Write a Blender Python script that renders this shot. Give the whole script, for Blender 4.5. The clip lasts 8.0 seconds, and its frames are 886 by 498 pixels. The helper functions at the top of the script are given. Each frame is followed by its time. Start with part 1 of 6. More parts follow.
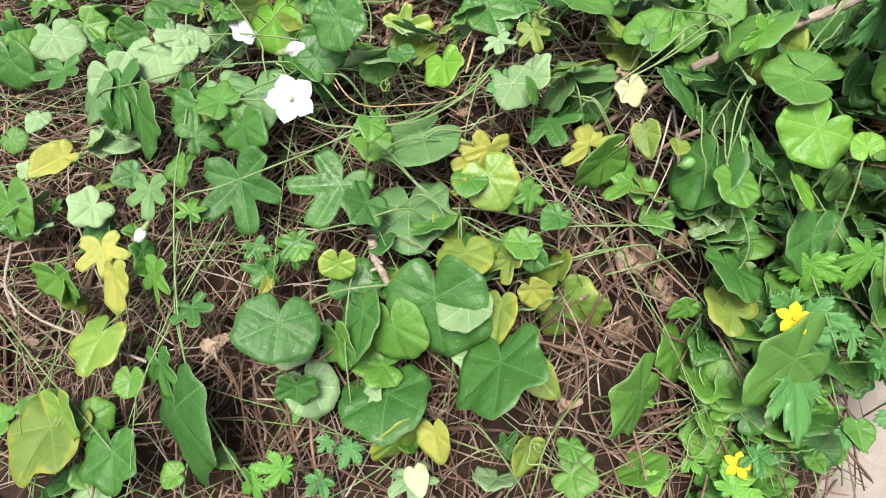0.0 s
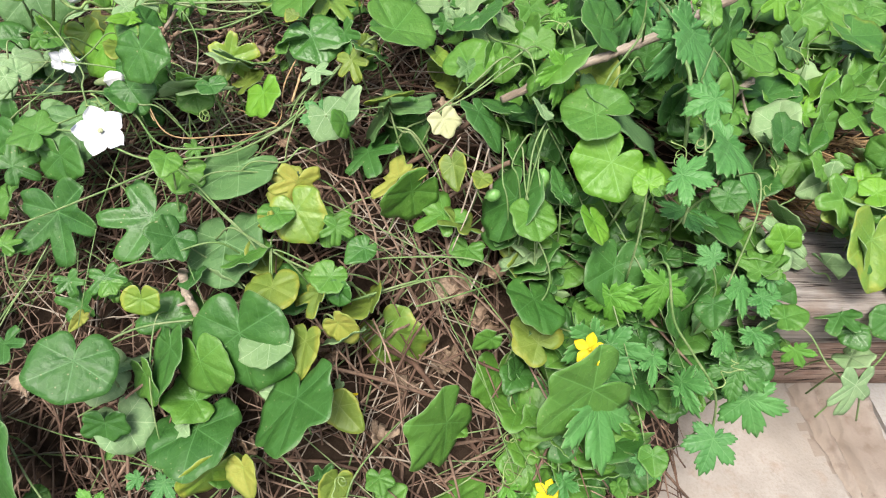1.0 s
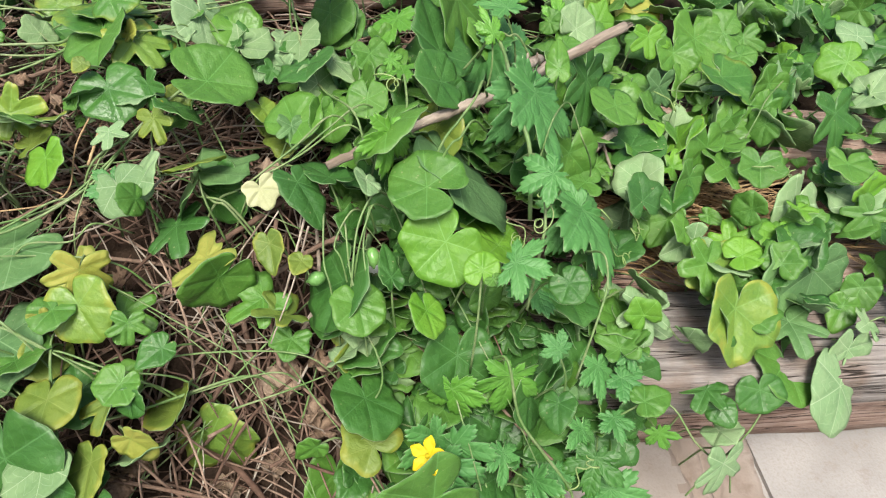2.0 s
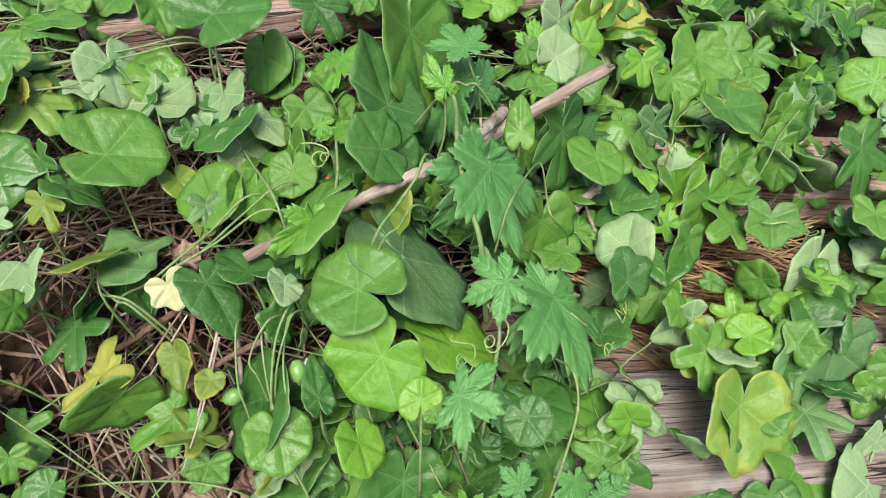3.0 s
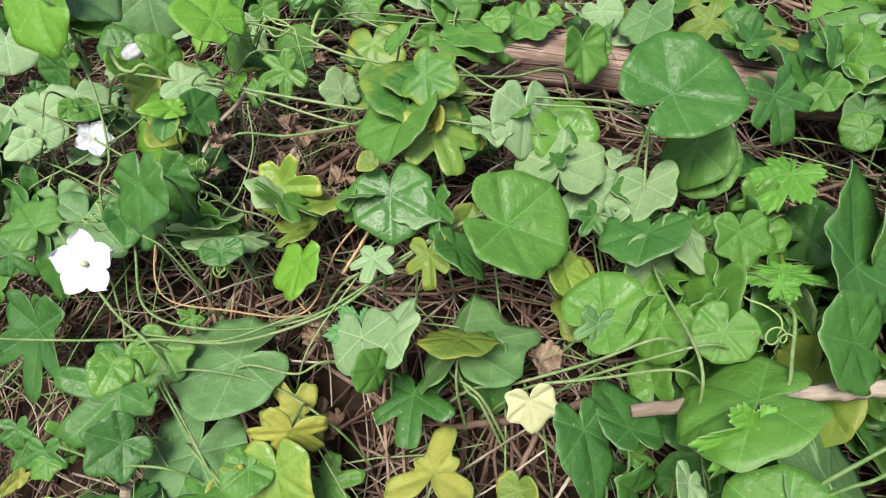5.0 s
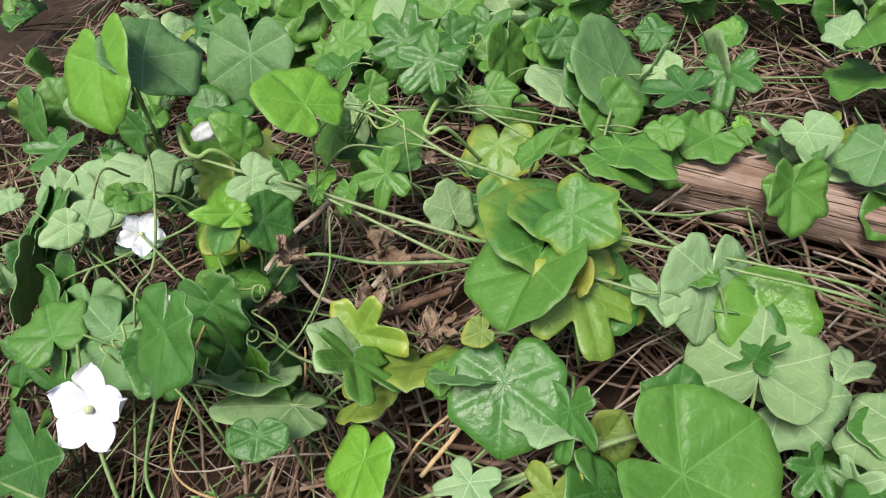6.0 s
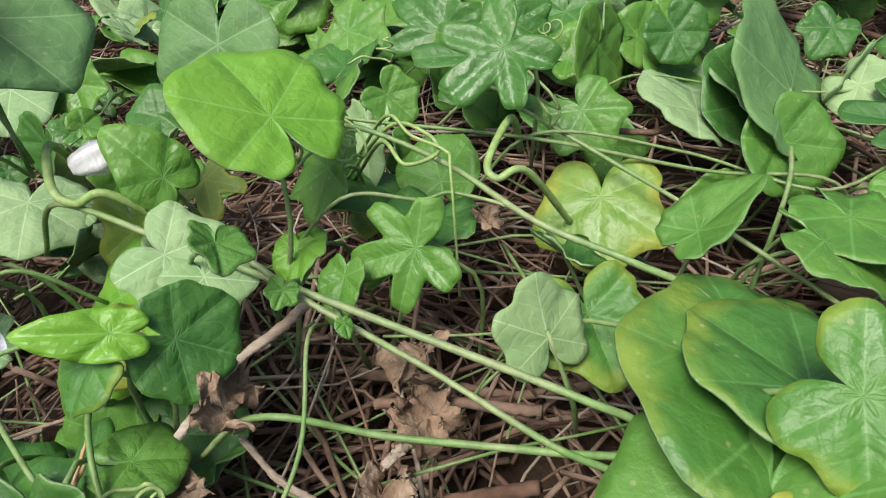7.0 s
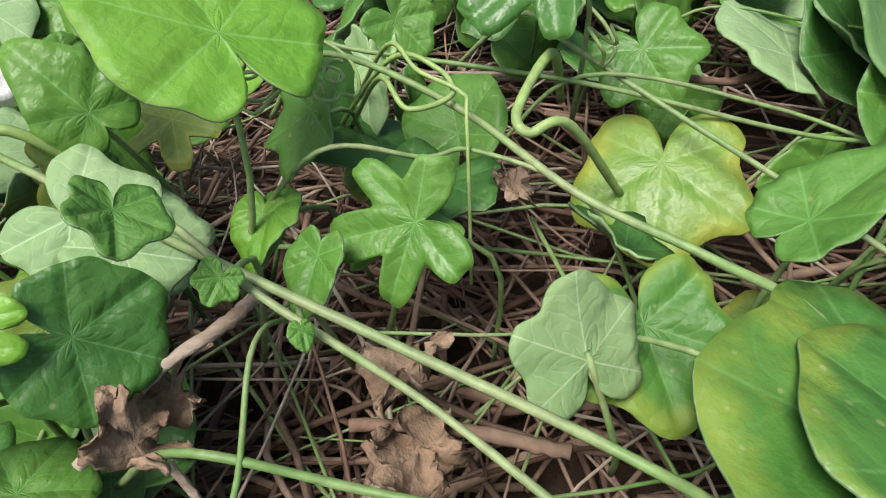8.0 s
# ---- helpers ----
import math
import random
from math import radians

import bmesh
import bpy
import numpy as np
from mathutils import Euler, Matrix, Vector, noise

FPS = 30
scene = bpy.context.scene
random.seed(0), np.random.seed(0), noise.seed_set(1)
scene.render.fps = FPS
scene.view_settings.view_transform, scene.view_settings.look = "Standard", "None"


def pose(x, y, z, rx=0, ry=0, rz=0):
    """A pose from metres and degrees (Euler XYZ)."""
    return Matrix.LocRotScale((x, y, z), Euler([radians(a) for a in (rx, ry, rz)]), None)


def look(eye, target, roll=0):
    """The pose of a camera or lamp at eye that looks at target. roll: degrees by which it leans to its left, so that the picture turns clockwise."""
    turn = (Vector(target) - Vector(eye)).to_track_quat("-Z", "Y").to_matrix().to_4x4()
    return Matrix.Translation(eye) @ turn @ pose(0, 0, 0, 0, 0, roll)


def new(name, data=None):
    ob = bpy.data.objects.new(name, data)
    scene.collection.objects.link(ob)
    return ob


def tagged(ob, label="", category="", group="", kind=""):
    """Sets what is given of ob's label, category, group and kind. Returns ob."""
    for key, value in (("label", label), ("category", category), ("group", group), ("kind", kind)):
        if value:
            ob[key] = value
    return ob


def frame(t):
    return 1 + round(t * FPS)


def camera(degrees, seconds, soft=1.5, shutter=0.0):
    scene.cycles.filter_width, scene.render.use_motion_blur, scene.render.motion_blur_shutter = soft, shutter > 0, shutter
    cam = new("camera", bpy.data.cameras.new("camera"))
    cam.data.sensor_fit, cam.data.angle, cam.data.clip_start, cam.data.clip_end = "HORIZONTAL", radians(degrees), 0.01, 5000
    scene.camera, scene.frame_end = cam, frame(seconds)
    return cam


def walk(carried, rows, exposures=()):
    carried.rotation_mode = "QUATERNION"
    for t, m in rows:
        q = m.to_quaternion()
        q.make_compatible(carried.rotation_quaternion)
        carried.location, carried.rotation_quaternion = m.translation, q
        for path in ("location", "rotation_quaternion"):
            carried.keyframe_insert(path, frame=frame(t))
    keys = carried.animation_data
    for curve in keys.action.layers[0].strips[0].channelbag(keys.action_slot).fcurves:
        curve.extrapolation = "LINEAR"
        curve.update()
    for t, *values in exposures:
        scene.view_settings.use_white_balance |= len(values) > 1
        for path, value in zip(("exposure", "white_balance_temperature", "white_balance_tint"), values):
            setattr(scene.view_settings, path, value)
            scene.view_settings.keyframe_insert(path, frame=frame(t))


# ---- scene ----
cam = camera(69.6, 8.0, 1.1)
PATH = [
    (0, (-0.0124, 0.0432, 0.6372), (0.0043, 0.699, -0.1176), 0.95),
    (0.5, (0.0513, 0.0513, 0.6458), (0.1027, 0.7026, -0.1113), 2.28),
    (1, (0.1268, 0.0596, 0.6588), (0.1837, 0.7141, -0.0951), 3.06),
    (1.5, (0.1735, 0.0799, 0.6613), (0.2659, 0.7252, -0.097), 4.29),
    (2, (0.2193, 0.1484, 0.657), (0.3751, 0.7906, -0.0936), 7.98),
    (2.2, (0.233, 0.1742, 0.6599), (0.4028, 0.8145, -0.0892), 8.26),
    (3.3, (0.2901, 0.276, 0.6465), (0.3885, 0.884, -0.1413), 3.1),
    (3.5, (0.2837, 0.2873, 0.6418), (0.3595, 0.8906, -0.1521), 2.34),
    (4, (0.2436, 0.3053, 0.6366), (0.274, 0.8869, -0.1763), 3.1),
    (4.2, (0.2252, 0.3143, 0.6422), (0.221, 0.8971, -0.1704), 3.44),
    (4.5, (0.199, 0.3326, 0.6393), (0.1251, 0.9194, -0.167), 3.28),
    (5, (0.1552, 0.3615, 0.6418), (-0.0259, 0.9267, -0.1631), 1.67),
    (5.2, (0.1423, 0.3838, 0.6398), (-0.0901, 0.931, -0.1643), 0.1),
    (6.3, (0.0598, 0.5003, 0.5501), (-0.2795, 1.0751, -0.1945), 0.57),
    (6.5, (0.0381, 0.5206, 0.5247), (-0.2912, 1.0878, -0.2302), 2.17),
    (7, (-0.0059, 0.5813, 0.4828), (-0.3376, 1.1721, -0.2527), 2.29),
    (7.5, (-0.0178, 0.6059, 0.4607), (-0.3238, 1.1742, -0.3031), 4.15),
    (8, (-0.0222, 0.6188, 0.4478), (-0.3553, 1.1406, -0.3376), 2.6),
]
walk(cam, [(t, look(eye, target, roll)) for t, eye, target, roll in PATH], [(0, 0.84), (1.5, 0.66), (3.5, 0.6), (5, 0.56), (6.5, 0.40), (7.5, 0.62), (8, 0.56)])

# ---- light: bright overcast day ----
world = bpy.data.worlds.new("sky")
scene.world = world
world.use_nodes = True
wn = world.node_tree.nodes
sky = wn.new("ShaderNodeTexSky")
sky.sky_type, sky.sun_disc = "NISHITA", False
sky.sun_elevation, sky.sun_rotation = radians(62), radians(200)
sky.air_density, sky.dust_density, sky.ozone_density = 1.0, 4.5, 0.4
wn["Background"].inputs["Strength"].default_value = 0.106
world.node_tree.links.new(sky.outputs["Color"], wn["Background"].inputs["Color"])
sun_data = bpy.data.lights.new("sun", "SUN")
sun_data.energy, sun_data.angle, sun_data.color = 3.1, radians(24), (1.0, 0.96, 0.9)
sun = new("sun", sun_data)
sun.matrix_world = look((-0.35, -0.9, 2.4), (0, 0, 0))


# ---- materials ----
def material(name):
    m = bpy.data.materials.new(name)
    m.use_nodes = True
    return m, m.node_tree.nodes, m.node_tree.links, m.node_tree.nodes["Principled BSDF"]


def put(links, value, socket):
    if isinstance(value, (int, float)):
        socket.default_value = value
    else:
        links.new(value, socket)


def calc(nodes, links, op, a, b=0.0, c=0.0, clamp=False):
    n = nodes.new("ShaderNodeMath")
    n.operation, n.use_clamp = op, clamp
    for k, v in enumerate((a, b, c)):
        put(links, v, n.inputs[k])
    return n.outputs[0]


def step(nodes, links, value, low, high, out_low=0.0, out_high=1.0):
    n = nodes.new("ShaderNodeMapRange")
    n.interpolation_type = "SMOOTHSTEP"
    put(links, value, n.inputs[0])
    for k, v in enumerate((low, high, out_low, out_high)):
        n.inputs[k + 1].default_value = v
    return n.outputs[0]


def blend(nodes, links, amount, a, b, kind="MIX"):
    n = nodes.new("ShaderNodeMix")
    n.data_type, n.blend_type, n.clamp_factor = "RGBA", kind, True
    put(links, amount, n.inputs[0])
    for v, s in ((a, n.inputs[6]), (b, n.inputs[7])):
        if isinstance(v, tuple):
            s.default_value = (*v, 1)
        else:
            links.new(v, s)
    return n.outputs[2]


def noise_of(nodes, links, vector, scale, detail=4.0, rough=0.55):
    n = nodes.new("ShaderNodeTexNoise")
    n.inputs["Scale"].default_value, n.inputs["Detail"].default_value, n.inputs["Roughness"].default_value = scale, detail, rough
    if vector is not None:
        links.new(vector, n.inputs["Vector"])
    return n.outputs["Fac"]


def bumped(nodes, links, bsdf, height, strength, distance):
    n = nodes.new("ShaderNodeBump")
    n.inputs["Strength"].default_value, n.inputs["Distance"].default_value = strength, distance
    links.new(height, n.inputs["Height"])
    links.new(n.outputs[0], bsdf.inputs["Normal"])
    return n.outputs[0]


def chance(nodes, links):
    """A random number for each object and each loose island of it."""
    a = nodes.new("ShaderNodeObjectInfo").outputs["Random"]
    b = nodes.new("ShaderNodeNewGeometry").outputs["Random Per Island"]
    return calc(nodes, links, "FRACT", calc(nodes, links, "ADD", a, b))


def leaf_material(name, base, light, rim, vein, rim_amount=0.3, gloss=0.42, sheen=0.6, veins=0.55, through_light=0.22, spots=0.0, pucker=0.05):
    m, nodes, links, bsdf = material(name)
    uv = nodes.new("ShaderNodeUVMap")
    uv.uv_map = "blade"
    sep = nodes.new("ShaderNodeSeparateXYZ")
    links.new(uv.outputs[0], sep.inputs[0])
    x, y = sep.outputs[0], sep.outputs[1]
    radius = calc(nodes, links, "SQRT", calc(nodes, links, "ADD", calc(nodes, links, "MULTIPLY", x, x), calc(nodes, links, "MULTIPLY", y, y)))
    theta = calc(nodes, links, "ARCTAN2", x, y)
    sector = radians(58)
    folded = calc(nodes, links, "SUBTRACT", calc(nodes, links, "FLOORED_MODULO", calc(nodes, links, "ADD", theta, sector / 2), sector), sector / 2)
    delta = calc(nodes, links, "ABSOLUTE", folded)
    off = calc(nodes, links, "MULTIPLY", radius, calc(nodes, links, "SINE", delta))
    main = step(nodes, links, off, 0.017, 0.003)
    warp = noise_of(nodes, links, uv.outputs[0], 2.6, 2)
    wave = calc(nodes, links, "SUBTRACT", calc(nodes, links, "MULTIPLY", radius, 4.2), calc(nodes, links, "MULTIPLY", delta, 2.3))
    wave = calc(nodes, links, "FRACT", calc(nodes, links, "ADD", wave, calc(nodes, links, "MULTIPLY", warp, 1.6)))
    side = step(nodes, links, calc(nodes, links, "ABSOLUTE", calc(nodes, links, "SUBTRACT", wave, 0.5)), 0.07, 0.015)
    side = calc(nodes, links, "MULTIPLY", side, step(nodes, links, radius, 0.1, 0.35))
    lines = calc(nodes, links, "MAXIMUM", main, calc(nodes, links, "MULTIPLY", side, 0.4))
    luck = chance(nodes, links)
    co = nodes.new("ShaderNodeTexCoord").outputs["Object"]
    shift = nodes.new("ShaderNodeVectorMath")
    shift.operation = "ADD"
    links.new(co, shift.inputs[0])
    links.new(luck, shift.inputs[1])
    v = shift.outputs[0]
    broad = noise_of(nodes, links, v, 45, 3)
    fine = noise_of(nodes, links, v, 420, 3)
    tone = blend(nodes, links, step(nodes, links, broad, 0.32, 0.7), base, light)
    tone = blend(nodes, links, calc(nodes, links, "MULTIPLY", luck, 0.5), tone, light)
    # the blade is darkest round the stalk and paler towards its margin
    tone = blend(nodes, links, step(nodes, links, radius, 0.05, 0.95, 0.0, 0.5), tone, light)
    other = calc(nodes, links, "FRACT", calc(nodes, links, "MULTIPLY", luck, 7.31))
    tone = blend(nodes, links, calc(nodes, links, "MULTIPLY", other, 0.5), tone, (base[0] * 0.7, base[1] * 0.78, base[2] * (1.2 if base[2] < 0.05 else 1.0)))
    edge = nodes.new("ShaderNodeUVMap")
    edge.uv_map = "rim"
    es = nodes.new("ShaderNodeSeparateXYZ")
    links.new(edge.outputs[0], es.inputs[0])
    # a thin pale margin on sound leaves, a broad uneven one on those that turn
    worn, low = (1.1, 0.80) if rim_amount >= 0.5 else (0.22, 0.93)
    rimmed = step(nodes, links, calc(nodes, links, "ADD", es.outputs[0], calc(nodes, links, "MULTIPLY", calc(nodes, links, "SUBTRACT", broad, 0.5), worn)), low, low + 0.26, 0.0, rim_amount)
    tone = blend(nodes, links, rimmed, tone, rim)
    tone = blend(nodes, links, calc(nodes, links, "MULTIPLY", lines, veins), tone, vein)
    tone = blend(nodes, links, step(nodes, links, fine, 0.35, 0.7, 0.0, 0.25), tone, light)
    vor = nodes.new("ShaderNodeTexVoronoi")
    vor.inputs["Scale"].default_value = 170
    links.new(v, vor.inputs["Vector"])
    if spots:
        dots = calc(nodes, links, "MULTIPLY", step(nodes, links, vor.outputs["Distance"], 0.16, 0.08), step(nodes, links, broad, 0.45, 0.6, 0.0, spots))
        tone = blend(nodes, links, dots, tone, (0.42, 0.40, 0.22))
    links.new(tone, bsdf.inputs["Base Color"])
    links.new(calc(nodes, links, "ADD", step(nodes, links, broad, 0.3, 0.75, gloss - 0.08, gloss + 0.10), calc(nodes, links, "MULTIPLY", other, 0.12)), bsdf.inputs["Roughness"])
    bsdf.inputs["Specular IOR Level"].default_value = sheen * 1.05
    # the blade bulges between its veins
    puff = calc(nodes, links, "MULTIPLY", calc(nodes, links, "MULTIPLY", step(nodes, links, off, 0.0, 0.14), step(nodes, links, radius, 0.08, 0.45)), 0.22)
    puff = calc(nodes, links, "ADD", puff, calc(nodes, links, "MULTIPLY", step(nodes, links, calc(nodes, links, "ABSOLUTE", calc(nodes, links, "SUBTRACT", wave, 0.5)), 0.0, 0.3), pucker))
    height = calc(nodes, links, "ADD", puff, calc(nodes, links, "MULTIPLY", vor.outputs["Distance"], 0.3))
    height = calc(nodes, links, "ADD", height, calc(nodes, links, "MULTIPLY", broad, 1.0))
    height = calc(nodes, links, "ADD", height, calc(nodes, links, "MULTIPLY", fine, 0.25))
    nrm = bumped(nodes, links, bsdf, height, 0.5, 0.003)
    glow = nodes.new("ShaderNodeBsdfTranslucent")
    links.new(tone, glow.inputs["Color"])
    links.new(nrm, glow.inputs["Normal"])
    mix = nodes.new("ShaderNodeMixShader")
    mix.inputs[0].default_value = through_light
    links.new(bsdf.outputs[0], mix.inputs[1])
    links.new(glow.outputs[0], mix.inputs[2])
    links.new(mix.outputs[0], nodes["Material Output"].inputs["Surface"])
    return m


def rough_material(name, tones, scale=30, rough=0.85, bump=0.4, depth=0.002, stretch=(1, 1, 1), spec=0.2, turn=(0, 0, 0)):
    """Wood, twigs, soil and the like: two or three tones over object space, with a tone of its own for every island."""
    m, nodes, links, bsdf = material(name)
    co = nodes.new("ShaderNodeTexCoord").outputs["Object"]
    mp = nodes.new("ShaderNodeMapping")
    mp.inputs["Scale"].default_value = stretch
    mp.vector_type = "TEXTURE" if any(turn) else "POINT"
    if any(turn):
        mp.inputs["Rotation"].default_value = [-radians(a) for a in turn]
        mp.inputs["Scale"].default_value = [1 / k for k in stretch]
    links.new(co, mp.inputs["Vector"])
    v = mp.outputs[0]
    broad, fine = noise_of(nodes, links, v, scale, 5, 0.6), noise_of(nodes, links, v, scale * 7, 4, 0.6)
    luck = chance(nodes, links)
    tone = blend(nodes, links, luck, tones[0], tones[1])
    tone = blend(nodes, links, step(nodes, links, broad, 0.4, 0.68), tone, tones[2])
    tone = blend(nodes, links, step(nodes, links, fine, 0.3, 0.72, 0.35, 0.0), tone, (0.02, 0.014, 0.01))
    links.new(tone, bsdf.inputs["Base Color"])
    bsdf.inputs["Roughness"].default_value, bsdf.inputs["Specular IOR Level"].default_value = rough, spec
    bumped(nodes, links, bsdf, calc(nodes, links, "ADD", broad, calc(nodes, links, "MULTIPLY", fine, 0.6)), bump, depth)
    return m


def plank_material(name, tones):
    """Weathered timber: long grain, checks and dirt along x."""
    m, nodes, links, bsdf = material(name)
    co = nodes.new("ShaderNodeTexCoord").outputs["Object"]
    mp = nodes.new("ShaderNodeMapping")
    mp.inputs["Scale"].default_value = (3, 90, 90)
    links.new(co, mp.inputs["Vector"])
    grain = noise_of(nodes, links, mp.outputs[0], 2.5, 6, 0.65)
    check = noise_of(nodes, links, mp.outputs[0], 0.9, 3, 0.5)
    dirt = noise_of(nodes, links, co, 14, 5, 0.6)
    tone = blend(nodes, links, step(nodes, links, grain, 0.3, 0.7), tones[0], tones[1])
    tone = blend(nodes, links, step(nodes, links, dirt, 0.42, 0.7, 0.0, 0.8), tone, tones[2])
    crack = step(nodes, links, calc(nodes, links, "ABSOLUTE", calc(nodes, links, "SUBTRACT", check, 0.5)), 0.014, 0.002)
    tone = blend(nodes, links, calc(nodes, links, "MULTIPLY", crack, 0.85), tone, (0.02, 0.014, 0.01))
    links.new(tone, bsdf.inputs["Base Color"])
    bsdf.inputs["Roughness"].default_value, bsdf.inputs["Specular IOR Level"].default_value = 0.85, 0.2
    bumped(nodes, links, bsdf, calc(nodes, links, "SUBTRACT", grain, calc(nodes, links, "MULTIPLY", crack, 1.5)), 1.0, 0.004)
    return m


def concrete_material(name, tones):
    m, nodes, links, bsdf = material(name)
    co = nodes.new("ShaderNodeTexCoord").outputs["Object"]
    broad, mid, fine = noise_of(nodes, links, co, 7, 6, 0.6), noise_of(nodes, links, co, 40, 5, 0.6), noise_of(nodes, links, co, 320, 3)
    tone = blend(nodes, links, step(nodes, links, broad, 0.38, 0.66), tones[0], tones[1])
    tone = blend(nodes, links, step(nodes, links, mid, 0.52, 0.75, 0.0, 0.6), tone, tones[2])
    tone = blend(nodes, links, step(nodes, links, fine, 0.4, 0.75, 0.0, 0.35), tone, (0.25, 0.21, 0.17))
    links.new(tone, bsdf.inputs["Base Color"])
    bsdf.inputs["Roughness"].default_value, bsdf.inputs["Specular IOR Level"].default_value = 0.8, 0.25
    bumped(nodes, links, bsdf, calc(nodes, links, "ADD", mid, calc(nodes, links, "MULTIPLY", fine, 0.5)), 0.4, 0.002)
    return m


UNDER = leaf_material("leaf_underside", (0.15, 0.28, 0.10), (0.26, 0.39, 0.17), (0.36, 0.45, 0.2), (0.42, 0.52, 0.32), 0.3, 0.6, 0.25, 0.7)
LEAF = {
    "dark": leaf_material("dark_leaf", (0.033, 0.118, 0.019), (0.068, 0.195, 0.034), (0.20, 0.30, 0.04), (0.13, 0.30, 0.10), 0.35, 0.39, 0.42, 0.5, 0.18, 0.5),
    "mid": leaf_material("green_leaf", (0.068, 0.20, 0.026), (0.128, 0.29, 0.042), (0.22, 0.38, 0.05), (0.17, 0.40, 0.11), 0.35, 0.41, 0.42, 0.5, 0.22, 0.35),
    "lime": leaf_material("lime_leaf", (0.105, 0.30, 0.022), (0.19, 0.41, 0.04), (0.34, 0.46, 0.06), (0.24, 0.48, 0.13), 0.45, 0.41, 0.42, 0.55, 0.26),
    "sage": leaf_material("sage_leaf", (0.085, 0.20, 0.058), (0.15, 0.29, 0.095), (0.24, 0.36, 0.12), (0.25, 0.42, 0.19), 0.3, 0.5, 0.4, 0.6, 0.2, 0.3),
    "pale": leaf_material("pale_leaf", (0.18, 0.34, 0.125), (0.33, 0.47, 0.23), (0.42, 0.52, 0.24), (0.46, 0.60, 0.36), 0.3, 0.6, 0.25, 0.7),
    "yellow": leaf_material("yellow_leaf", (0.27, 0.32, 0.045), (0.44, 0.43, 0.09), (0.14, 0.26, 0.04), (0.26, 0.38, 0.08), 0.5, 0.5, 0.35, 0.6),
    "olive": leaf_material("olive_leaf", (0.12, 0.21, 0.03), (0.21, 0.29, 0.045), (0.36, 0.36, 0.05), (0.28, 0.36, 0.1), 0.6, 0.45, 0.4, 0.5),
    "turning": leaf_material("turning_leaf", (0.12, 0.27, 0.032), (0.25, 0.37, 0.05), (0.42, 0.42, 0.06), (0.24, 0.42, 0.12), 0.6, 0.4, 0.6, 0.5),
    "cream": leaf_material("cream_leaf", (0.44, 0.48, 0.22), (0.60, 0.61, 0.36), (0.6, 0.5, 0.25), (0.6, 0.64, 0.4), 0.3, 0.6, 0.3, 0.5),
    "edged": leaf_material("yellow_edged_leaf", (0.045, 0.16, 0.024), (0.095, 0.25, 0.034), (0.27, 0.34, 0.045), (0.16, 0.34, 0.1), 0.6, 0.41, 0.42, 0.5, 0.2, 0.5),
}
CUT = {
    "dark": leaf_material("dark_cut_leaf", (0.034, 0.12, 0.020), (0.066, 0.20, 0.034), (0.10, 0.26, 0.05), (0.14, 0.31, 0.10), 0.25, 0.45, 0.42, 0.38, 0.2, 0.0, 0.2),
    "mid": leaf_material("green_cut_leaf", (0.062, 0.215, 0.044), (0.115, 0.315, 0.080), (0.15, 0.35, 0.08), (0.21, 0.42, 0.16), 0.25, 0.45, 0.42, 0.38, 0.22, 0.0, 0.2),
    "lime": leaf_material("lime_cut_leaf", (0.09, 0.29, 0.028), (0.165, 0.40, 0.05), (0.2, 0.42, 0.07), (0.24, 0.47, 0.14), 0.25, 0.45, 0.42, 0.38, 0.25, 0.0, 0.2),
}
DRY = rough_material("dead_leaf", ((0.26, 0.175, 0.115), (0.42, 0.32, 0.23), (0.17, 0.11, 0.07)), 60, 0.9, 0.6, 0.003)
STEM = rough_material("green_stem", ((0.12, 0.24, 0.06), (0.20, 0.32, 0.11), (0.26, 0.33, 0.15)), 40, 0.5, 0.2, 0.001, spec=0.4)
PALESTEM = rough_material("pale_tendril", ((0.24, 0.38, 0.10), (0.34, 0.46, 0.17), (0.3, 0.42, 0.16)), 40, 0.5, 0.2, 0.001, spec=0.4)
TWIG = rough_material("dry_twig", ((0.075, 0.040, 0.027), (0.40, 0.285, 0.21), (0.18, 0.11, 0.078)), 35, 0.85, 0.5, 0.0015)
DRYSTEM = rough_material("dry_vine_stem", ((0.28, 0.23, 0.18), (0.50, 0.44, 0.36), (0.38, 0.32, 0.25)), 35, 0.85, 0.4, 0.001)
STRAW = rough_material("straw", ((0.36, 0.22, 0.10), (0.55, 0.40, 0.22), (0.42, 0.28, 0.14)), 30, 0.7, 0.3, 0.001)
BARK = rough_material("stripped_branch", ((0.40, 0.335, 0.265), (0.54, 0.465, 0.38), (0.25, 0.195, 0.145)), 55, 0.9, 0.9, 0.002, (0.12, 1, 1), 0.15, (0, 14, -21))
SOIL = rough_material("dark_soil", ((0.030, 0.019, 0.012), (0.030, 0.019, 0.012), (0.06, 0.038, 0.025)), 25, 0.95, 0.9, 0.006)
GREY = plank_material("grey_plank", ((0.20, 0.175, 0.16), (0.38, 0.35, 0.32), (0.19, 0.13, 0.095)))
RED = plank_material("brown_plank", ((0.28, 0.18, 0.135), (0.52, 0.40, 0.33), (0.17, 0.095, 0.065)))
SLAB = concrete_material("concrete", ((0.28, 0.27, 0.255), (0.35, 0.337, 0.32), (0.24, 0.205, 0.175)))
MORTAR = concrete_material("mortar", ((0.25, 0.205, 0.17), (0.37, 0.32, 0.275), (0.12, 0.07, 0.048)))
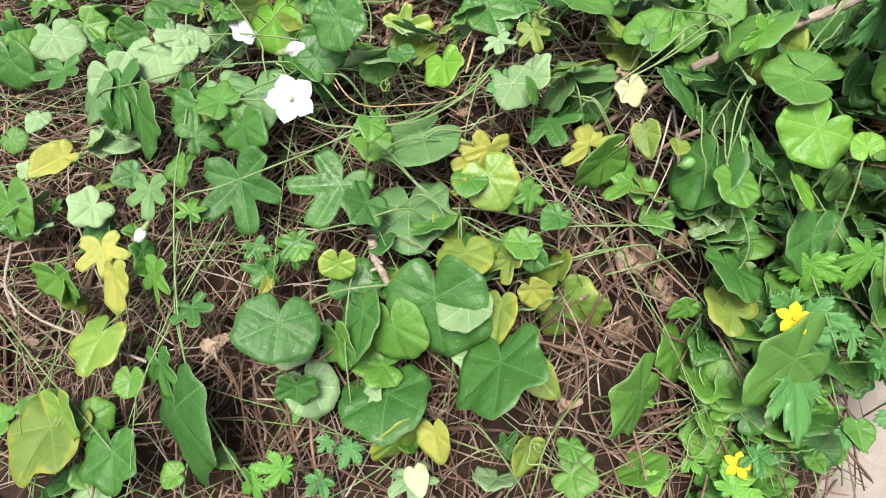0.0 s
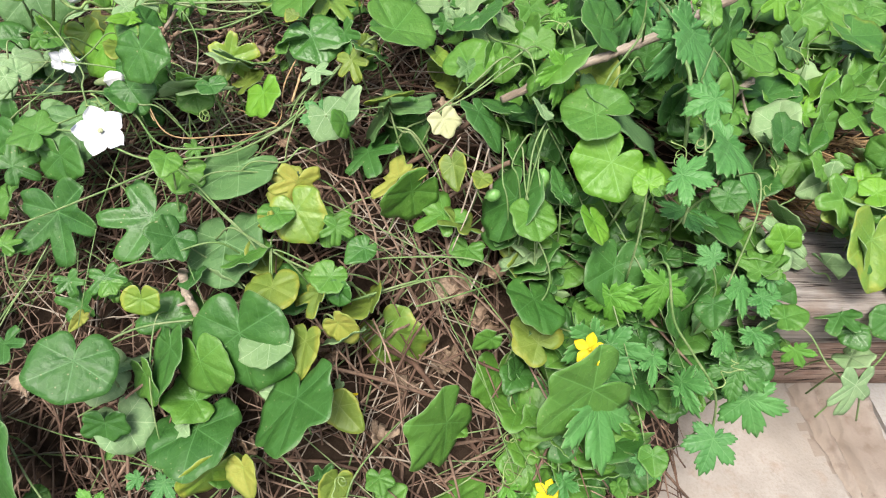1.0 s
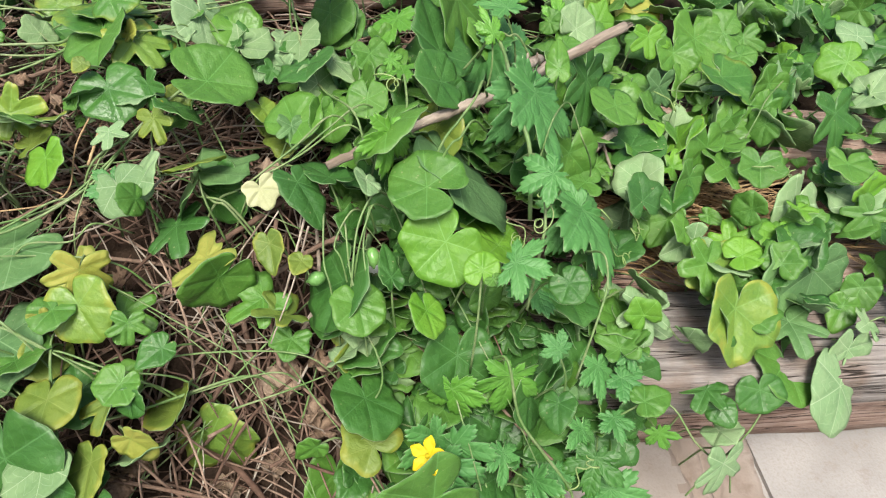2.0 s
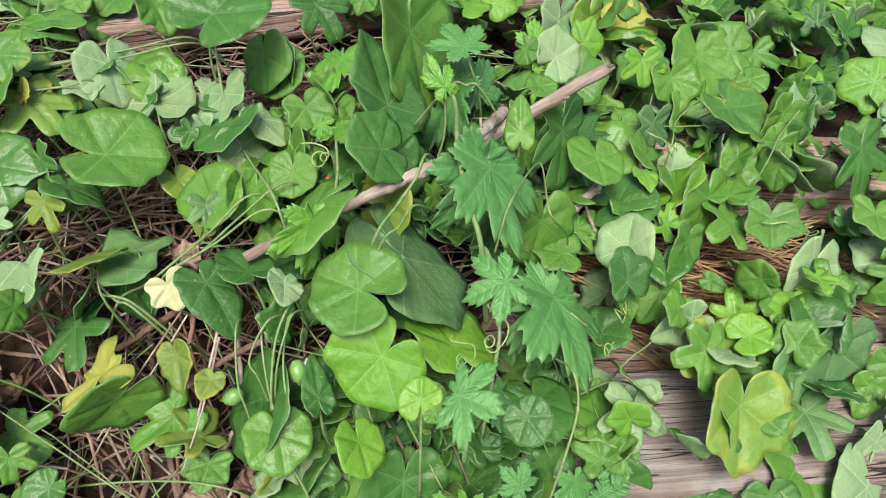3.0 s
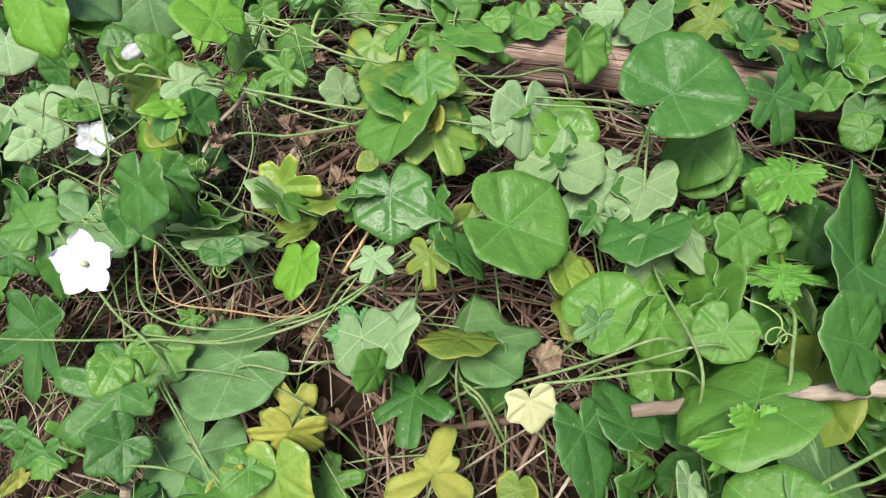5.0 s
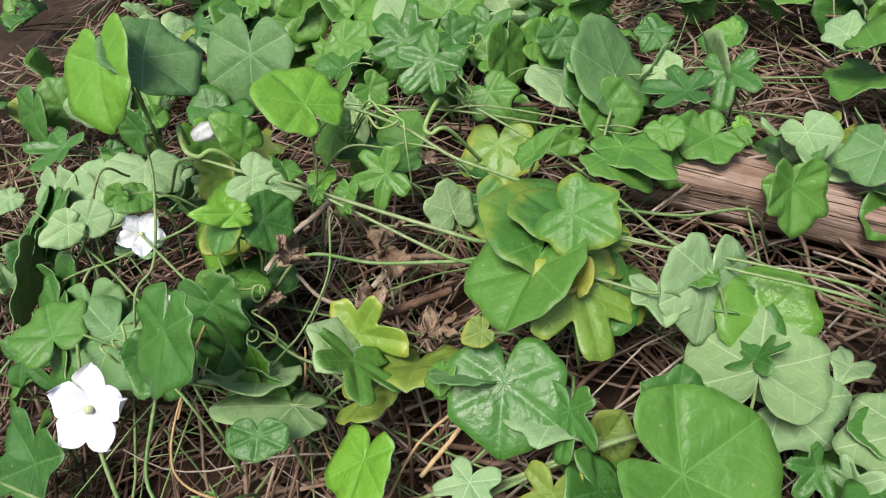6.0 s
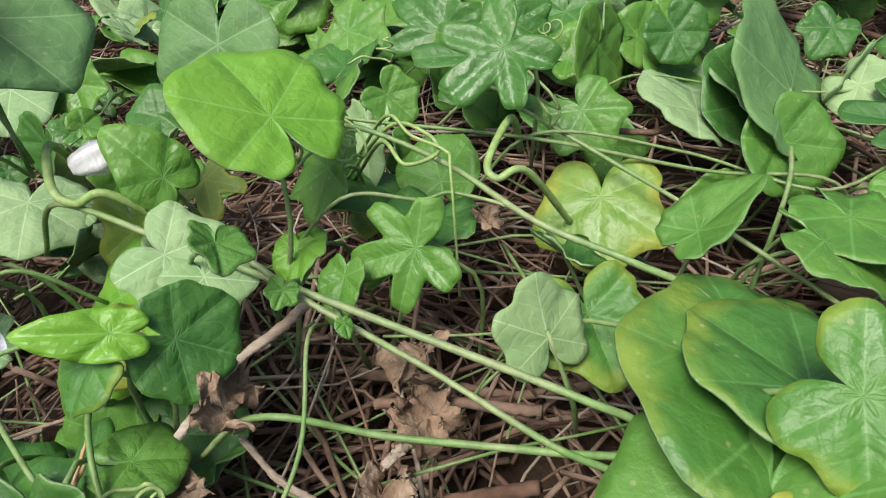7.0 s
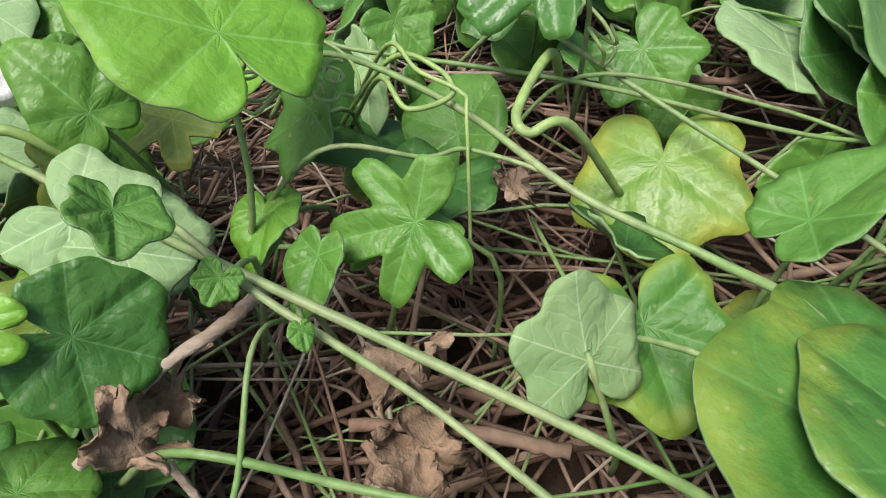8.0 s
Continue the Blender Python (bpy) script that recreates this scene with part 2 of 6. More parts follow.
GOURD = leaf_material("gourd_skin", (0.06, 0.24, 0.03), (0.14, 0.36, 0.06), (0.1, 0.3, 0.05), (0.3, 0.45, 0.2), 0.1, 0.3, 0.5, 0.3, 0.0)
RIPE = rough_material("ripe_gourd_skin", ((0.55, 0.07, 0.02), (0.62, 0.10, 0.03), (0.50, 0.05, 0.02)), 60, 0.35, 0.1, 0.001, spec=0.5)
APRON = concrete_material("pale_mortar", ((0.31, 0.275, 0.24), (0.40, 0.365, 0.33), (0.30, 0.22, 0.165)))
PETAL = leaf_material("white_petal", (0.80, 0.80, 0.78), (0.86, 0.86, 0.85), (0.85, 0.85, 0.84), (0.66, 0.72, 0.60), 0.2, 0.6, 0.3, 0.25, 0.25)
GOLD = leaf_material("yellow_petal", (0.75, 0.56, 0.01), (0.82, 0.66, 0.02), (0.82, 0.66, 0.03), (0.65, 0.48, 0.02), 0.2, 0.5, 0.3, 0.3, 0.2)


# ---- mesh helpers ----
def surf(x, y):
    """Height of the top of the vine cover over the heap."""
    x, y = min(max(x, -0.45), 0.55), min(max(y, 0.12), 0.8)
    z = -0.2772 + 0.1118 * x + 2.007 * y - 0.3836 * x * x + 0.2568 * x * y - 1.9766 * y * y + 0.5295 * y ** 3 - 0.3297 * x * y * y
    return max(z, 0.005)


def bed(x, y):
    """Height of the bed of twigs below the leaves; it ends behind the timber."""
    z = surf(x, y) - 0.055
    if x > 0.33 and y < 0.62:
        k = min((x - 0.33) / 0.12, 1)
        z -= k * (0.12 if y < 0.40 else 0.05)
    return max(z, -0.02)


def mesh_of(name, verts, faces, mats, slots=None, layers=(), smooth=True):
    me = bpy.data.meshes.new(name)
    me.from_pydata(verts, [], faces)
    for m in mats:
        me.materials.append(m)
    if slots is not None:
        me.polygons.foreach_set("material_index", slots)
    if smooth:
        me.polygons.foreach_set("use_smooth", [True] * len(me.polygons))
    if layers:
        index = np.empty(len(me.loops), dtype=np.int32)
        me.loops.foreach_get("vertex_index", index)
        for key, values in layers:
            me.uv_layers.new(name=key).data.foreach_set("uv", np.asarray(values, dtype=np.float32)[index].ravel())
    me.update()
    return me


def child(name, me, parent, label=""):
    ob = new(name, me)
    ob.parent = parent
    if label:
        tagged(ob, label)
    return ob


def curve_points(points, n):
    """A smooth line through the points, in n + 1 places."""
    p = [Vector(q) for q in points]
    p = [2 * p[0] - p[1]] + p + [2 * p[-1] - p[-2]]
    out = []
    for i in range(n + 1):
        s = i / n * (len(p) - 3)
        k = min(int(s), len(p) - 4)
        u = s - k
        a, b, c, d = p[k:k + 4]
        out.append(0.5 * (2 * b + (c - a) * u + (2 * a - 5 * b + 4 * c - d) * u * u + (3 * b - a - 3 * c + d) * u ** 3))
    return out


def tube(line, r0, r1, sides=6, rng=None, knots=0.0):
    """Vertices and faces of a round stem along the line, closed at both ends."""
    verts, faces = [], []
    n = len(line)
    up = Vector((0.13, 0.21, 1)).normalized()
    for i, p in enumerate(line):
        d = (line[min(i + 1, n - 1)] - line[max(i - 1, 0)]).normalized()
        a = d.cross(up)
        a = a.normalized() if a.length > 1e-4 else Vector((1, 0, 0))
        b = d.cross(a)
        r = r0 + (r1 - r0) * i / (n - 1)
        if knots and rng:
            r *= 1 + knots * rng.uniform(-1, 1)
        for k in range(sides):
            w = 2 * math.pi * k / sides
            verts.append(p + a * (r * math.cos(w)) + b * (r * math.sin(w)))
    for i in range(n - 1):
        for k in range(sides):
            l = (k + 1) % sides
            faces.append((i * sides + k, i * sides + l, (i + 1) * sides + l, (i + 1) * sides + k))
    faces.append(tuple(range(sides))[::-1])
    faces.append(tuple(range((n - 1) * sides, n * sides)))
    return verts, faces


def joined(pieces):
    verts, faces = [], []
    for v, f in pieces:
        k = len(verts)
        verts += v
        faces += [tuple(i + k for i in g) for g in f]
    return verts, faces


# ---- leaves ----
# outline of one half of each kind of blade: degrees from the tip, distance from the stalk
HALF = {
    "round": ((0, 1.0), (12, 0.965), (32, 0.93), (52, 0.98), (66, 0.93), (84, 0.86), (106, 0.87), (128, 0.80), (148, 0.76), (162, 0.68), (172, 0.46), (180, 0.12)),
    "disc": ((0, 1.0), (16, 0.96), (34, 0.95), (56, 1.0), (82, 0.94), (112, 0.99), (138, 0.95), (158, 0.92), (168, 0.84), (175, 0.5), (180, 0.1)),
    "lobed": ((0, 1.0), (6, 0.97), (12, 1.0), (18, 0.86), (25, 0.60), (31, 0.47), (37, 0.50), (44, 0.72), (50, 0.93), (57, 0.90), (63, 0.97), (70, 0.86), (80, 0.56), (88, 0.45), (97, 0.50), (110, 0.72), (122, 0.70), (132, 0.76), (146, 0.62), (160, 0.42), (172, 0.2), (180, 0.08)),
    "cross": ((0, 1.0), (8, 0.94), (14, 0.98), (22, 0.78), (32, 0.50), (43, 0.42), (56, 0.55), (66, 0.53), (80, 0.42), (92, 0.55), (104, 0.92), (114, 1.0), (122, 1.08), (132, 0.96), (146, 0.66), (160, 0.38), (172, 0.2), (180, 0.1)),
    "angled": ((0, 1.0), (12, 0.96), (22, 0.87), (32, 0.79), (42, 0.83), (53, 0.95), (63, 0.94), (73, 0.85), (86, 0.73), (97, 0.71), (110, 0.79), (124, 0.78), (144, 0.68), (162, 0.48), (173, 0.24), (180, 0.08)),
    "heart": ((0, 1.0), (8, 0.93), (20, 0.78), (38, 0.66), (60, 0.59), (85, 0.54), (110, 0.52), (135, 0.50), (155, 0.46), (170, 0.32), (180, 0.16)),
    "toothed": ((0, 1.0), (180, 1.0)),
}
# the deep lobes of the bitter gourd: their direction, length and half angle, and the coarse teeth along one side
LOBES = ((0, 1.0, 30), (57, 0.88, 30), (110, 0.64, 28), (150, 0.40, 22))
TOOTH = ((0, 0.07, 0.20, 0.30, 0.48, 0.58, 0.76, 0.88, 1.0, 1.3), (1.0, 0.95, 0.82, 0.91, 0.72, 0.82, 0.60, 0.46, 0.34, 0.15))
TURNS = {"round": 72, "disc": 72, "lobed": 96, "cross": 96, "angled": 84, "heart": 60, "toothed": 168}


def soft_outline(kind):
    """The outline's distance for every degree from the tip to the base, with its corners rounded."""
    angle, reach = zip(*HALF[kind])
    r = np.interp(np.abs(np.arange(-12, 193)), angle, reach)
    r[-12:] = r[-14:-26:-1]
    bell = np.exp(-(np.arange(-12, 13) / 3.2) ** 2)
    return np.convolve(r, bell / bell.sum(), "valid")


OUTLINE = {kind: soft_outline(kind) for kind in HALF}


def blade(kind, length, width, seed, cup=0.0, fold=0.0, wave=0.06, droop=0.1, rings=(0.16, 0.34, 0.52, 0.70, 0.86, 1.0), turns=0):
    """A leaf blade with the stalk's end at the origin, its tip along y and its upper side along z. It has an upper and an under skin."""
    rng = random.Random(seed)
    turns = turns or TURNS[kind]
    outline = OUTLINE[kind]
    web, tooth_turn = rng.uniform(0.32, 0.44) if length < 0.045 else rng.uniform(0.46, 0.58), rng.uniform(0.9, 1.05)
    skew, wob = rng.uniform(-0.05, 0.05), [rng.uniform(-1, 1) for _ in range(6)]
    verts, flat, rim = [Vector((0, 0, 0))], [(0.0, 0.0)], [(0.0, 0.0)]
    for s in rings:
        for k in range(turns):
            a = 2 * math.pi * k / turns
            deg = math.degrees(a)
            half = deg if deg <= 180 else 360 - deg
            r = outline[min(int(half), 179)] * (1 - half % 1) + outline[min(int(half) + 1, 180)] * (half % 1)
            r *= 1 + skew * math.sin(a) + 0.028 * math.sin(3 * a + wob[0] * 3) + 0.018 * math.sin(7 * a + wob[1] * 3) + 0.011 * math.sin(13 * a + wob[2] * 5)
            if kind == "toothed":
                lobe = max(long * np.interp(abs(half - at) * tooth_turn / wide, TOOTH[0], TOOTH[1]) for at, long, wide in LOBES)
                r *= max(lobe, web * (1 - half / 260)) if half < 160 else lobe
            x, y = s * r * math.sin(a), s * r * math.cos(a)
            flat.append((x, y))
            rim.append((s, 0.0))
            q = s * s
            z = cup * q * r + wave * q * (0.6 * math.sin(3 * a + wob[2] * 6) + 0.5 * math.sin(5 * a + wob[3] * 6)) + wave * 0.35 * s ** 4 * math.sin(11 * a + wob[4] * 6)
            z -= droop * y * abs(y) if y > 0 else -droop * 0.4 * y * y
            # the five main veins lie in creases, and the blade swells between them
            near = min(abs(half - v) for v in (0, 58, 116))
            off = s * r * math.sin(radians(min(near, 90)))
            z += 0.028 * min(1.0, s * 2.5) * (1 - math.exp(-(off / 0.09) ** 2)) - 0.02 * q * min(off / 0.3, 1) ** 2
            lift = radians(fold) if x > 0 else radians(fold) * 0.35
            px, pz = abs(x) * math.cos(lift), abs(x) * math.sin(lift)
            verts.append(Vector(((px if x > 0 else -px) * length * width, y * length, (z + pz) * length)))
    n = len(verts)
    verts += [v - Vector((0, 0, 0.0007)) for v in verts]
    faces, slots = [], []
    for k in range(turns):
        l = (k + 1) % turns
        for base, slot in ((0, 0), (n, 1)):
            f = (base, base + 1 + l, base + 1 + k)
            faces.append(f if not slot else f[::-1])
            slots.append(slot)
            for i in range(len(rings) - 1):
                o, p = base + 1 + i * turns, base + 1 + (i + 1) * turns
                f = (o + k, o + l, p + l, p + k)
                faces.append(f if not slot else f[::-1])
                slots.append(slot)
        o = 1 + (len(rings) - 1) * turns
        faces.append((o + k, o + l, n + o + l, n + o + k))
        slots.append(1)
    return verts, faces, slots, flat + flat, rim + rim


COUNT = [0]


def leaf(vine, kind, colour, x, y, z, length, width, rx, ry, rz, fold=0, cup=0.0):
    """One leaf of a vine with its stalk, at its place and turn, in metres and degrees."""
    COUNT[0] += 1
    seed = COUNT[0]
    rng = random.Random(seed * 7)
    limp = kind == "toothed"
    v, f, s, a, b = blade(kind, length, width, seed, cup + (rng.uniform(-0.18, 0.0) if limp else rng.uniform(-0.14, 0.14)), fold + (0 if limp else rng.choice((0, 3, 6)) if kind in ("disc",) else rng.choice((-4, 0, 4, 8, 12))), rng.uniform(0.02, 0.075), rng.uniform(-0.05, 0.22))
    ob = child("leaf", mesh_of("leaf", v, f, ((CUT if limp and colour in CUT else LEAF)[colour], UNDER if colour not in ("yellow", "cream", "olive", "sage") else LEAF[colour]), s, (("blade", a), ("rim", b))), vine)
    ob.matrix_basis = pose(x, y, z, rx, ry, rz)
    turn = ob.matrix_basis.to_3x3().inverted()
    down = turn @ Vector((rng.uniform(-0.3, 0.3), rng.uniform(-0.2, 0.3), -1)).normalized()
    reach = rng.uniform(0.045, 0.07)
    mid = Vector((0, -0.30, -0.12)) * reach + down * reach * 0.35
    v, f = tube(curve_points(((0, 0.002, -0.001), mid, mid + down * reach * 0.8), 7), 0.0008, 0.0010, 6)
    child("stalk", mesh_of("stalk", v, f, (STEM,)), ob)
    return ob


# ---- the setting ----
def grid_sheet(name, x0, x1, y0, y1, nx, ny, height, mat):
    verts = [Vector((x0 + (x1 - x0) * i / nx, y0 + (y1 - y0) * j / ny, 0)) for j in range(ny + 1) for i in range(nx + 1)]
    for v in verts:
        v.z = height(v.x, v.y)
    faces = [(j * (nx + 1) + i, j * (nx + 1) + i + 1, (j + 1) * (nx + 1) + i + 1, (j + 1) * (nx + 1) + i) for j in range(ny) for i in range(nx)]
    return new(name, mesh_of(name, verts, faces, (mat,)))


tagged(grid_sheet("ground", -40, 40, -40, 40, 8, 8, lambda x, y: -0.02, SOIL), "bare brown earth round the heap", "ground", kind="structure")


def mound(x, y):
    edge = min(max((y - 0.02) / 0.15, 0), 1) * min(max((1.6 - y) / 0.3, 0), 1) * min(max((x + 1.1) / 0.3, 0), 1) * min(max((1.3 - x) / 0.3, 0), 1)
    z = bed(x, y) - 0.05 + 0.02 * noise.noise(Vector((x * 14, y * 14, 3)))
    return -0.03 + (z + 0.03) * edge if not (x > 0.42 and y < 0.44) else -0.03


tagged(grid_sheet("heap_soil", -1.1, 1.3, 0.02, 1.6, 150, 110, mound, SOIL), "dark earth heap under the dry twigs and vines", "soil", kind="structure")


def slab():
    """The concrete floor with its rough front strip and a crack beside the timber."""
    bm = bmesh.new()
    bmesh.ops.create_cube(bm, size=1, matrix=Matrix.Translation((1.66, -0.28, -0.03)) @ Matrix.Diagonal((2.0, 1.5, 0.06, 1)))
    bmesh.ops.bevel(bm, geom=bm.edges[:], offset=0.006, segments=2, affect="EDGES")
    me = bpy.data.meshes.new("pavement")
    bm.to_mesh(me)
    me.materials.append(SLAB)
    return tagged(new("pavement", me), "pale smooth concrete floor slab", "pavement", kind="structure")


slab()


def mortar_strip():
    """The old mortar beside the smooth floor: a pale apron, two cracks and a stained strip."""
    nx, ny = 60, 80
    verts, faces, slots = [], [], []
    for j in range(ny + 1):
        y = -0.30 + 0.78 * j / ny
        w = noise.noise(Vector((1, y * 22, 7)))
        first, second = 0.578 + (0.388 - y) * 0.14 + 0.004 * w, 0.607 + 0.005 * noise.noise(Vector((4, y * 18, 2)))
        x1 = 0.664 + 0.008 * noise.noise(Vector((0, y * 16, 1))) + 0.004 * noise.noise(Vector((0, y * 60, 1)))
        for i in range(nx + 1):
            x = 0.36 + (x1 - 0.36) * i / nx
            z = 0.004 + 0.0035 * noise.noise(Vector((x * 60, y * 60, 0))) + 0.004 * noise.noise(Vector((x * 14, y * 14, 5)))
            z -= 0.016 * math.exp(-((x - first) / 0.0035) ** 2) + 0.022 * math.exp(-((x - second) / 0.004) ** 2)
            verts.append(Vector((x, y, z if i < nx else -0.03)))
    for j in range(ny):
        for i in range(nx):
            a = j * (nx + 1) + i
            faces.append((a, a + 1, a + nx + 2, a + nx + 1))
            slots.append(1 if verts[a].x > 0.572 + 0.035 * noise.noise(Vector((verts[a].y * 22, verts[a].x * 22, 0))) + 0.02 * noise.noise(Vector((verts[a].y * 80, verts[a].x * 80, 4))) else 0)
    return tagged(new("mortar_strip", mesh_of("mortar_strip", verts, faces, (APRON, MORTAR), slots)), "rough cracked mortar strip along the floor", "pavement", kind="structure")


mortar_strip()


def plank(label, mat, x, y, z, size, rz, seed, ry=0.0):
    """A worn board: its top at z, with chipped, wavy edges and splits at its ends."""
    rng = random.Random(seed)
    length, width, thick = size
    nx, ny, nz = 40, 8, 4
    bm = bmesh.new()
    bmesh.ops.create_cube(bm, size=1)
    bmesh.ops.subdivide_edges(bm, edges=[e for e in bm.edges if abs((e.verts[0].co - e.verts[1].co).x) > 0.5], cuts=nx, use_grid_fill=True)
    bmesh.ops.subdivide_edges(bm, edges=[e for e in bm.edges if abs((e.verts[0].co - e.verts[1].co).y) > 0.5], cuts=ny, use_grid_fill=True)
    bmesh.ops.subdivide_edges(bm, edges=[e for e in bm.edges if abs((e.verts[0].co - e.verts[1].co).z) > 0.5], cuts=nz, use_grid_fill=True)
    for v in bm.verts:
        corner = max(0.0, abs(v.co.y) + abs(v.co.z) - 0.86)
        v.co.y *= 1 - corner * 0.35
        v.co.z *= 1 - corner * 0.35
        p = Vector((v.co.x * length, v.co.y * width, v.co.z * thick))
        n = noise.noise_vector(Vector((p.x * 14, p.y * 45, p.z * 45 + seed)))
        end = max(0.0, abs(v.co.x) - 0.47) * 30
        p += Vector((n.x * 0.004 + end * 0.02 * noise.noise(Vector((seed, p.y * 90, p.z * 60))), n.y * 0.003, n.z * 0.0035 - 0.012 * noise.noise(Vector((p.x * 3, seed, 0)))))
        v.co = p
    me = bpy.data.meshes.new("plank")
    bm.to_mesh(me)
    me.materials.append(mat)
    me.polygons.foreach_set("use_smooth", [True] * len(me.polygons))
    ob = new("plank", me)
    ob.matrix_basis = pose(x, y, z - thick / 2, 0, ry, rz)
    return tagged(ob, label, "plank", "old timber in the heap")


plank("weathered grey plank on top of the floor's edge", GREY, 0.80, 0.415, 0.205, (0.95, 0.10, 0.055), -2, 1)
plank("grey brown plank behind the weathered grey one", RED, 0.83, 0.515, 0.195, (0.95, 0.09, 0.05), -3, 2)
plank("lower plank carrying the weathered grey one", RED, 0.82, 0.445, 0.145, (0.95, 0.09, 0.14), -2, 6)
plank("brown plank half hidden by leaves and straw", RED, 0.80, 0.645, 0.245, (0.75, 0.085, 0.05), -8, 3)
plank("red brown split plank lying across the twigs", RED, 0.44, 0.883, 0.315, (0.80, 0.042, 0.032), 9, 4)


# ---- twigs, straw and dead leaves ----
def litter(name, count, label, mat, seed, area, radii, lengths, lift, heading, spread, bend=0.25, sides=5):
    rng = random.Random(seed)
    pieces = []
    for _ in range(count):
        x, y = rng.uniform(*area[:2]), rng.uniform(*area[2:])
        a = radians(rng.gauss(heading, spread))
        n = rng.choice((3, 4, 5))
        step_length = rng.uniform(*lengths) / n
        p = Vector((x, y, bed(x, y) + rng.uniform(*lift)))
        tilt = rng.gauss(0, 0.12)
        line = [p]
        for _ in range(n):
            a += rng.gauss(0, bend)
            q = line[-1] + Vector((math.cos(a), math.sin(a), 0)) * step_length
            if q.x > 0.40 and q.y < 0.47:
                break
            base = bed(q.x, q.y) + lift[0]
            q.z = max(0.6 * line[-1].z + 0.4 * (bed(q.x, q.y) + rng.uniform(*lift)) + tilt * step_length, base)
            line.append(q)
        if len(line) < 3:
            continue
        n = len(line) - 1
        r = rng.uniform(*radii)
        pieces.append(tube(curve_points(line, n * 2), r, r * rng.uniform(0.4, 0.9), sides, rng, 0.12))
    v, f = joined(pieces)
    return tagged(new(name, mesh_of(name, v, f, (mat,))), label, "twigs", kind="stuff")


litter("twig_litter", 4200, "tangled dry brown and grey twigs over dark soil", TWIG, 11, (-0.75, 0.36, 0.10, 1.25), (0.0005, 0.0016), (0.06, 0.22), (-0.05, 0.012), 20, 60)
litter("twig_litter", 170, "thicker dry twigs tangled in the heap", TWIG, 12, (-0.75, 0.36, 0.12, 1.3), (0.0014, 0.0027), (0.12, 0.30), (-0.045, 0.0), 25, 50, 0.15, 6)
litter("dry_stems", 640, "pale dry vine stems crossing the twigs", DRYSTEM, 13, (-0.75, 0.32, 0.12, 1.25), (0.0005, 0.0011), (0.08, 0.22), (-0.03, 0.02), 60, 70, 0.3)
litter("green_runners", 320, "thin green vine runners crossing the dry twigs", STEM, 17, (-0.7, 0.36, 0.12, 1.2), (0.0006, 0.0009), (0.16, 0.36), (-0.015, 0.03), 10, 50, 0.10, 6)
litter("straw", 360, "golden dry straw between the planks", STRAW, 14, (0.44, 0.66, 0.50, 0.60), (0.0006, 0.0013), (0.08, 0.2), (-0.005, 0.04), -12, 16, 0.06)


# ---- vines ----
def vine(label, category, x, y, group="vines over the heap"):
    ob = new("vine")
    ob.location = (0, 0, 0)
    return tagged(ob, label, category, group)


gourd_near = vine("ivy gourd vine with dark lobed leaves over dry twigs", "vine", 0.1, 0.4)
gourd_far = vine("ivy gourd vine with round green leaves beside a plank", "vine", 0.1, 0.7)
gourd_right = vine("ivy gourd vine with yellow-edged leaves over old planks", "vine", 0.5, 0.5)
bitter = vine("bitter melon vine with deeply cut toothed leaves", "vine", 0.3, 0.4)

# leaves
leaf(gourd_near, "round", "dark", -0.135, 0.334, 0.214, 0.035, 1.11, -22, -11, -179)
leaf(gourd_near, "round", "dark", -0.010, 0.356, 0.216, 0.052, 0.98, -54, 18, 166)
leaf(gourd_near, "round", "pale", 0.016, 0.348, 0.219, 0.028, 0.95, -158, -3, -57)
leaf(gourd_near, "round", "mid", -0.045, 0.344, 0.193, 0.034, 0.97, -52, 26, 168)
leaf(gourd_near, "round", "dark", -0.051, 0.306, 0.148, 0.044, 1.04, 9, 14, 175)
leaf(gourd_near, "angled", "dark", 0.040, 0.302, 0.205, 0.052, 0.99, 1, 39, 172)
leaf(gourd_near, "angled", "turning", 0.111, 0.386, 0.166, 0.043, 0.97, -63, 41, -178)
leaf(gourd_near, "heart", "olive", 0.070, 0.308, 0.178, 0.029, 0.99, -25, 30, -147)
leaf(gourd_near, "round", "sage", -0.033, 0.442, 0.231, 0.044, 1.00, -13, 18, 175)
leaf(gourd_near, "lobed", "dark", -0.191, 0.483, 0.229, 0.053, 0.98, -41, 21, 178)
leaf(gourd_near, "lobed", "dark", -0.094, 0.456, 0.249, 0.045, 1.02, -28, -12, 155)
leaf(gourd_near, "disc", "turning", -0.091, 0.382, 0.229, 0.015, 1.08, -57, -6, -179)
leaf(gourd_near, "angled", "mid", -0.126, 0.407, 0.221, 0.014, 1.01, -12, -7, 152)
leaf(gourd_near, "round", "olive", 0.015, 0.387, 0.236, 0.027, 1.04, -5, 12, 176)
leaf(gourd_near, "round", "mid", 0.064, 0.391, 0.245, 0.018, 1.00, -15, -4, 149)
leaf(gourd_near, "round", "dark", 0.071, 0.380, 0.239, 0.014, 0.97, -51, 14, 157)
leaf(gourd_near, "heart", "dark", 0.092, 0.408, 0.260, 0.022, 1.01, -7, -11, 134)
leaf(gourd_near, "heart", "yellow", 0.070, 0.360, 0.222, 0.026, 1.00, -72, 37, -175)
leaf(gourd_near, "heart", "olive", 0.043, 0.350, 0.211, 0.034, 0.95, -27, 26, 154)
leaf(gourd_near, "heart", "dark", -0.071, 0.356, 0.197, 0.045, 0.97, -30, 37, 158)
leaf(gourd_near, "angled", "dark", -0.129, 0.314, 0.147, 0.022, 1.06, -62, -7, -175)
leaf(gourd_near, "round", "turning", -0.037, 0.277, 0.131, 0.034, 0.95, -82, -69, -156)
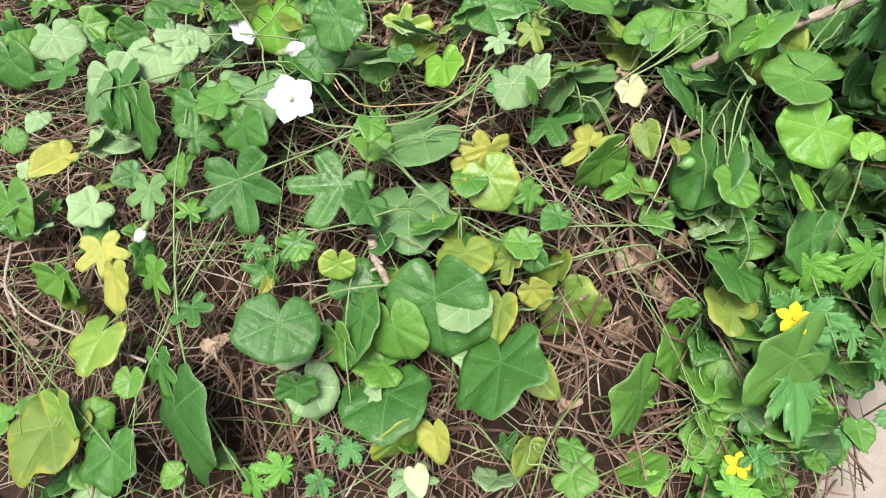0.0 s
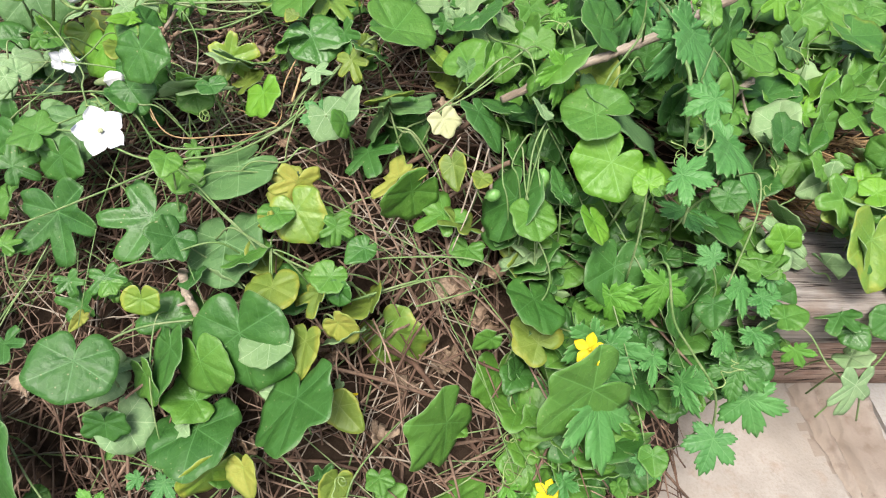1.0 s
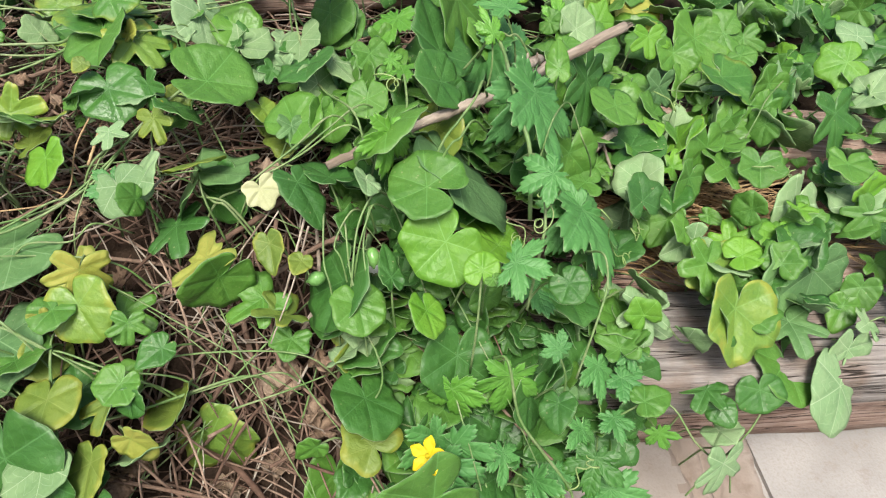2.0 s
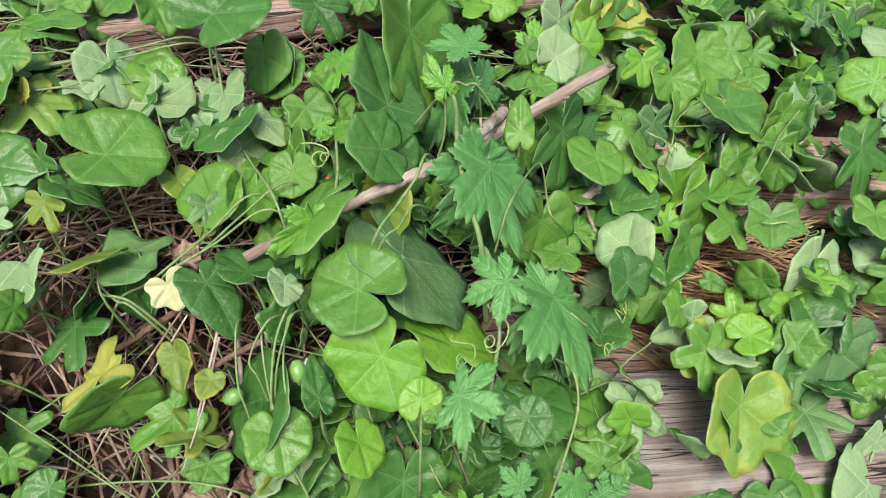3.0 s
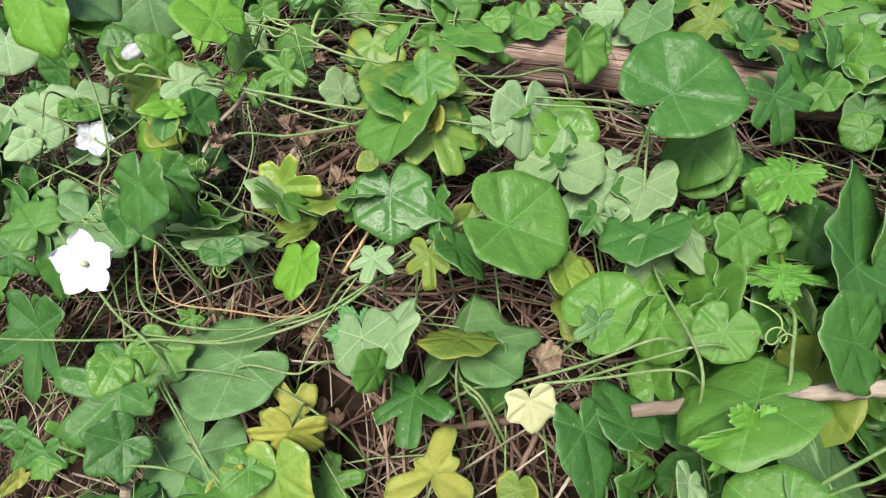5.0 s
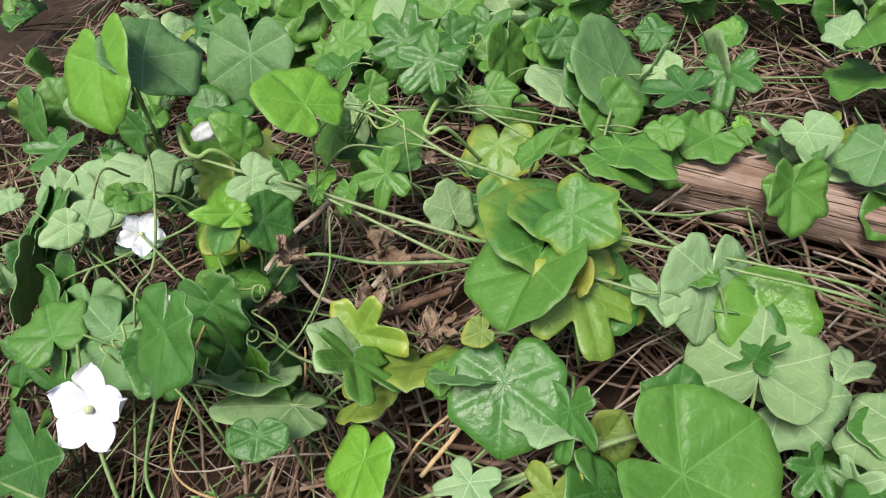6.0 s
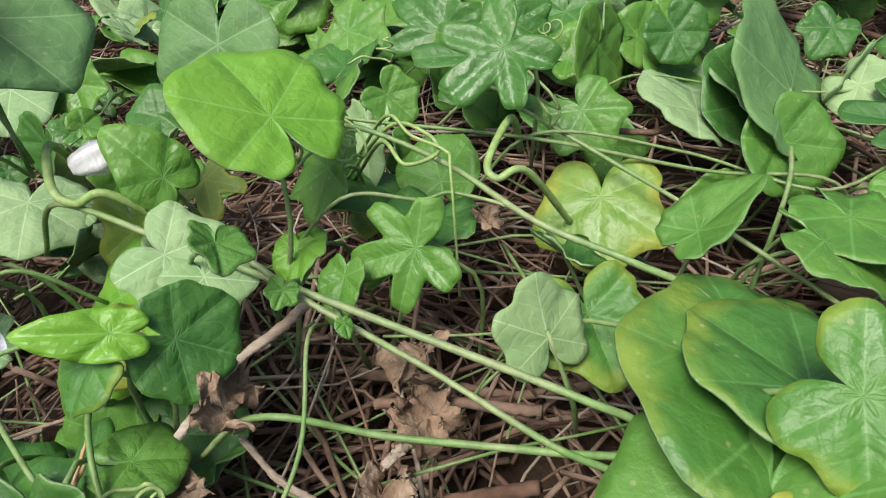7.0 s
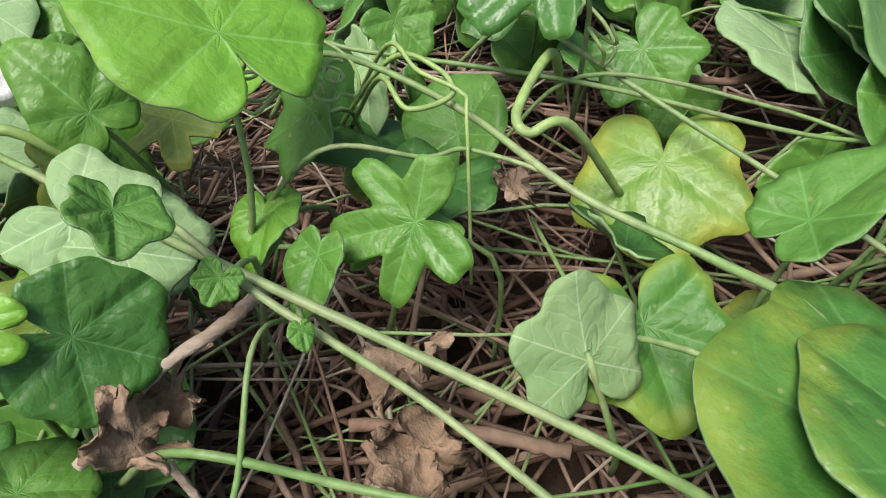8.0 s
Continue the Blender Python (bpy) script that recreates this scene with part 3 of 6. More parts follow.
leaf(gourd_near, "heart", "yellow", -0.011, 0.276, 0.135, 0.029, 0.97, -43, 27, 167)
leaf(gourd_near, "heart", "olive", 0.066, 0.264, 0.134, 0.028, 0.98, -53, -29, 179)
leaf(gourd_near, "angled", "mid", 0.158, 0.294, 0.171, 0.048, 0.96, -38, -69, -180)
leaf(gourd_near, "angled", "mid", 0.207, 0.349, 0.155, 0.036, 0.96, -52, -23, -163)
leaf(gourd_near, "lobed", "yellow", -0.326, 0.445, 0.177, 0.030, 1.02, -31, 8, -169)
leaf(gourd_near, "heart", "yellow", -0.308, 0.418, 0.169, 0.040, 0.98, -48, 24, 159)
leaf(gourd_near, "angled", "turning", -0.321, 0.374, 0.132, 0.039, 0.98, -17, 17, 152)
leaf(gourd_near, "angled", "olive", -0.376, 0.319, 0.064, 0.057, 0.97, -12, 13, 150)
leaf(gourd_near, "angled", "turning", -0.363, 0.327, 0.077, 0.042, 0.98, -49, 34, 161)
leaf(gourd_near, "angled", "dark", -0.243, 0.312, 0.111, 0.075, 0.98, -55, 37, 144)
leaf(gourd_near, "angled", "dark", -0.307, 0.291, 0.068, 0.040, 0.99, -23, 21, 175)
leaf(gourd_near, "lobed", "dark", -0.257, 0.344, 0.134, 0.033, 0.98, -53, 33, 158)
leaf(gourd_near, "round", "mid", -0.456, 0.523, 0.160, 0.042, 0.99, -55, 16, 163)
leaf(gourd_near, "lobed", "sage", -0.279, 0.484, 0.217, 0.029, 0.99, -37, 13, 167)
leaf(gourd_near, "lobed", "dark", -0.342, 0.620, 0.239, 0.049, 0.98, -42, 26, 155)
leaf(gourd_near, "lobed", "dark", -0.443, 0.695, 0.207, 0.035, 1.00, -12, 11, -178)
leaf(gourd_near, "round", "dark", -0.514, 0.716, 0.206, 0.036, 0.99, -62, 6, 167)
leaf(gourd_near, "angled", "sage", -0.374, 0.627, 0.227, 0.040, 0.99, -44, 21, 144)
leaf(gourd_near, "angled", "dark", -0.242, 0.555, 0.259, 0.034, 0.98, -50, 11, 161)
leaf(gourd_near, "angled", "sage", -0.178, 0.554, 0.279, 0.041, 1.01, -17, 6, -169)
leaf(gourd_near, "angled", "dark", -0.188, 0.521, 0.263, 0.032, 0.97, -56, 18, 163)
leaf(gourd_near, "lobed", "dark", -0.130, 0.411, 0.223, 0.020, 1.00, -33, 12, -165)
leaf(gourd_near, "heart", "yellow", -0.395, 0.552, 0.197, 0.039, 1.00, -3, -6, 133, 35)
leaf(gourd_near, "angled", "mid", -0.374, 0.432, 0.150, 0.034, 1.00, -74, 16, 160)
leaf(gourd_near, "round", "mid", -0.288, 0.338, 0.118, 0.018, 0.99, -29, 11, 173)
leaf(gourd_near, "lobed", "mid", -0.265, 0.411, 0.181, 0.031, 0.98, -55, 29, 142)
leaf(gourd_near, "angled", "dark", -0.308, 0.574, 0.241, 0.050, 0.98, -66, 34, 140)
leaf(gourd_near, "angled", "mid", -0.092, 0.340, 0.180, 0.029, 0.96, -58, 44, 154)
leaf(gourd_near, "lobed", "yellow", 0.036, 0.459, 0.287, 0.027, 1.05, -68, -25, -162)
leaf(gourd_near, "cross", "yellow", 0.121, 0.464, 0.288, 0.029, 1.01, -11, -27, 8)
leaf(gourd_near, "round", "turning", 0.035, 0.439, 0.273, 0.029, 0.98, -34, 26, -169)
leaf(gourd_near, "lobed", "mid", 0.069, 0.425, 0.268, 0.017, 1.04, -44, -13, -172)
leaf(gourd_near, "heart", "olive", 0.167, 0.467, 0.299, 0.024, 0.95, -38, 27, 171)
leaf(gourd_near, "round", "mid", 0.132, 0.447, 0.287, 0.033, 0.98, -86, -53, -153)
leaf(gourd_near, "lobed", "dark", 0.093, 0.507, 0.279, 0.033, 1.00, 6, 30, -168)
leaf(gourd_near, "lobed", "mid", -0.140, 0.431, 0.192, 0.022, 1.00, -2, -46, 142)
leaf(gourd_near, "angled", "dark", -0.068, 0.428, 0.254, 0.025, 1.00, -3, -31, 154)
leaf(gourd_near, "heart", "pale", 0.217, 0.294, 0.089, 0.013, 1.00, -6, 32, -120)
leaf(gourd_near, "lobed", "yellow", 0.028, 0.477, 0.261, 0.026, 1.20, -9, -35, 122)
leaf(gourd_near, "lobed", "yellow", 0.014, 0.432, 0.269, 0.012, 1.00, -41, -57, 158)
leaf(gourd_near, "lobed", "mid", 0.057, 0.448, 0.248, 0.027, 1.00, -1, 10, -120)
leaf(gourd_near, "heart", "cream", -0.027, 0.252, 0.109, 0.020, 1.00, -7, 7, -166)
leaf(gourd_near, "heart", "lime", 0.178, 0.254, 0.091, 0.017, 1.00, -2, 13, 178)
leaf(gourd_near, "lobed", "mid", -0.235, 0.455, 0.216, 0.018, 1.00, 14, 13, -3)
leaf(gourd_near, "angled", "mid", 0.102, 0.266, 0.131, 0.015, 1.00, 1, -7, -170)
leaf(gourd_near, "angled", "mid", 0.160, 0.307, 0.141, 0.020, 1.00, -5, -13, -118)
leaf(gourd_near, "heart", "yellow", -0.159, 0.395, 0.187, 0.018, 0.60, 8, -27, 164)
leaf(gourd_near, "lobed", "dark", -0.230, 0.384, 0.165, 0.024, 1.00, 3, 10, -159)
leaf(gourd_near, "round", "mid", 0.050, 0.412, 0.217, 0.021, 1.00, -6, 6, -171)
leaf(gourd_near, "heart", "pale", 0.238, 0.482, 0.346, 0.020, 1.10, 7, -34, 176)
leaf(gourd_near, "round", "mid", 0.075, 0.497, 0.319, 0.016, 0.90, 53, -42, 104)
leaf(gourd_near, "heart", "olive", 0.190, 0.447, 0.302, 0.015, 1.10, -2, -10, 158)
leaf(gourd_near, "heart", "dark", 0.253, 0.428, 0.302, 0.027, 0.70, 16, 24, 13)
leaf(gourd_near, "heart", "mid", -0.061, 0.451, 0.321, 0.019, 1.20, -3, -19, -176)
leaf(gourd_near, "round", "mid", 0.019, 0.436, 0.273, 0.018, 1.00, 3, 2, 150)
leaf(gourd_near, "angled", "pale", -0.347, 0.492, 0.187, 0.026, 1.00, -11, -30, 144)
leaf(gourd_near, "round", "dark", 0.025, 0.405, 0.214, 0.030, 1.00, 6, -8, 136)
leaf(gourd_near, "heart", "mid", -0.416, 0.343, 0.048, 0.024, 1.00, 4, 35, -44)
leaf(gourd_near, "round", "mid", -0.336, 0.322, 0.075, 0.023, 1.00, -25, 18, -118)
leaf(gourd_near, "heart", "mid", -0.201, 0.279, 0.084, 0.018, 1.00, -18, 5, -123)
leaf(gourd_near, "angled", "mid", 0.105, 0.253, 0.103, 0.025, 1.00, 18, 20, -115)
leaf(gourd_near, "round", "mid", 0.170, 0.265, 0.083, 0.027, 1.00, 29, -3, -132)
leaf(gourd_near, "angled", "mid", -0.066, 0.482, 0.279, 0.024, 1.00, -15, -15, -180)
leaf(gourd_far, "round", "sage", -0.021, 0.494, 0.273, 0.044, 0.96, -175, -9, -48)
leaf(gourd_far, "heart", "dark", 0.212, 0.508, 0.325, 0.034, 0.99, -9, 20, 35)
leaf(gourd_far, "heart", "dark", 0.189, 0.497, 0.331, 0.038, 0.92, -22, -18, -138)
leaf(gourd_far, "round", "mid", 0.258, 0.522, 0.367, 0.040, 0.95, -24, 28, 103)
leaf(gourd_far, "disc", "mid", 0.280, 0.472, 0.347, 0.030, 1.01, 1, -13, 57)
leaf(gourd_far, "round", "lime", 0.291, 0.439, 0.325, 0.032, 1.05, -38, -24, 139)
leaf(gourd_far, "round", "lime", 0.338, 0.460, 0.295, 0.037, 0.98, 1, 30, 24)
leaf(gourd_far, "round", "mid", 0.320, 0.429, 0.282, 0.013, 1.04, 45, -18, 13)
leaf(gourd_far, "round", "mid", 0.326, 0.425, 0.277, 0.017, 1.01, -66, -19, -162)
leaf(gourd_far, "round", "sage", 0.309, 0.512, 0.324, 0.060, 0.96, -150, 32, 57)
leaf(gourd_far, "round", "dark", 0.310, 0.496, 0.297, 0.025, 0.97, 6, 27, 129)
leaf(gourd_far, "round", "dark", 0.226, 0.708, 0.341, 0.031, 0.96, -56, 20, 143)
leaf(gourd_far, "round", "mid", 0.119, 0.596, 0.349, 0.040, 0.99, -12, 11, -86)
leaf(gourd_far, "angled", "sage", 0.113, 0.531, 0.311, 0.049, 1.04, -159, 15, -170, 30)
leaf(gourd_far, "round", "olive", 0.113, 0.530, 0.323, 0.025, 1.03, 39, 17, -179)
leaf(gourd_far, "round", "pale", 0.137, 0.667, 0.335, 0.036, 1.02, -177, 4, -173, 20)
leaf(gourd_far, "angled", "cream", 0.160, 0.511, 0.312, 0.017, 1.07, -44, 6, -152)
leaf(gourd_far, "round", "dark", 0.126, 0.533, 0.293, 0.030, 0.94, -40, 49, 172)
leaf(gourd_far, "round", "dark", 0.190, 0.689, 0.395, 0.042, 0.98, 18, 13, -32)
leaf(gourd_far, "round", "mid", 0.228, 0.702, 0.339, 0.028, 0.95, -21, 12, 163)
leaf(gourd_far, "round", "dark", 0.041, 0.605, 0.336, 0.031, 0.98, -22, 8, -162)
leaf(gourd_far, "lobed", "turning", -0.041, 0.607, 0.311, 0.030, 0.96, 21, 50, -63)
leaf(gourd_far, "angled", "lime", -0.002, 0.554, 0.309, 0.026, 0.97, -19, 36, 178)
leaf(gourd_far, "heart", "pale", -0.044, 0.558, 0.312, 0.039, 0.98, 161, -31, -44)
leaf(gourd_far, "round", "mid", -0.063, 0.555, 0.307, 0.019, 1.01, -39, 6, -167)
leaf(gourd_far, "heart", "yellow", 0.051, 0.660, 0.351, 0.015, 0.94, 36, -25, -11)
leaf(gourd_far, "lobed", "mid", -0.029, 0.588, 0.322, 0.029, 1.01, 23, -33, -149)
leaf(gourd_far, "round", "mid", 0.029, 0.661, 0.349, 0.037, 0.96, -6, 33, 174)
leaf(gourd_far, "round", "edged", 0.033, 0.697, 0.349, 0.035, 0.98, -2, 20, 71)
leaf(gourd_far, "round", "edged", 0.032, 0.697, 0.344, 0.048, 0.97, 8, 9, 101)
leaf(gourd_far, "round", "turning", 0.037, 0.706, 0.335, 0.029, 0.97, 10, -18, -78)
leaf(gourd_far, "lobed", "turning", 0.053, 0.663, 0.345, 0.036, 0.97, -19, -8, -135)
leaf(gourd_far, "round", "lime", -0.131, 0.694, 0.366, 0.031, 0.95, 27, 11, 79)
leaf(gourd_far, "heart", "lime", -0.202, 0.767, 0.299, 0.029, 0.97, -34, 17, 174)
leaf(gourd_far, "round", "sage", -0.331, 0.841, 0.257, 0.054, 0.98, -51, 9, -166)
leaf(gourd_far, "round", "lime", -0.238, 0.649, 0.384, 0.038, 0.98, -39, 31, -168)
leaf(gourd_far, "round", "sage", -0.226, 0.669, 0.381, 0.034, 0.95, -29, -5, -78)
leaf(gourd_far, "round", "dark", -0.006, 0.866, 0.320, 0.039, 0.97, -23, -14, -154)
leaf(gourd_far, "round", "sage", 0.004, 0.853, 0.335, 0.047, 0.98, 138, -21, -109)
leaf(gourd_far, "lobed", "dark", -0.132, 0.844, 0.314, 0.039, 1.00, -8, 5, 180)
leaf(gourd_far, "lobed", "dark", -0.115, 0.901, 0.317, 0.029, 0.98, -24, 10, 179)
leaf(gourd_far, "round", "mid", -0.083, 0.866, 0.323, 0.031, 0.97, -65, -20, -102)
leaf(gourd_far, "angled", "turning", -0.044, 0.774, 0.314, 0.033, 0.96, -21, 14, -163)
leaf(gourd_far, "cross", "mid", -0.092, 0.709, 0.317, 0.020, 0.99, 4, -34, 18)
leaf(gourd_far, "angled", "mid", -0.138, 0.723, 0.322, 0.022, 0.96, -42, 33, 175)
leaf(gourd_far, "angled", "mid", -0.111, 0.649, 0.362, 0.011, 0.98, -3, -31, -122)
leaf(gourd_far, "angled", "pale", -0.031, 0.689, 0.332, 0.019, 0.97, 141, -6, -122)
leaf(gourd_far, "angled", "edged", -0.025, 0.709, 0.325, 0.025, 0.95, -18, 8, -133)
leaf(gourd_far, "angled", "dark", -0.112, 0.580, 0.322, 0.029, 0.99, -57, 29, -162)
leaf(gourd_far, "round", "dark", -0.092, 0.544, 0.359, 0.029, 0.99, -46, 25, 176)
leaf(gourd_far, "round", "sage", -0.212, 0.563, 0.271, 0.026, 1.00, -45, 16, -150)
leaf(gourd_far, "heart", "olive", -0.150, 0.634, 0.306, 0.025, 1.10, 10, -23, 170)
leaf(gourd_far, "round", "mid", -0.117, 0.605, 0.308, 0.016, 0.97, -13, -7, -40)
leaf(gourd_far, "round", "pale", -0.282, 0.672, 0.271, 0.031, 1.02, 1, -14, -135)
leaf(gourd_far, "round", "pale", -0.354, 0.633, 0.237, 0.040, 0.99, -52, 28, -175)
leaf(gourd_far, "angled", "turning", -0.198, 0.673, 0.298, 0.028, 0.99, -70, 20, 179)
leaf(gourd_far, "angled", "pale", -0.157, 0.666, 0.308, 0.025, 0.95, -21, -28, -94)
leaf(gourd_far, "heart", "lime", -0.070, 0.564, 0.308, 0.018, 0.97, 49, -39, 12)
leaf(gourd_far, "heart", "mid", -0.069, 0.564, 0.309, 0.020, 1.00, 119, 76, 27)
leaf(gourd_far, "round", "pale", -0.071, 0.563, 0.307, 0.028, 0.99, 154, -32, -5)
leaf(gourd_far, "round", "mid", 0.013, 0.599, 0.331, 0.011, 0.96, -7, 43, -171)
leaf(gourd_far, "round", "sage", 0.021, 0.601, 0.333, 0.018, 1.00, 146, 24, 53)
leaf(gourd_far, "heart", "mid", 0.035, 0.780, 0.340, 0.040, 0.99, 5, -8, -117)
leaf(gourd_far, "lobed", "dark", 0.052, 0.855, 0.339, 0.029, 0.99, -14, -2, 98)
leaf(gourd_far, "lobed", "dark", 0.070, 0.889, 0.340, 0.029, 0.96, -27, 24, 176)
leaf(gourd_far, "heart", "mid", -0.006, 0.738, 0.347, 0.026, 0.96, 35, -20, -42)
leaf(gourd_far, "round", "pale", 0.104, 0.695, 0.350, 0.032, 0.97, -47, -25, -138)
leaf(gourd_far, "round", "mid", 0.098, 0.694, 0.350, 0.011, 1.04, 19, 19, -157)
leaf(gourd_far, "round", "mid", 0.051, 0.808, 0.339, 0.014, 1.02, -16, 21, -146)
leaf(gourd_far, "heart", "pale", -0.149, 0.764, 0.312, 0.029, 0.95, -39, 30, -174)
leaf(gourd_far, "heart", "mid", -0.354, 0.875, 0.229, 0.042, 0.99, -16, -4, -139)
leaf(gourd_far, "angled", "dark", -0.124, 0.583, 0.301, 0.025, 0.98, -33, 14, -158)
leaf(gourd_far, "round", "pale", -0.305, 0.648, 0.259, 0.033, 1.00, -32, 8, -167)
leaf(gourd_far, "round", "lime", -0.173, 0.646, 0.301, 0.037, 0.98, -29, 28, 178)
leaf(gourd_far, "heart", "lime", -0.248, 0.705, 0.285, 0.043, 0.95, -46, -20, -79)
leaf(gourd_far, "round", "mid", 0.242, 0.583, 0.340, 0.021, 1.01, -62, -11, -145)
leaf(gourd_far, "round", "mid", 0.207, 0.570, 0.337, 0.020, 0.98, -54, -20, -146)
leaf(gourd_far, "angled", "pale", 0.191, 0.655, 0.350, 0.029, 0.97, -168, -33, -8)
leaf(gourd_far, "round", "dark", 0.198, 0.618, 0.351, 0.029, 1.01, 11, 31, 177)
leaf(gourd_far, "round", "pale", 0.204, 0.607, 0.339, 0.025, 0.97, -134, 19, 33)
leaf(gourd_far, "heart", "pale", 0.217, 0.628, 0.348, 0.030, 0.97, -159, 23, 47)
leaf(gourd_far, "angled", "mid", 0.126, 0.776, 0.353, 0.027, 0.96, -49, -11, -141)
leaf(gourd_far, "angled", "sage", 0.168, 0.851, 0.341, 0.029, 0.94, -31, 26, 164)
leaf(gourd_far, "heart", "mid", 0.029, 0.761, 0.342, 0.034, 0.99, -9, -12, -80)
leaf(gourd_far, "round", "turning", 0.159, 0.596, 0.322, 0.019, 0.96, -17, -16, -141)
leaf(gourd_far, "round", "pale", 0.058, 0.516, 0.313, 0.025, 0.97, -159, -18, 22)
leaf(gourd_far, "angled", "pale", 0.074, 0.519, 0.315, 0.029, 0.96, 25, -40, -16)
leaf(gourd_far, "lobed", "olive", 0.079, 0.572, 0.332, 0.021, 0.94, -39, 29, 178)
leaf(gourd_far, "lobed", "pale", 0.047, 0.562, 0.327, 0.018, 1.00, -7, 14, -178)
leaf(gourd_far, "round", "dark", 0.094, 0.580, 0.336, 0.024, 0.96, -22, -29, -94)
leaf(gourd_far, "lobed", "dark", 0.071, 0.605, 0.339, 0.022, 0.94, -46, 38, 167)
leaf(gourd_far, "lobed", "sage", 0.184, 0.558, 0.334, 0.018, 0.96, -39, -15, -158)
leaf(gourd_far, "heart", "lime", -0.123, 0.686, 0.318, 0.016, 0.97, -24, 12, -160)
leaf(gourd_far, "heart", "mid", -0.099, 0.682, 0.323, 0.017, 0.96, -30, 19, -174)
leaf(gourd_far, "round", "pale", -0.479, 0.767, 0.209, 0.037, 0.99, -25, -1, -145)
leaf(gourd_far, "heart", "lime", -0.122, 0.689, 0.319, 0.017, 0.98, -13, 26, -166)
leaf(gourd_far, "round", "olive", 0.301, 0.567, 0.324, 0.038, 0.94, -51, 40, 134)
leaf(gourd_far, "round", "mid", 0.216, 0.568, 0.337, 0.023, 0.95, -34, 25, 151)
leaf(gourd_far, "angled", "mid", 0.241, 0.597, 0.342, 0.034, 0.96, -58, 42, 127)
leaf(gourd_far, "lobed", "dark", -0.236, 0.521, 0.251, 0.026, 1.00, 16, 43, -44)
leaf(gourd_far, "disc", "mid", 0.243, 0.559, 0.359, 0.017, 1.00, -33, 7, 169)
leaf(gourd_far, "angled", "pale", 0.199, 0.671, 0.310, 0.022, 1.00, 4, -21, 140)
leaf(gourd_far, "angled", "edged", 0.036, 0.683, 0.370, 0.025, 1.00, 2, 32, -101)
leaf(gourd_far, "round", "dark", -0.040, 0.534, 0.331, 0.011, 1.40, -17, 2, -149)
leaf(gourd_far, "round", "pale", -0.239, 0.599, 0.301, 0.015, 1.00, 37, 13, 25)
leaf(gourd_far, "round", "olive", 0.163, 0.612, 0.298, 0.018, 1.00, -41, 8, -151)
leaf(gourd_far, "lobed", "mid", -0.059, 0.507, 0.284, 0.011, 1.00, -14, -36, 153)
leaf(gourd_far, "heart", "mid", 0.096, 0.846, 0.325, 0.013, 1.00, -11, -37, 91)
leaf(gourd_far, "round", "pale", 0.128, 0.855, 0.334, 0.020, 1.00, -26, 31, -151)
leaf(gourd_far, "angled", "mid", 0.129, 0.807, 0.328, 0.020, 1.00, -25, 30, -150)
leaf(gourd_far, "lobed", "dark", -0.091, 0.771, 0.365, 0.027, 1.00, -33, -20, 166)
leaf(gourd_far, "angled", "dark", -0.129, 0.864, 0.323, 0.023, 1.00, -26, 32, -90)
leaf(gourd_far, "heart", "mid", -0.004, 0.805, 0.312, 0.021, 0.90, -24, -47, 153)
leaf(gourd_far, "lobed", "mid", -0.084, 0.702, 0.327, 0.024, 1.00, -28, -37, 142)
leaf(gourd_far, "angled", "pale", -0.127, 0.652, 0.335, 0.017, 1.00, -25, 10, -123)
leaf(gourd_far, "round", "edged", -0.129, 0.614, 0.337, 0.014, 1.00, -23, -17, 134)
leaf(gourd_far, "round", "dark", -0.118, 0.632, 0.334, 0.019, 1.00, -45, 26, -72)
leaf(gourd_far, "lobed", "dark", -0.127, 0.594, 0.299, 0.024, 1.10, 8, 6, 105)
leaf(gourd_far, "heart", "dark", -0.127, 0.549, 0.310, 0.028, 0.90, -8, -14, -144)
leaf(gourd_far, "heart", "olive", 0.045, 0.816, 0.323, 0.006, 1.00, -72, -27, 165)
leaf(gourd_far, "angled", "mid", -0.098, 0.656, 0.344, 0.006, 1.00, -21, -30, -154)
leaf(gourd_far, "heart", "mid", -0.079, 0.658, 0.340, 0.005, 1.00, -25, -18, -118)
leaf(gourd_far, "heart", "lime", -0.126, 0.621, 0.344, 0.023, 0.60, 20, -27, 128)
leaf(gourd_far, "heart", "mid", 0.012, 0.603, 0.307, 0.008, 1.00, -42, -17, 154)
leaf(gourd_far, "round", "dark", -0.356, 0.721, 0.242, 0.024, 1.00, -64, -11, 166)
leaf(gourd_far, "angled", "mid", -0.456, 0.800, 0.205, 0.031, 1.00, -43, 22, -138)
leaf(gourd_far, "heart", "pale", -0.246, 0.590, 0.301, 0.022, 1.00, -22, -30, 158)
leaf(gourd_far, "angled", "dark", -0.116, 0.549, 0.316, 0.025, 1.00, -43, 27, -164)
leaf(gourd_far, "heart", "pale", -0.459, 0.637, 0.185, 0.025, 1.00, -6, -10, 176)
leaf(gourd_far, "round", "mid", -0.483, 0.610, 0.174, 0.017, 1.00, -27, 27, -132)
leaf(gourd_far, "heart", "dark", -0.301, 0.507, 0.216, 0.023, 1.20, 4, -35, 125)
leaf(gourd_far, "heart", "mid", -0.522, 0.752, 0.209, 0.032, 1.00, -20, -12, -145)
leaf(gourd_far, "heart", "mid", -0.210, 0.611, 0.328, 0.013, 1.00, -50, -40, 171)
leaf(gourd_far, "lobed", "dark", -0.250, 0.571, 0.254, 0.029, 1.00, 75, 2, 3)
leaf(gourd_far, "angled", "mid", -0.208, 0.536, 0.279, 0.027, 1.00, 6, -6, 59)
leaf(gourd_far, "round", "mid", 0.185, 0.565, 0.332, 0.028, 1.00, 24, -6, -44)
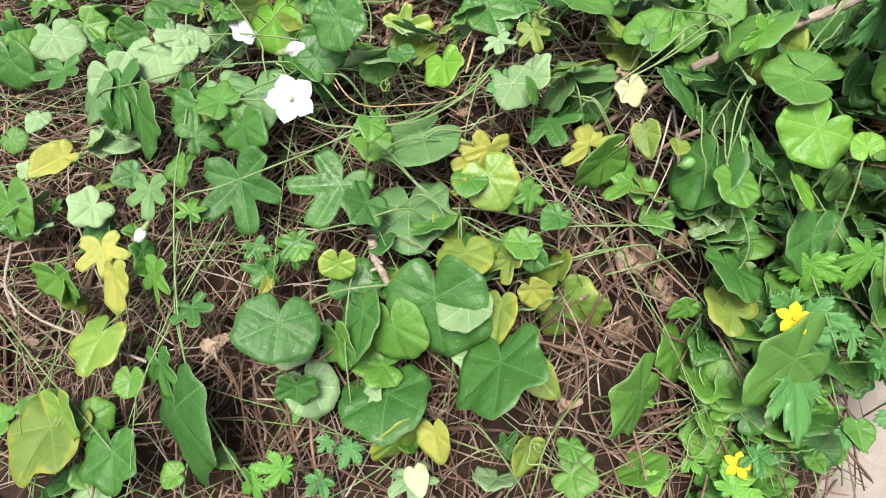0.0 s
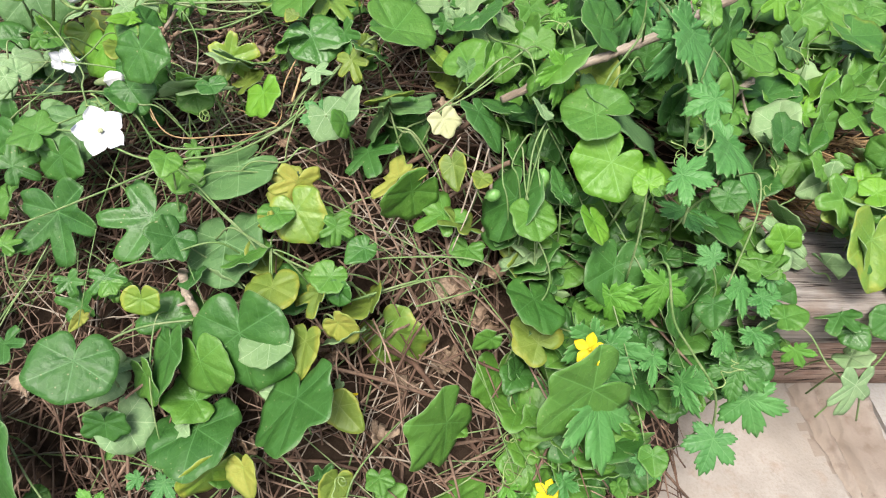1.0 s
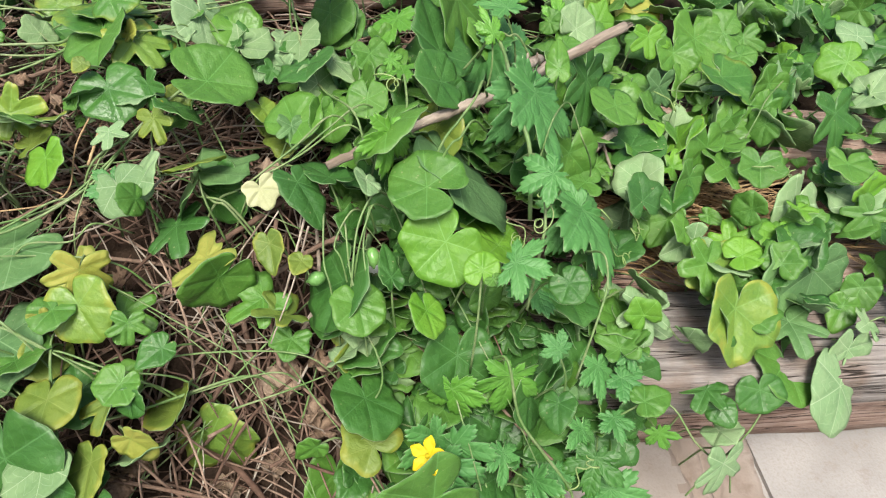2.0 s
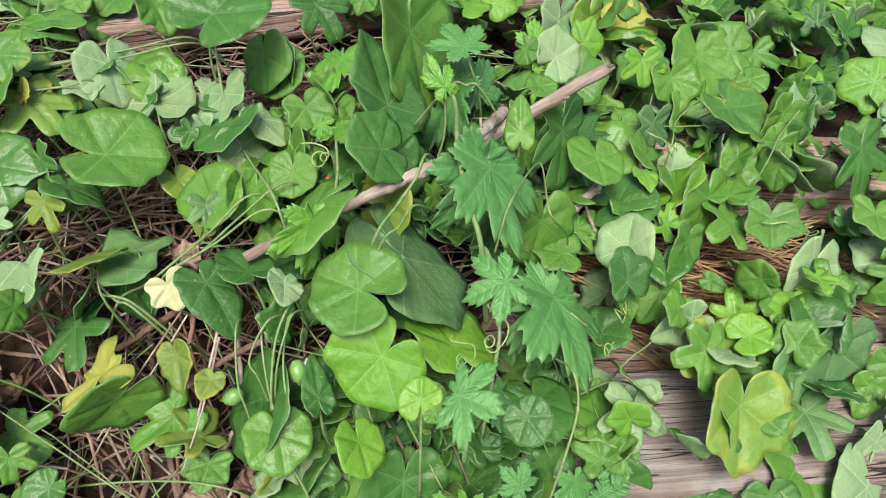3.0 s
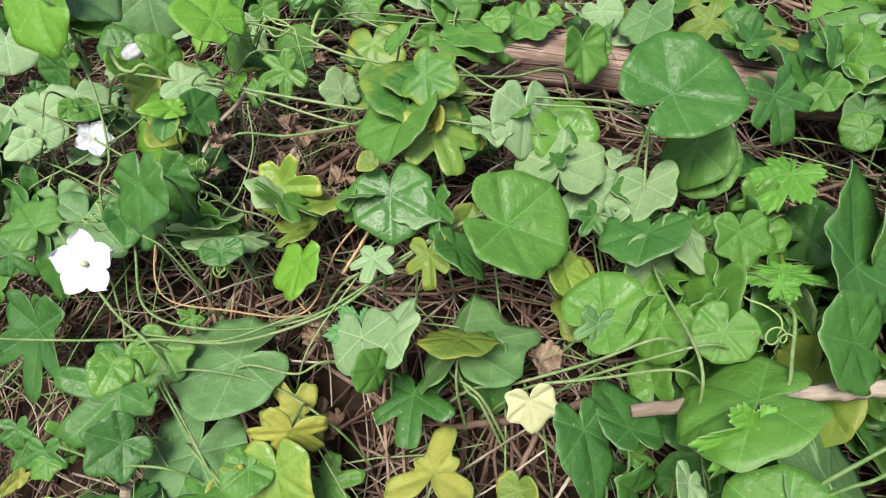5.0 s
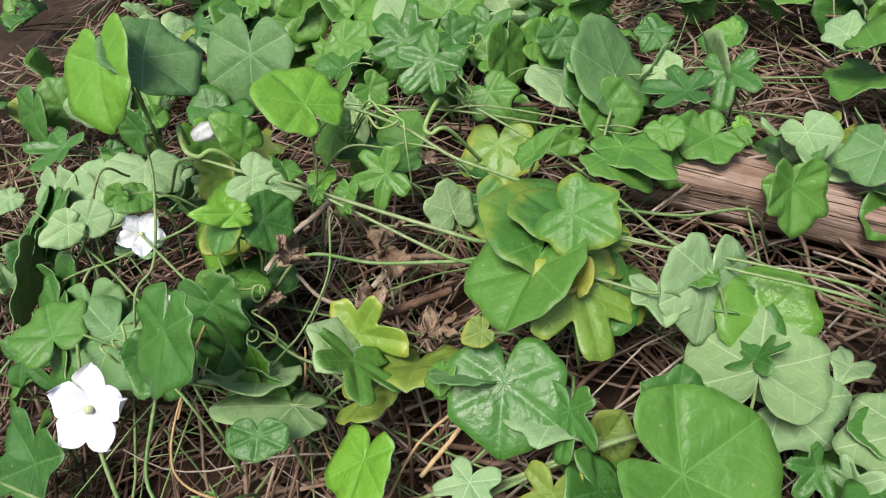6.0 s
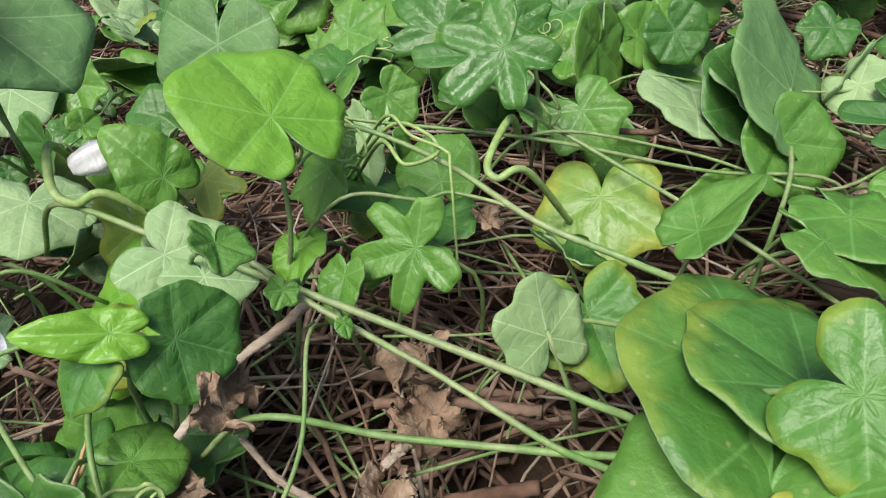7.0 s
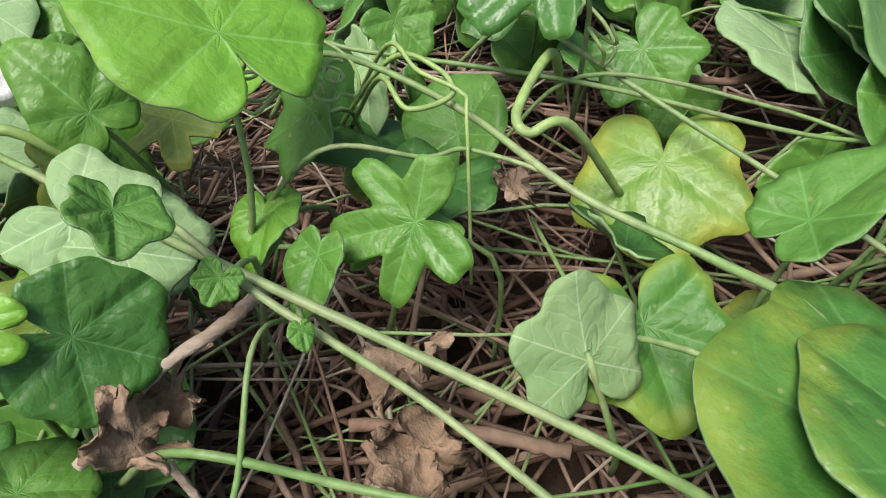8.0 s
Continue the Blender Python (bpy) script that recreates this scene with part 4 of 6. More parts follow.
leaf(gourd_far, "heart", "mid", -0.204, 0.619, 0.323, 0.018, 1.10, 14, -23, 169)
leaf(gourd_far, "disc", "dark", -0.055, 0.897, 0.325, 0.017, 1.00, -43, 25, -128)
leaf(gourd_far, "angled", "mid", 0.078, 0.830, 0.329, 0.024, 1.00, -11, -13, 148)
leaf(gourd_far, "heart", "lime", 0.089, 0.857, 0.326, 0.009, 1.00, 7, 41, -104)
leaf(gourd_far, "heart", "mid", -0.168, 0.675, 0.338, 0.024, 1.00, 57, -21, 83)
leaf(gourd_far, "round", "mid", -0.501, 0.741, 0.202, 0.031, 1.00, 58, -6, 61)
leaf(gourd_far, "angled", "pale", -0.428, 0.884, 0.218, 0.027, 1.00, -28, -7, -90)
leaf(gourd_far, "angled", "mid", -0.240, 0.867, 0.283, 0.031, 1.00, 6, 34, -92)
leaf(gourd_far, "angled", "dark", 0.011, 0.926, 0.334, 0.017, 1.00, -27, -9, 174)
leaf(gourd_far, "heart", "mid", 0.062, 0.926, 0.346, 0.018, 1.30, -11, -16, 107)
leaf(gourd_far, "angled", "pale", -0.140, 0.650, 0.339, 0.021, 1.00, -23, 18, -89)
leaf(gourd_far, "angled", "mid", -0.144, 0.773, 0.325, 0.016, 1.00, -40, 23, -101)
leaf(gourd_far, "angled", "pale", 0.085, 0.680, 0.343, 0.018, 1.00, 4, -3, -150)
leaf(gourd_far, "round", "mid", 0.008, 0.825, 0.330, 0.025, 1.00, -42, 12, -125)
leaf(gourd_far, "angled", "mid", -0.069, 0.810, 0.324, 0.022, 1.00, -24, 33, -132)
leaf(gourd_far, "angled", "mid", 0.062, 0.814, 0.323, 0.031, 1.00, -10, 50, -54)
leaf(gourd_far, "heart", "olive", 0.025, 0.614, 0.353, 0.011, 1.20, -16, -16, 140)
leaf(gourd_right, "round", "dark", 0.231, 0.369, 0.238, 0.032, 0.99, -1, -26, -165)
leaf(gourd_right, "heart", "mid", 0.195, 0.344, 0.218, 0.020, 1.00, -70, -44, 159)
leaf(gourd_right, "angled", "mid", 0.276, 0.305, 0.200, 0.056, 0.96, -33, -65, 148)
leaf(gourd_right, "round", "mid", 0.229, 0.412, 0.293, 0.023, 0.99, -20, -7, -167)
leaf(gourd_right, "round", "dark", 0.219, 0.440, 0.285, 0.042, 0.95, -45, 34, 122)
leaf(gourd_right, "round", "lime", 0.275, 0.401, 0.297, 0.021, 0.95, -23, -30, -153)
leaf(gourd_right, "angled", "mid", 0.179, 0.418, 0.246, 0.018, 1.07, -4, -1, 164)
leaf(gourd_right, "round", "dark", 0.300, 0.390, 0.253, 0.035, 0.96, -42, -15, -178)
leaf(gourd_right, "round", "dark", 0.356, 0.367, 0.228, 0.028, 0.96, -50, -40, -159)
leaf(gourd_right, "lobed", "pale", 0.462, 0.424, 0.251, 0.031, 0.99, -31, -8, 176)
leaf(gourd_right, "angled", "turning", 0.537, 0.465, 0.253, 0.038, 0.99, -38, -14, -173)
leaf(gourd_right, "round", "lime", 0.604, 0.481, 0.266, 0.024, 0.99, -22, -7, 178)
leaf(gourd_right, "angled", "turning", 0.536, 0.416, 0.254, 0.049, 0.97, -38, -14, -180)
leaf(gourd_right, "round", "mid", 0.596, 0.390, 0.202, 0.038, 0.99, -6, -11, -175)
leaf(gourd_right, "round", "pale", 0.639, 0.367, 0.198, 0.044, 0.98, -35, -31, -178)
leaf(gourd_right, "round", "pale", 0.654, 0.394, 0.212, 0.029, 0.99, -57, -15, -179)
leaf(gourd_right, "round", "sage", 0.634, 0.455, 0.247, 0.043, 1.00, -64, -10, -173)
leaf(gourd_right, "angled", "mid", 0.542, 0.395, 0.179, 0.030, 0.98, -32, -16, 175)
leaf(gourd_right, "lobed", "pale", 0.527, 0.324, 0.161, 0.035, 1.00, -62, -16, -167)
leaf(gourd_right, "round", "mid", 0.570, 0.583, 0.283, 0.040, 0.98, -57, -19, -159)
leaf(gourd_right, "heart", "mid", 0.532, 0.538, 0.287, 0.039, 0.97, -46, -37, -176)
leaf(gourd_right, "heart", "lime", 0.512, 0.596, 0.304, 0.021, 1.02, 14, -11, 174)
leaf(gourd_right, "round", "pale", 0.632, 0.514, 0.274, 0.042, 0.97, -48, -40, 175)
leaf(gourd_right, "lobed", "dark", 0.722, 0.618, 0.296, 0.047, 0.99, -45, -6, -162)
leaf(gourd_right, "disc", "mid", 0.465, 0.590, 0.328, 0.025, 1.00, -9, -13, -180)
leaf(gourd_right, "angled", "edged", 0.623, 0.680, 0.297, 0.047, 0.99, -15, -3, -137)
leaf(gourd_right, "lobed", "sage", 0.600, 0.417, 0.227, 0.035, 1.03, 8, 1, 180)
leaf(gourd_right, "angled", "mid", 0.611, 0.555, 0.286, 0.027, 1.01, -24, 10, 162)
leaf(gourd_right, "angled", "mid", 0.703, 0.553, 0.286, 0.028, 1.02, -6, 3, 161)
leaf(gourd_right, "heart", "dark", 0.310, 0.628, 0.356, 0.060, 0.97, 27, 27, 30)
leaf(gourd_right, "round", "dark", 0.301, 0.568, 0.368, 0.028, 1.04, 30, -25, 100)
leaf(gourd_right, "round", "dark", 0.312, 0.595, 0.337, 0.022, 0.95, 19, 46, -34)
leaf(gourd_right, "round", "mid", 0.333, 0.696, 0.371, 0.068, 0.98, -58, -24, -130)
leaf(gourd_right, "lobed", "dark", 0.438, 0.605, 0.345, 0.046, 0.98, -60, -24, -146)
leaf(gourd_right, "round", "dark", 0.392, 0.429, 0.266, 0.029, 1.01, 10, -14, -170)
leaf(gourd_right, "lobed", "dark", 0.455, 0.647, 0.321, 0.059, 0.98, -53, -22, -144)
leaf(gourd_right, "round", "mid", 0.217, 0.701, 0.351, 0.031, 0.93, -44, 28, 155)
leaf(gourd_right, "lobed", "dark", 0.260, 0.755, 0.362, 0.033, 1.01, -33, 4, -139)
leaf(gourd_right, "round", "sage", 0.337, 0.808, 0.326, 0.026, 0.99, -48, -10, -150)
leaf(gourd_right, "angled", "mid", 0.250, 0.639, 0.348, 0.023, 0.99, -30, -3, -153)
leaf(gourd_right, "round", "mid", 0.640, 0.780, 0.282, 0.050, 0.97, -33, -8, -175)
leaf(gourd_right, "angled", "mid", 0.574, 0.768, 0.285, 0.032, 0.99, -14, 24, 169)
leaf(gourd_right, "lobed", "sage", 0.541, 0.656, 0.301, 0.035, 0.99, -69, -19, -156)
leaf(gourd_right, "angled", "mid", 0.590, 0.732, 0.292, 0.034, 0.99, -40, 1, -171)
leaf(gourd_right, "round", "turning", 0.547, 0.859, 0.278, 0.042, 0.99, -67, -14, -151)
leaf(gourd_right, "round", "pale", 0.505, 0.838, 0.290, 0.043, 0.97, -59, -20, -148)
leaf(gourd_right, "round", "yellow", 0.588, 0.855, 0.277, 0.038, 0.98, -27, -0, -170)
leaf(gourd_right, "heart", "mid", 0.671, 0.667, 0.298, 0.045, 0.95, -58, -29, 174)
leaf(gourd_right, "lobed", "mid", 0.705, 0.784, 0.281, 0.031, 1.01, -47, 9, 177)
leaf(gourd_right, "round", "dark", 0.410, 0.616, 0.328, 0.026, 0.96, -47, -23, -154)
leaf(gourd_right, "round", "mid", 0.413, 0.544, 0.313, 0.036, 1.00, -67, -19, -167)
leaf(gourd_right, "lobed", "dark", 0.419, 0.465, 0.281, 0.027, 0.98, -44, -16, -167)
leaf(gourd_right, "angled", "sage", 0.604, 0.456, 0.249, 0.043, 0.98, -41, -25, -176)
leaf(gourd_right, "heart", "pale", 0.520, 0.480, 0.268, 0.034, 0.94, -36, -49, 132)
leaf(gourd_right, "heart", "mid", 0.302, 0.254, 0.129, 0.015, 1.00, 20, 40, -159)
leaf(gourd_right, "heart", "mid", 0.387, 0.551, 0.391, 0.026, 0.70, 39, -4, -10)
leaf(gourd_right, "lobed", "lime", 0.558, 0.739, 0.308, 0.025, 1.20, -45, 0, -172)
leaf(gourd_right, "heart", "lime", 0.522, 0.508, 0.248, 0.014, 1.00, -27, 1, 163)
leaf(gourd_right, "round", "pale", 0.493, 0.522, 0.244, 0.020, 1.00, -16, -8, -154)
leaf(gourd_right, "heart", "mid", 0.475, 0.498, 0.275, 0.020, 0.70, -47, 8, 173)
leaf(gourd_right, "heart", "mid", 0.557, 0.522, 0.253, 0.018, 0.80, 9, 41, -138)
leaf(gourd_right, "lobed", "mid", 0.586, 0.516, 0.254, 0.015, 1.00, 8, 26, -129)
leaf(gourd_right, "disc", "lime", 0.562, 0.466, 0.262, 0.018, 1.00, 23, 5, -77)
leaf(gourd_right, "angled", "mid", 0.558, 0.454, 0.237, 0.026, 1.00, 0, 15, -148)
leaf(gourd_right, "heart", "mid", 0.665, 0.433, 0.223, 0.028, 1.00, -35, -9, 151)
leaf(gourd_right, "heart", "mid", 0.445, 0.355, 0.225, 0.024, 1.10, 12, 0, -77)
leaf(gourd_right, "round", "dark", 0.560, 0.367, 0.203, 0.021, 1.20, -39, 9, -180)
leaf(gourd_right, "lobed", "pale", 0.468, 0.447, 0.215, 0.037, 1.20, -27, 7, 155)
leaf(gourd_right, "round", "dark", 0.364, 0.388, 0.338, 0.016, 0.95, -2, 22, -155)
leaf(gourd_right, "disc", "lime", 0.310, 0.405, 0.334, 0.013, 1.00, 29, -6, -12)
leaf(gourd_right, "round", "mid", 0.316, 0.397, 0.334, 0.005, 1.50, -13, 6, -158)
leaf(gourd_right, "round", "mid", 0.429, 0.649, 0.352, 0.014, 1.00, -11, 2, -148)
leaf(gourd_right, "disc", "pale", 0.470, 0.732, 0.320, 0.026, 1.00, 15, 47, -44)
leaf(gourd_right, "angled", "lime", 0.519, 0.793, 0.293, 0.023, 1.30, -5, 49, -92)
leaf(gourd_right, "disc", "mid", 0.440, 0.734, 0.327, 0.014, 1.00, 23, 53, -112)
leaf(gourd_right, "round", "mid", 0.662, 0.718, 0.299, 0.018, 1.00, 2, 18, -150)
leaf(gourd_right, "heart", "yellow", 0.586, 0.798, 0.287, 0.012, 1.20, 8, 30, -99)
leaf(gourd_right, "heart", "mid", 0.661, 0.642, 0.287, 0.042, 0.80, -36, -29, 149)
leaf(gourd_right, "heart", "mid", 0.730, 0.733, 0.275, 0.037, 0.70, -72, -10, 114)
leaf(gourd_right, "angled", "mid", 0.645, 0.613, 0.287, 0.024, 1.00, -58, -24, 94)
leaf(gourd_right, "heart", "lime", 0.759, 0.836, 0.278, 0.011, 1.00, -9, 32, -168)
leaf(gourd_right, "angled", "mid", 0.301, 0.799, 0.344, 0.019, 1.00, -13, 45, -163)
leaf(gourd_right, "lobed", "dark", 0.515, 0.373, 0.201, 0.024, 1.00, -11, 14, 136)
leaf(gourd_right, "heart", "dark", 0.523, 0.359, 0.194, 0.020, 1.20, -8, 33, -165)
leaf(gourd_right, "round", "pale", 0.533, 0.351, 0.165, 0.020, 1.00, 32, 13, -159)
leaf(gourd_right, "heart", "dark", 0.359, 0.336, 0.273, 0.021, 1.20, -14, 33, 157)
leaf(gourd_right, "heart", "mid", 0.691, 0.449, 0.227, 0.031, 1.00, -48, 4, 143)
leaf(gourd_right, "round", "dark", 0.890, 0.792, 0.267, 0.035, 1.00, -25, 2, 122)
leaf(gourd_right, "lobed", "mid", 0.921, 0.871, 0.273, 0.036, 1.00, -59, -58, 111)
leaf(gourd_right, "lobed", "mid", 0.713, 0.507, 0.263, 0.028, 1.00, -51, -18, 140)
leaf(gourd_right, "angled", "lime", 0.801, 0.720, 0.290, 0.036, 1.00, -26, -26, 95)
leaf(gourd_right, "angled", "mid", 0.778, 0.860, 0.279, 0.035, 1.00, -61, -3, 131)
leaf(gourd_right, "round", "mid", 0.677, 0.785, 0.286, 0.036, 1.00, 7, -37, 76)
leaf(gourd_right, "angled", "mid", 0.508, 0.509, 0.263, 0.029, 0.70, -54, 9, 123)
leaf(gourd_right, "round", "mid", 0.333, 0.780, 0.332, 0.016, 1.00, -40, -14, 146)
leaf(gourd_right, "angled", "lime", 0.331, 0.877, 0.337, 0.022, 1.00, -16, -12, 146)
leaf(gourd_right, "round", "mid", 0.347, 0.835, 0.334, 0.018, 1.00, -29, 32, 161)
leaf(gourd_right, "heart", "mid", 0.322, 0.262, 0.170, 0.019, 1.20, -12, 3, 174)
leaf(bitter, "toothed", "mid", 0.283, 0.328, 0.205, 0.039, 0.99, -54, 36, -178)
leaf(bitter, "toothed", "mid", 0.283, 0.302, 0.182, 0.059, 0.97, -47, -18, -157)
leaf(bitter, "toothed", "lime", 0.337, 0.370, 0.253, 0.038, 1.02, -58, -14, 179)
leaf(bitter, "toothed", "lime", 0.294, 0.369, 0.242, 0.034, 1.01, -68, 24, 159)
leaf(bitter, "toothed", "mid", 0.282, 0.344, 0.216, 0.036, 0.95, -27, -57, 142)
leaf(bitter, "toothed", "mid", 0.294, 0.339, 0.211, 0.041, 0.95, -48, 41, 174)
leaf(bitter, "toothed", "mid", 0.398, 0.404, 0.208, 0.023, 1.06, -44, 6, 176)
leaf(bitter, "toothed", "mid", 0.414, 0.384, 0.233, 0.029, 0.97, -32, -23, -167)
leaf(bitter, "toothed", "mid", 0.433, 0.377, 0.225, 0.026, 0.94, -4, 5, -133)
leaf(bitter, "heart", "sage", 0.384, 0.364, 0.222, 0.027, 0.98, -61, -29, -175)
leaf(bitter, "toothed", "mid", 0.397, 0.346, 0.206, 0.028, 0.96, -26, -32, -165)
leaf(bitter, "toothed", "lime", 0.464, 0.343, 0.192, 0.020, 0.99, -57, 38, 170)
leaf(bitter, "toothed", "mid", 0.443, 0.393, 0.234, 0.017, 1.02, -21, 2, -179)
leaf(bitter, "toothed", "mid", 0.332, 0.334, 0.203, 0.026, 0.95, -21, -25, -170)
leaf(bitter, "toothed", "mid", 0.374, 0.323, 0.189, 0.020, 1.01, -3, -13, -179)
leaf(bitter, "toothed", "mid", 0.424, 0.352, 0.207, 0.022, 1.03, 1, -6, -173)
leaf(bitter, "toothed", "lime", 0.257, 0.508, 0.368, 0.036, 0.98, -63, -28, -151)
leaf(bitter, "toothed", "mid", 0.362, 0.667, 0.338, 0.058, 0.96, -49, 20, 114)
leaf(bitter, "heart", "mid", 0.360, 0.668, 0.338, 0.032, 0.97, 44, 19, 52)
leaf(bitter, "toothed", "mid", 0.370, 0.661, 0.381, 0.034, 1.00, 11, -2, 25)
leaf(bitter, "toothed", "mid", 0.360, 0.528, 0.388, 0.051, 0.94, -56, -45, -177)
leaf(bitter, "toothed", "mid", 0.364, 0.526, 0.387, 0.060, 0.97, -35, -29, -149)
leaf(bitter, "toothed", "mid", 0.404, 0.479, 0.312, 0.047, 0.97, -24, -36, 153)
leaf(bitter, "toothed", "mid", 0.407, 0.479, 0.312, 0.066, 0.97, -18, -31, -150)
leaf(bitter, "toothed", "mid", 0.365, 0.436, 0.274, 0.037, 1.04, 16, -14, 180)
leaf(bitter, "toothed", "mid", 0.385, 0.669, 0.335, 0.047, 0.98, 38, 11, 35)
leaf(bitter, "toothed", "lime", 0.276, 0.622, 0.344, 0.029, 1.04, 20, 15, -173)
leaf(bitter, "toothed", "lime", 0.278, 0.700, 0.347, 0.037, 0.94, -21, 23, 144)
leaf(bitter, "heart", "mid", 0.404, 0.583, 0.344, 0.042, 0.97, 57, 35, 41)
leaf(bitter, "toothed", "lime", -0.142, 0.262, 0.096, 0.028, 0.80, 22, -36, 84)
leaf(bitter, "toothed", "mid", -0.102, 0.278, 0.117, 0.013, 1.00, -4, -14, 139)
leaf(bitter, "toothed", "mid", -0.109, 0.256, 0.087, 0.020, 1.00, 9, -7, 141)
leaf(bitter, "toothed", "lime", 0.238, 0.235, 0.108, 0.032, 1.00, 16, 14, -44)
leaf(bitter, "toothed", "mid", 0.256, 0.259, 0.131, 0.023, 1.00, -9, 43, 163)
leaf(bitter, "toothed", "lime", 0.213, 0.269, 0.096, 0.017, 1.00, 10, 27, -159)
leaf(bitter, "toothed", "lime", 0.346, 0.602, 0.390, 0.027, 0.60, 40, -8, 22)
leaf(bitter, "toothed", "mid", 0.329, 0.399, 0.348, 0.026, 1.30, 15, 13, -119)
leaf(bitter, "toothed", "mid", 0.359, 0.447, 0.380, 0.027, 1.05, -20, -13, 102)
leaf(bitter, "toothed", "lime", 0.450, 0.735, 0.327, 0.037, 1.00, 17, 37, -55)
leaf(bitter, "toothed", "lime", 0.262, 0.586, 0.376, 0.012, 1.00, -18, 36, -142)
leaf(bitter, "toothed", "mid", 0.365, 0.368, 0.287, 0.017, 1.00, 29, -28, 34)
leaf(bitter, "toothed", "mid", 0.352, 0.312, 0.188, 0.012, 1.00, 13, -14, -156)
leaf(bitter, "toothed", "mid", 0.055, 0.522, 0.310, 0.023, 1.00, -5, -28, 119)
leaf(bitter, "toothed", "mid", -0.084, 0.278, 0.105, 0.021, 1.00, -17, -5, 155)
leaf(bitter, "toothed", "lime", -0.169, 0.259, 0.080, 0.025, 1.00, -45, -18, 127)
leaf(bitter, "toothed", "mid", 0.315, 0.261, 0.168, 0.021, 1.00, -6, 5, -148)
leaf(bitter, "toothed", "mid", 0.420, 0.311, 0.168, 0.040, 1.00, -44, 25, 174)
leaf(bitter, "toothed", "mid", 0.390, 0.286, 0.143, 0.034, 1.00, -31, -7, 159)
leaf(bitter, "toothed", "dark", 0.403, 0.324, 0.200, 0.033, 1.00, -35, 4, 157)
leaf(bitter, "toothed", "mid", 0.354, 0.315, 0.193, 0.032, 1.00, -29, 66, 158)





# ---- undergrowth: small leaves in the shade of the large ones ----
# bare patches where the twigs lie open: place and radius
BARE = ((0.165, 0.482, 0.035), (0.139, 0.409, 0.034), (0.179, 0.379, 0.042), (0.177, 0.343, 0.033), (0.116, 0.330, 0.034), (0.146, 0.389, 0.034), (-0.214, 0.419, 0.031), (0.086, 0.285, 0.024), (-0.220, 0.412, 0.047), (-0.395, 0.387, 0.045), (-0.266, 0.389, 0.037), (-0.427, 0.457, 0.035), (-0.380, 0.545, 0.030), (0.101, 0.269, 0.029), (-0.137, 0.283, 0.025), (-0.185, 0.340, 0.031), (-0.058, 0.542, 0.019), (-0.047, 0.669, 0.021), (0.016, 0.506, 0.018), (-0.060, 0.646, 0.027), (-0.068, 0.605, 0.019), (-0.020, 0.641, 0.020), (-0.085, 0.686, 0.022), (-0.127, 0.555, 0.014), (-0.083, 0.750, 0.019), (0.556, 0.533, 0.040), (0.483, 0.460, 0.025), (0.536, 0.484, 0.023))


def undergrowth(name, label, count, area, colours, kinds, seed, sizes, drop, gap=-0.05):
    rng = random.Random(seed)
    by_colour = {}
    for i in range(count):
        x, y = rng.uniform(*area[:2]), rng.uniform(*area[2:])
        if noise.noise(Vector((x * 7, y * 7, seed))) < gap or any((x - a) ** 2 + (y - b) ** 2 < r * r for a, b, r in BARE):
            continue
        # the heap ends in a slanting edge above the floor
        if y < 0.40 and x > 0.325 + (y - 0.267) * 1.5:
            continue
        z = surf(x, y) - rng.uniform(*drop)
        v, f, s, a, b = blade(rng.choice(kinds), rng.uniform(*sizes), rng.uniform(0.85, 1.1), i, rng.uniform(-0.05, 0.12), rng.uniform(0, 35), 0.07, 0.12, (0.35, 0.75, 1.0), 36)
        m = pose(x, y, z, rng.gauss(18, 26), rng.gauss(0, 26), rng.uniform(0, 360))
        by_colour.setdefault(rng.choice(colours), []).append(([m @ p for p in v], f, s, a, b))
    for colour, leaves in by_colour.items():
        v, f = joined([(l[0], l[1]) for l in leaves])
        slots, a, b = sum((l[2] for l in leaves), []), sum((l[3] for l in leaves), []), sum((l[4] for l in leaves), [])
        tagged(new(name, mesh_of(name, v, f, (LEAF[colour], UNDER), slots, (("blade", a), ("rim", b)))), label, "leaves", kind="stuff")


undergrowth("undergrowth", "small shaded vine leaves below the larger ones", 520, (-0.75, 0.28, 0.12, 0.9), ("dark", "mid", "dark", "mid", "olive", "pale"), ("round", "angled", "lobed"), 3, (0.013, 0.030), (0.008, 0.045))
undergrowth("undergrowth", "crowded green vine leaves below the larger ones", 620, (0.22, 0.46, 0.20, 0.68), ("dark", "mid", "mid", "dark"), ("round", "angled", "toothed"), 4, (0.015, 0.030), (0.022, 0.062), -0.3)
undergrowth("undergrowth", "green vine leaves over the planks", 1250, (0.40, 1.5, 0.48, 1.5), ("dark", "mid", "mid", "lime", "pale"), ("round", "angled", "lobed"), 5, (0.017, 0.036), (0.010, 0.055), -0.36)
undergrowth("undergrowth", "green vine leaves hanging over the grey plank", 150, (0.42, 1.3, 0.395, 0.50), ("dark", "mid", "mid", "lime", "pale"), ("round", "angled", "lobed"), 8, (0.018, 0.032), (-0.022, 0.012), -0.2)
undergrowth("undergrowth", "green vine leaves behind the red plank", 900, (-0.9, 0.6, 0.84, 1.6), ("dark", "mid", "mid", "pale"), ("round", "angled", "lobed"), 6, (0.018, 0.040), (0.0, 0.05), -0.3)
undergrowth("undergrowth", "vine leaves lying over the red brown plank", 90, (0.16, 0.9, 0.80, 0.93), ("dark", "mid", "lime", "pale"), ("round", "angled", "lobed"), 9, (0.018, 0.036), (-0.03, 0.01), -0.1)


